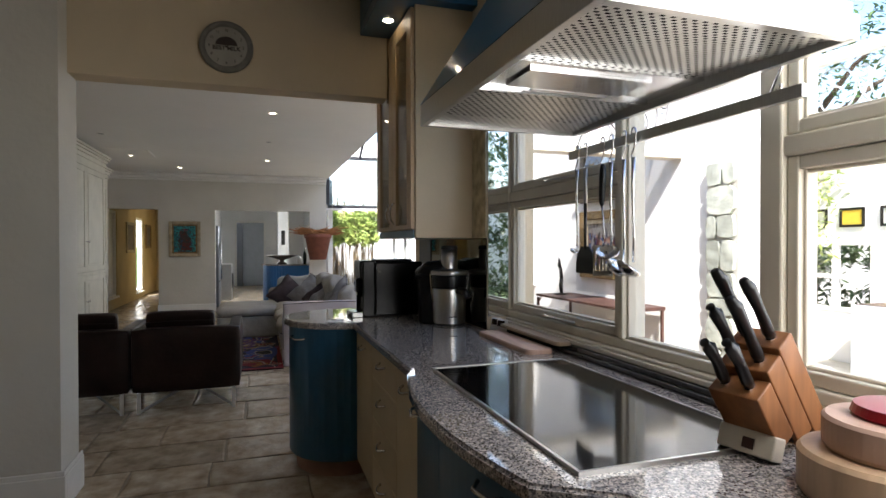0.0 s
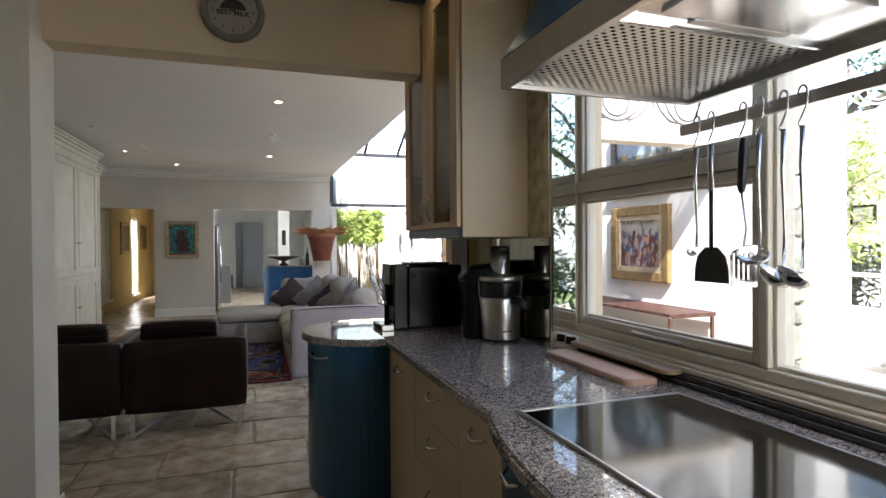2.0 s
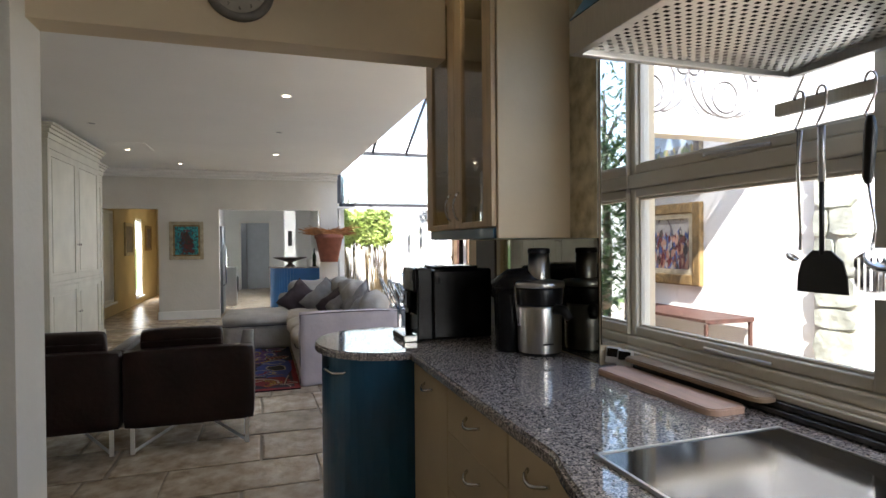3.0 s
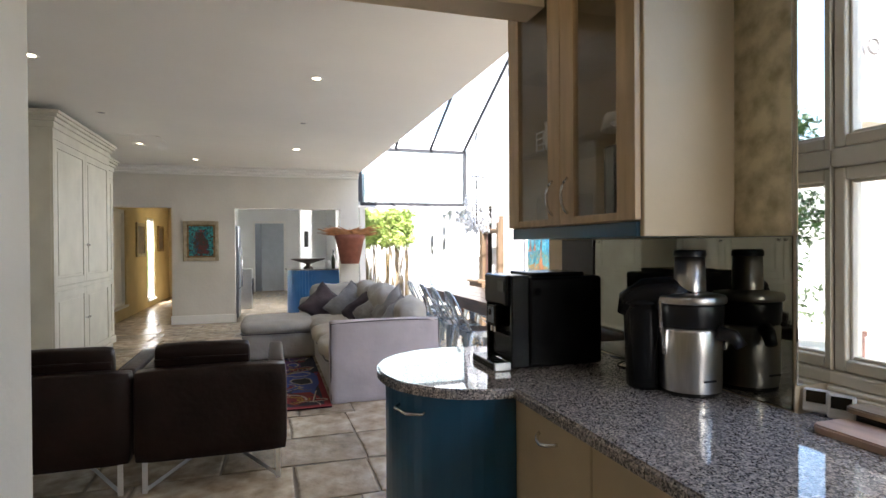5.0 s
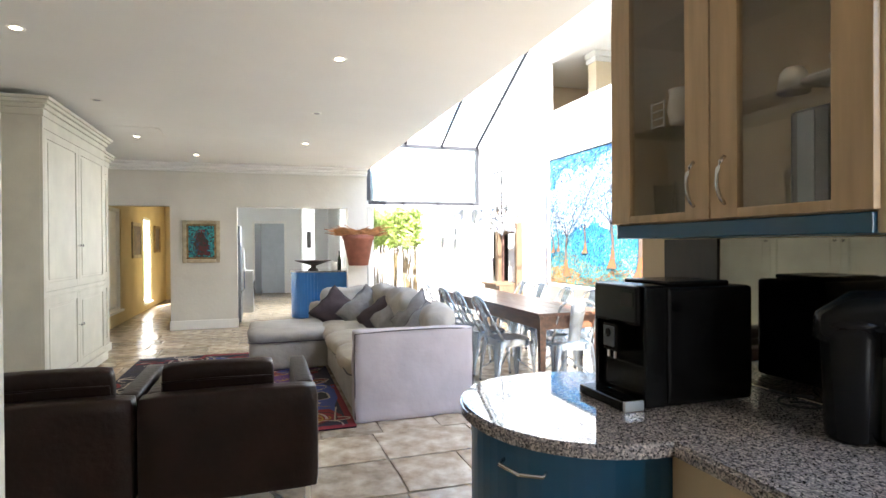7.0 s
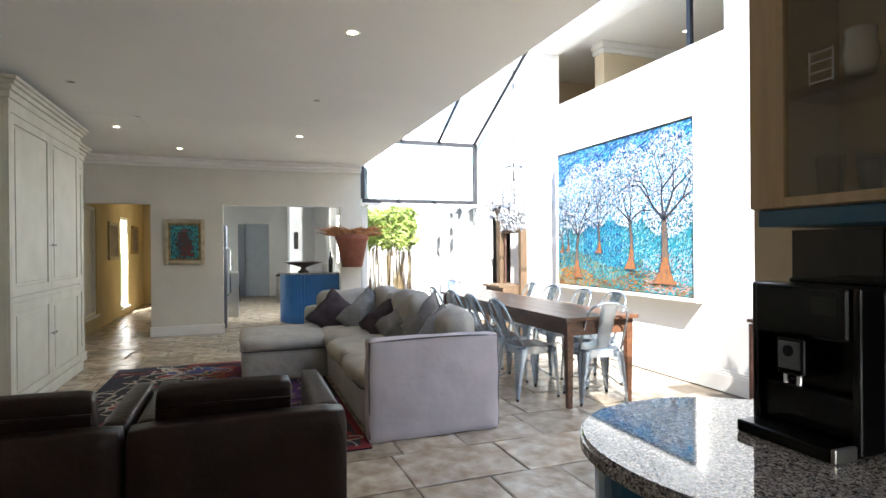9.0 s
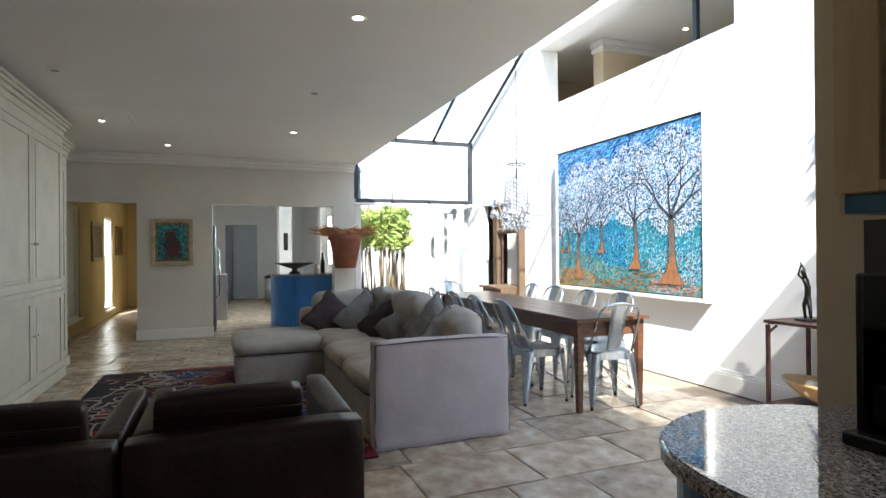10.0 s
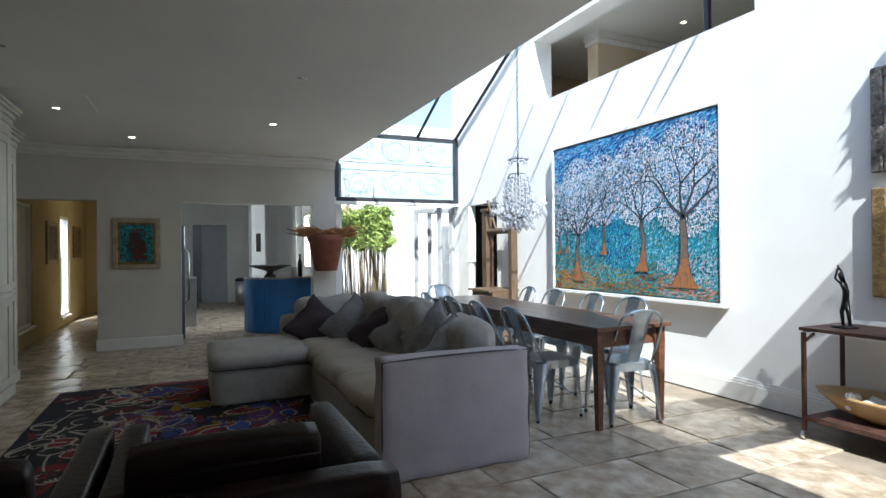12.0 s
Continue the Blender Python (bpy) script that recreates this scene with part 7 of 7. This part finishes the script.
wn = part("window_frame", boxes((6.49, 6.55, VY0, VY0 + 0.04, VZ0, VZ1), (6.49, 6.55, VY1 - 0.04, VY1, VZ0, VZ1), (6.49, 6.55, VY0 + 0.04, VY1 - 0.04, VZ0, VZ0 + 0.04), (6.49, 6.55, VY0 + 0.04, VY1 - 0.04, VZ1 - 0.04, VZ1), (6.495, 6.545, VM - 0.035, VM + 0.035, VZ0 + 0.04, VZ1 - 0.04), (6.495, 6.545, VY0 + 0.04, VM - 0.035, 0.92, 0.965), (6.495, 6.545, VM + 0.035, VY1 - 0.04, 0.92, 0.965)), TRIM, veranda)
for ya, yb in ((VY0 + 0.04, VM - 0.035), (VM + 0.035, VY1 - 0.04)):
    for za, zb in ((VZ0 + 0.04, 0.92), (0.965, VZ1 - 0.04)):
        part("pane", box(6.515, 6.519, ya, yb, za, zb), GLASS, wn).visible_shadow = False
iron = bmesh.new()
for q in (-1.4, -0.7, 0.0, 0.7):
    ring_scroll(iron, q, 3.08, 0, 1.7, 1, 0.012)
part("ironwork", placed(iron, pose(6.56, 4.9, 0, 0, 0, 90)), SCROLL, veranda, "weathered iron scroll frieze")
part("top_beam", box(6.5, 6.62, 2.2, 6.9, 3.42, 3.54), WALL, veranda)
part("post", box(6.5, 6.62, 2.2, 2.3, 2.751, 3.419), WALL, veranda)
part("post", box(6.5, 6.62, 6.8, 6.9, 2.751, 3.419), WALL, veranda)
for yy, cmat in ((4.62, "yellow"), (5.04, "pale"), (4.18, "pale")):
    picture(0.28, 0.22, 0.03, 0.02, BRONZE, paint(cmat + "_print", (0.65, 0.45, 0.05) if cmat == "yellow" else (0.6, 0.6, 0.55)), "small framed " + cmat + " picture on the veranda wall", (6.498, yy, 1.50), -90)
bx = thing("planter_box", "plain grey square planter box on the veranda floor", "planter", at=(6.2, 4.02, -0.03))
part("box", box(-0.22, 0.22, -0.25, 0.25, 0, 0.72, 0.01), DOORGREY, bx)
part("soil", box(-0.19, 0.19, -0.22, 0.22, 0.7202, 0.728), BARK, bx)
tree(3.2, -5.2, 4.2, 1.6, "leafy garden tree on the lawn", 42, 2600)
tree(5.4, -3.2, 4.6, 1.7, "broad leafy garden tree by the terrace", 43, 2600)
tree(2.4, -8.0, 5.2, 2.0, "tall dense tree at the garden's end", 44, 2600)
tree(6.0, 5.05, 2.55, 0.55, "small pale-leaved tree trained near the veranda wall", 47, 1300, LEAF, 0.045)
tree(7.6, 6.0, 5.0, 1.8, "tall tree behind the house wall", 45, 2200)
# unseen creeper added on the near corner of the glass roof to shade the end of the dining wall
rnd = random.Random(48)
creeper = thing("creeper", "unseen leafy creeper added to shade the end of the dining wall", "creeper")
for q in range(5):
    x = 3.26 + 0.09 * q
    part("stem", tube([(x, 4.13, 3.26), (x + rnd.uniform(-0.04, 0.04), 4.28, 3.50), (x + rnd.uniform(-0.06, 0.06), 4.36, 3.78)], 0.01, 5, radii=[0.014, 0.010, 0.005]), BARK, creeper, smooth=True)
bm = bmesh.new()
for q in range(30):
    y, z = rnd.uniform(4.20, 4.46), rnd.uniform(3.36, 3.86)
    leaf_cloud(bm, (rnd.uniform(3.22 + 0.25 * max(0.0, z - 3.6), 3.66), y, max(z, 3.36 + 0.75 * (y - 4.15))), (0.10, 0.10, 0.09), 85, 0.04, rnd, 0.0, 0.5)
part("leaves", bm, LEAFD, creeper)
for k, (x, y) in enumerate(((7.25, 4.1), (7.35, 4.75), (7.25, 5.4), (7.9, 4.6), (7.3, 6.1))):
    rnd = random.Random(60 + k)
    sh = thing("shrub", "rounded green garden shrub beside the terrace", "shrub", at=(x, y, -0.14), group="terrace shrubs")
    part("stem", tube([(0, 0, 0), (0.02, 0, 0.35)], 0.02, 5), BARK, sh)
    bm = bmesh.new()
    for q in range(8):
        leaf_cloud(bm, (rnd.uniform(-0.3, 0.3), rnd.uniform(-0.35, 0.35), rnd.uniform(0.35, 1.45)), (0.30, 0.30, 0.28), 210, 0.06, rnd)
    part("leaves", bm, LEAFD, sh)

for k, (x, y, h) in enumerate(((2.6, -2.8, 3.0), (3.5, -2.6, 3.3), (4.4, -2.7, 3.1), (5.3, -2.5, 3.4), (6.2, -2.6, 3.0), (7.0, -2.3, 3.3), (7.7, -1.7, 3.1), (8.2, -0.9, 3.3), (8.4, -0.1, 3.0))):
    rnd = random.Random(90 + k)
    sh = thing("shrub", "tall dense evergreen shrub edging the terrace", "shrub", at=(x, y, -0.14), group="tall hedge shrubs")
    part("stem", tube([(0, 0, 0), (0.03, 0, h * 0.4), (0, 0.02, h * 0.8)], 0.04, 6, radii=[0.05, 0.04, 0.015]), BARK, sh)
    bm = bmesh.new()
    for q in range(18):
        leaf_cloud(bm, (rnd.uniform(-0.4, 0.4), rnd.uniform(-0.3, 0.3), h * rnd.uniform(0.12, 0.95)), (0.36, 0.32, 0.34), 95, 0.075, rnd)
    part("leaves", bm, LEAFD, sh)

# ---------- flagstones ----------
rnd = random.Random(77)
shared = {}


def flag_mesh(w, d, v):
    key = (round(w, 2), round(d, 2), v)
    if key not in shared:
        r = random.Random(str(key))
        bm = bmesh.new()
        o = [(-w / 2, -d / 2), (0, -d / 2), (w / 2, -d / 2), (w / 2, 0), (w / 2, d / 2), (0, d / 2), (-w / 2, d / 2), (-w / 2, 0)]
        o = [(x + r.uniform(-0.008, 0.008), y + r.uniform(-0.008, 0.008)) for x, y in o]
        n = len(o)
        lo = [bm.verts.new((x, y, -0.014)) for x, y in o]
        mi = [bm.verts.new((x, y, -0.004)) for x, y in o]
        hi = [bm.verts.new((x * (1 - 0.022 / w), y * (1 - 0.022 / d), r.uniform(-0.0012, 0.0))) for x, y in o]
        for p, q in ((lo, mi), (mi, hi)):
            for k in range(n):
                bm.faces.new((p[k], p[(k + 1) % n], q[(k + 1) % n], q[k]))
        bm.faces.new(hi)
        me = bpy.data.meshes.new("flagstone")
        bm.to_mesh(me)
        bm.free()
        me.materials.append(FLOORM)
        shared[key] = me
    return shared[key]


rest_v, rest_f = [], []
count = 0
y = -1.95
while y < 19.0:
    d = rnd.choice((0.36, 0.42, 0.50))
    x = -3.35 - rnd.uniform(0, 0.5)
    while x < 3.70:
        w = rnd.choice((0.44, 0.58, 0.70, 0.86))
        cx, cy = x + w / 2, y + d / 2
        x += w
        if cx + w / 2 > 3.72 or (cy < 4.1 and cx > 1.4) or (cy > 12.2 and cx > 1.6):
            continue
        g = 0.012
        near = 3.9 < cy < 12.0 and -2.0 < cx and not (-0.35 < cx < 1.4 and 6.7 < cy < 9.4) and not (-1.5 < cx < 0.3 and 6.5 < cy < 9.4)
        if near and count < 300:
            ob = new("flagstone", flag_mesh(w - g, d - g, rnd.randrange(3)))
            ob.parent = floor
            ob.location = (cx, cy, rnd.uniform(-0.003, 0))
            ob.rotation_euler = (rnd.gauss(0, 0.0025), rnd.gauss(0, 0.0025), 0)
            count += 1
        else:
            me = flag_mesh(w - g, d - g, 0)
            b = len(rest_v)
            rest_v += [(v.co.x + cx, v.co.y + cy, v.co.z) for v in me.vertices]
            rest_f += [tuple(b + i for i in p.vertices) for p in me.polygons]
    y += d
me = bpy.data.meshes.new("flagstones_beyond")
me.from_pydata(rest_v, [], rest_f)
me.materials.append(FLOORM)
ob = new("flagstones_beyond", me)
ob.parent = floor
tagged(ob, "sandstone flagstones laid in courses", "", "", "stuff")
